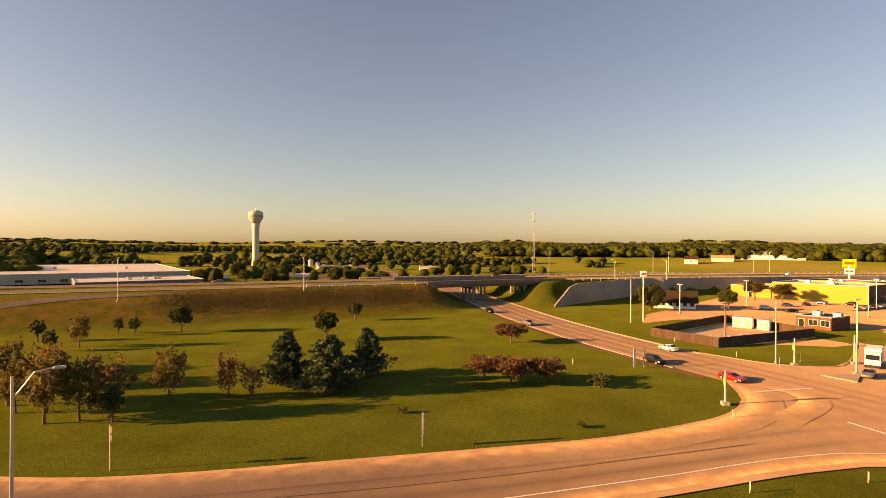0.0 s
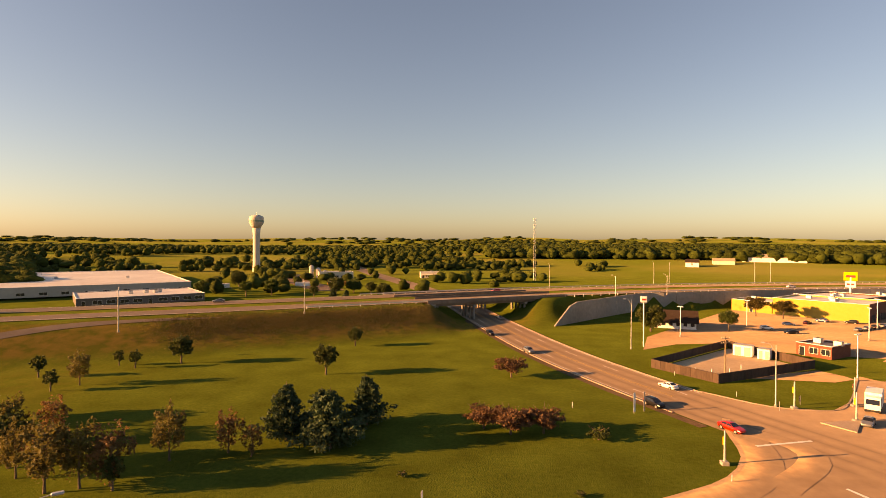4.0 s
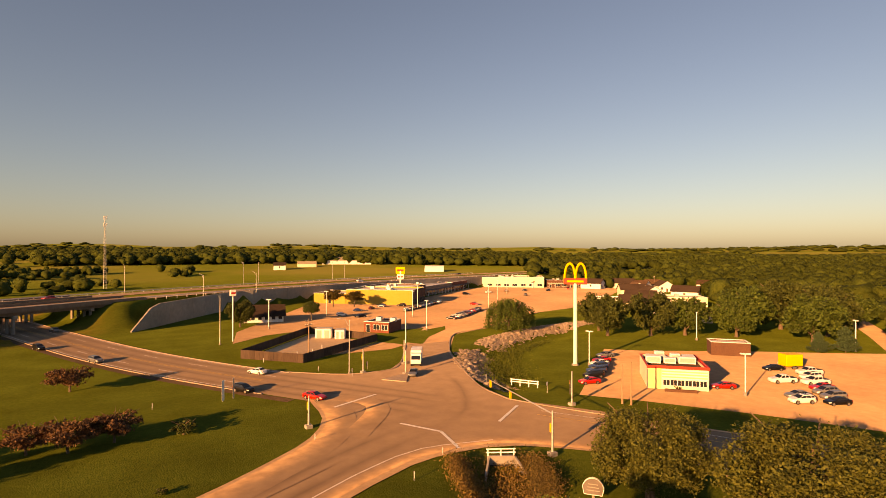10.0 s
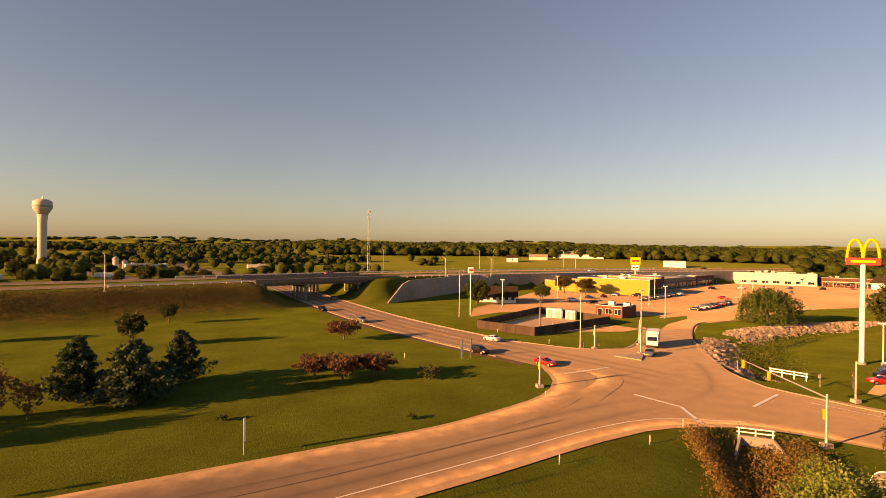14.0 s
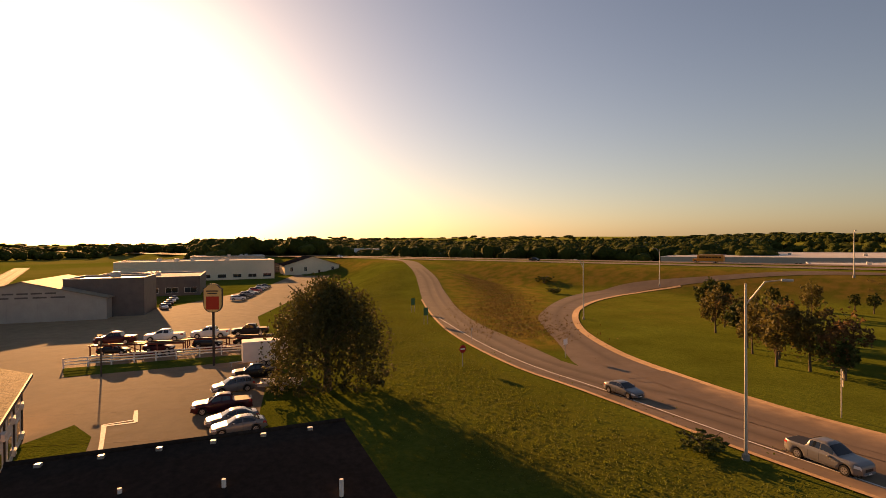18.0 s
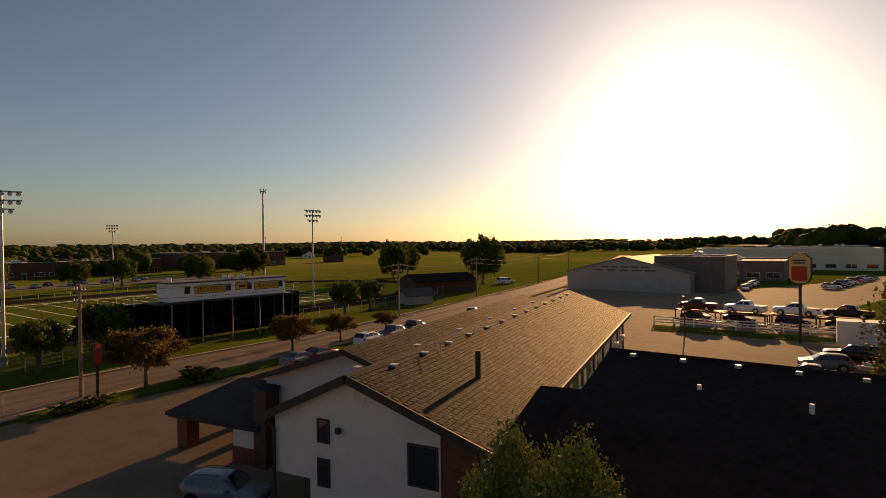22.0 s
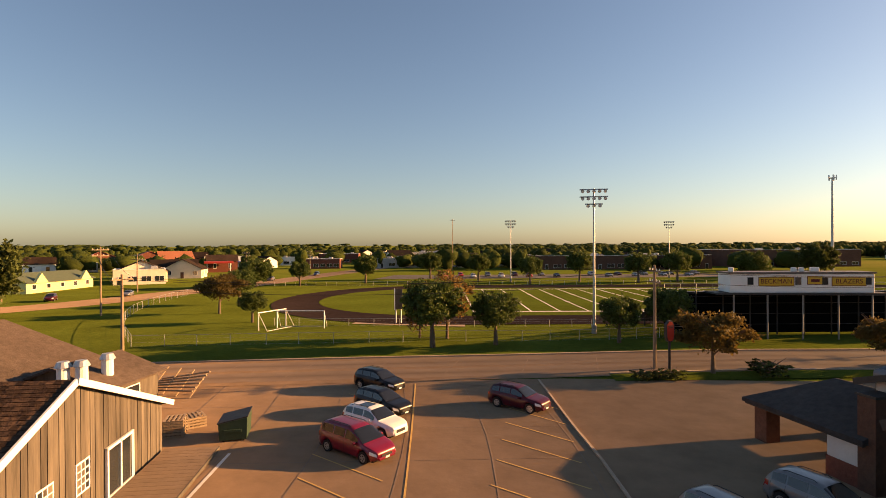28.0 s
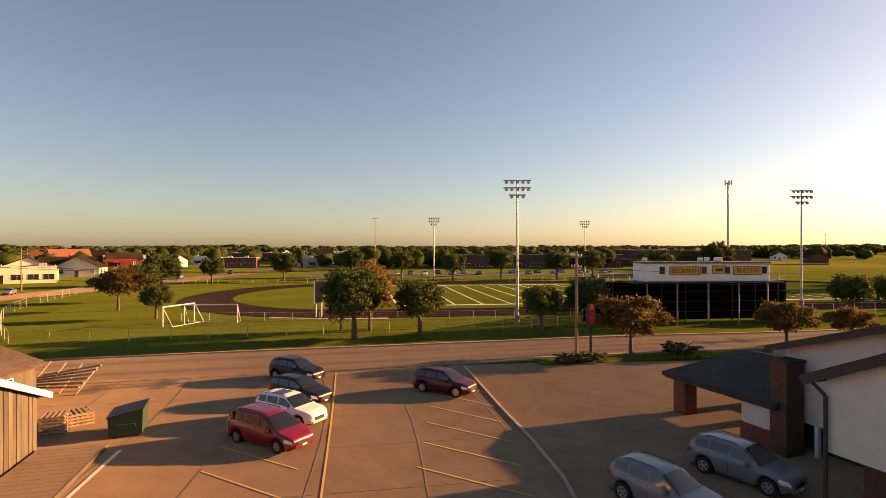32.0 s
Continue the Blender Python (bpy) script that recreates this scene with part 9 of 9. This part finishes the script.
for x, y, w, d, m, l in ((60, -262, 24, 14, METALW, "low grey shop beyond the track"), (92, -250, 16, 12, BRICK, "low red brick shop beyond the track"), (25, -275, 30, 14, CREAM, "low cream hall beyond the school lot"), (128, -298, 22, 14, WHITE, "white low shop at the town edge")):
    flat_block("town_shop", x, y, 190, w, d, 4.6, m, l, "shop", 5, FLAT, 0.4, 2, group="town shops")
patch("school_lot", [(40, -168), (-90, -186), (-94, -206), (38, -192)], ASPHALT, 0.06, "dark school parking lot", "parking lot")
hr = random.Random(55)
WALLS = [WHITE, CREAM, METALW, BRICK_B, STUCCO]
for k in range(34):
    a, r = radians(hr.uniform(140, 212)), hr.uniform(300, 560)
    x, y = -math.sin(a) * r, math.cos(a) * r
    gable_house("town_house", x, y, hr.uniform(0, 360), hr.uniform(8, 12), hr.uniform(10, 16), hr.uniform(3, 5.5), hr.uniform(2, 3.2), hr.choice(WALLS), hr.choice([SHINGLE_D, SHINGLE, SHINGLE_D]), "house with a gabled roof among town trees", "house", 3, 0.5, 1, group="town houses")
for x, y, t, w in ((178, 118, -50, WHITE), (192, 128, 40, CREAM), (172, 104, -50, METALW), (215, 143, 30, WHITE), (240, 165, -40, WHITE), (255, 175, 50, CREAM), (262, 150, 20, WHITE), (290, 190, -40, WHITE), (300, 215, 30, CREAM), (280, 225, 20, WHITE), (255, 260, 0, WHITE), (320, 160, 60, WHITE)):
    gable_house("east_house", x, y, t, 9, 13, 3.6, 2.8, w, SHINGLE_D, "pale house with a dark gabled roof", "house", 3, 0.5, 1, group="eastern houses")

# houses and shops spread through the town beyond the sports ground
rt = random.Random(5)
for k in range(11):
    a, r = radians(158 + 6.4 * k + rt.uniform(-2, 2)), rt.uniform(255, 400)
    x, y = -math.sin(a) * r, math.cos(a) * r
    if k % 3:
        gable_house("town_house", x, y, rt.uniform(0, 180), rt.uniform(9, 13), rt.uniform(10, 16), rt.uniform(3.4, 5), rt.uniform(2, 3), (CREAM, WHITE, BRICK)[k % 3], (SHINGLE, SHINGLE_D)[k % 2], ("", "white town house with gabled roof", "brick town house with a dark roof")[k % 3], "house", 3, 0.4, 2, True, None, "town houses")
    else:
        flat_block("town_shop", x, y, math.degrees(a) + 180, rt.uniform(18, 30), 12, rt.uniform(4, 5.5), CREAM, "low cream shop with a flat roof", "shop", 5, FLAT, 0.3, 2, group="town shops")
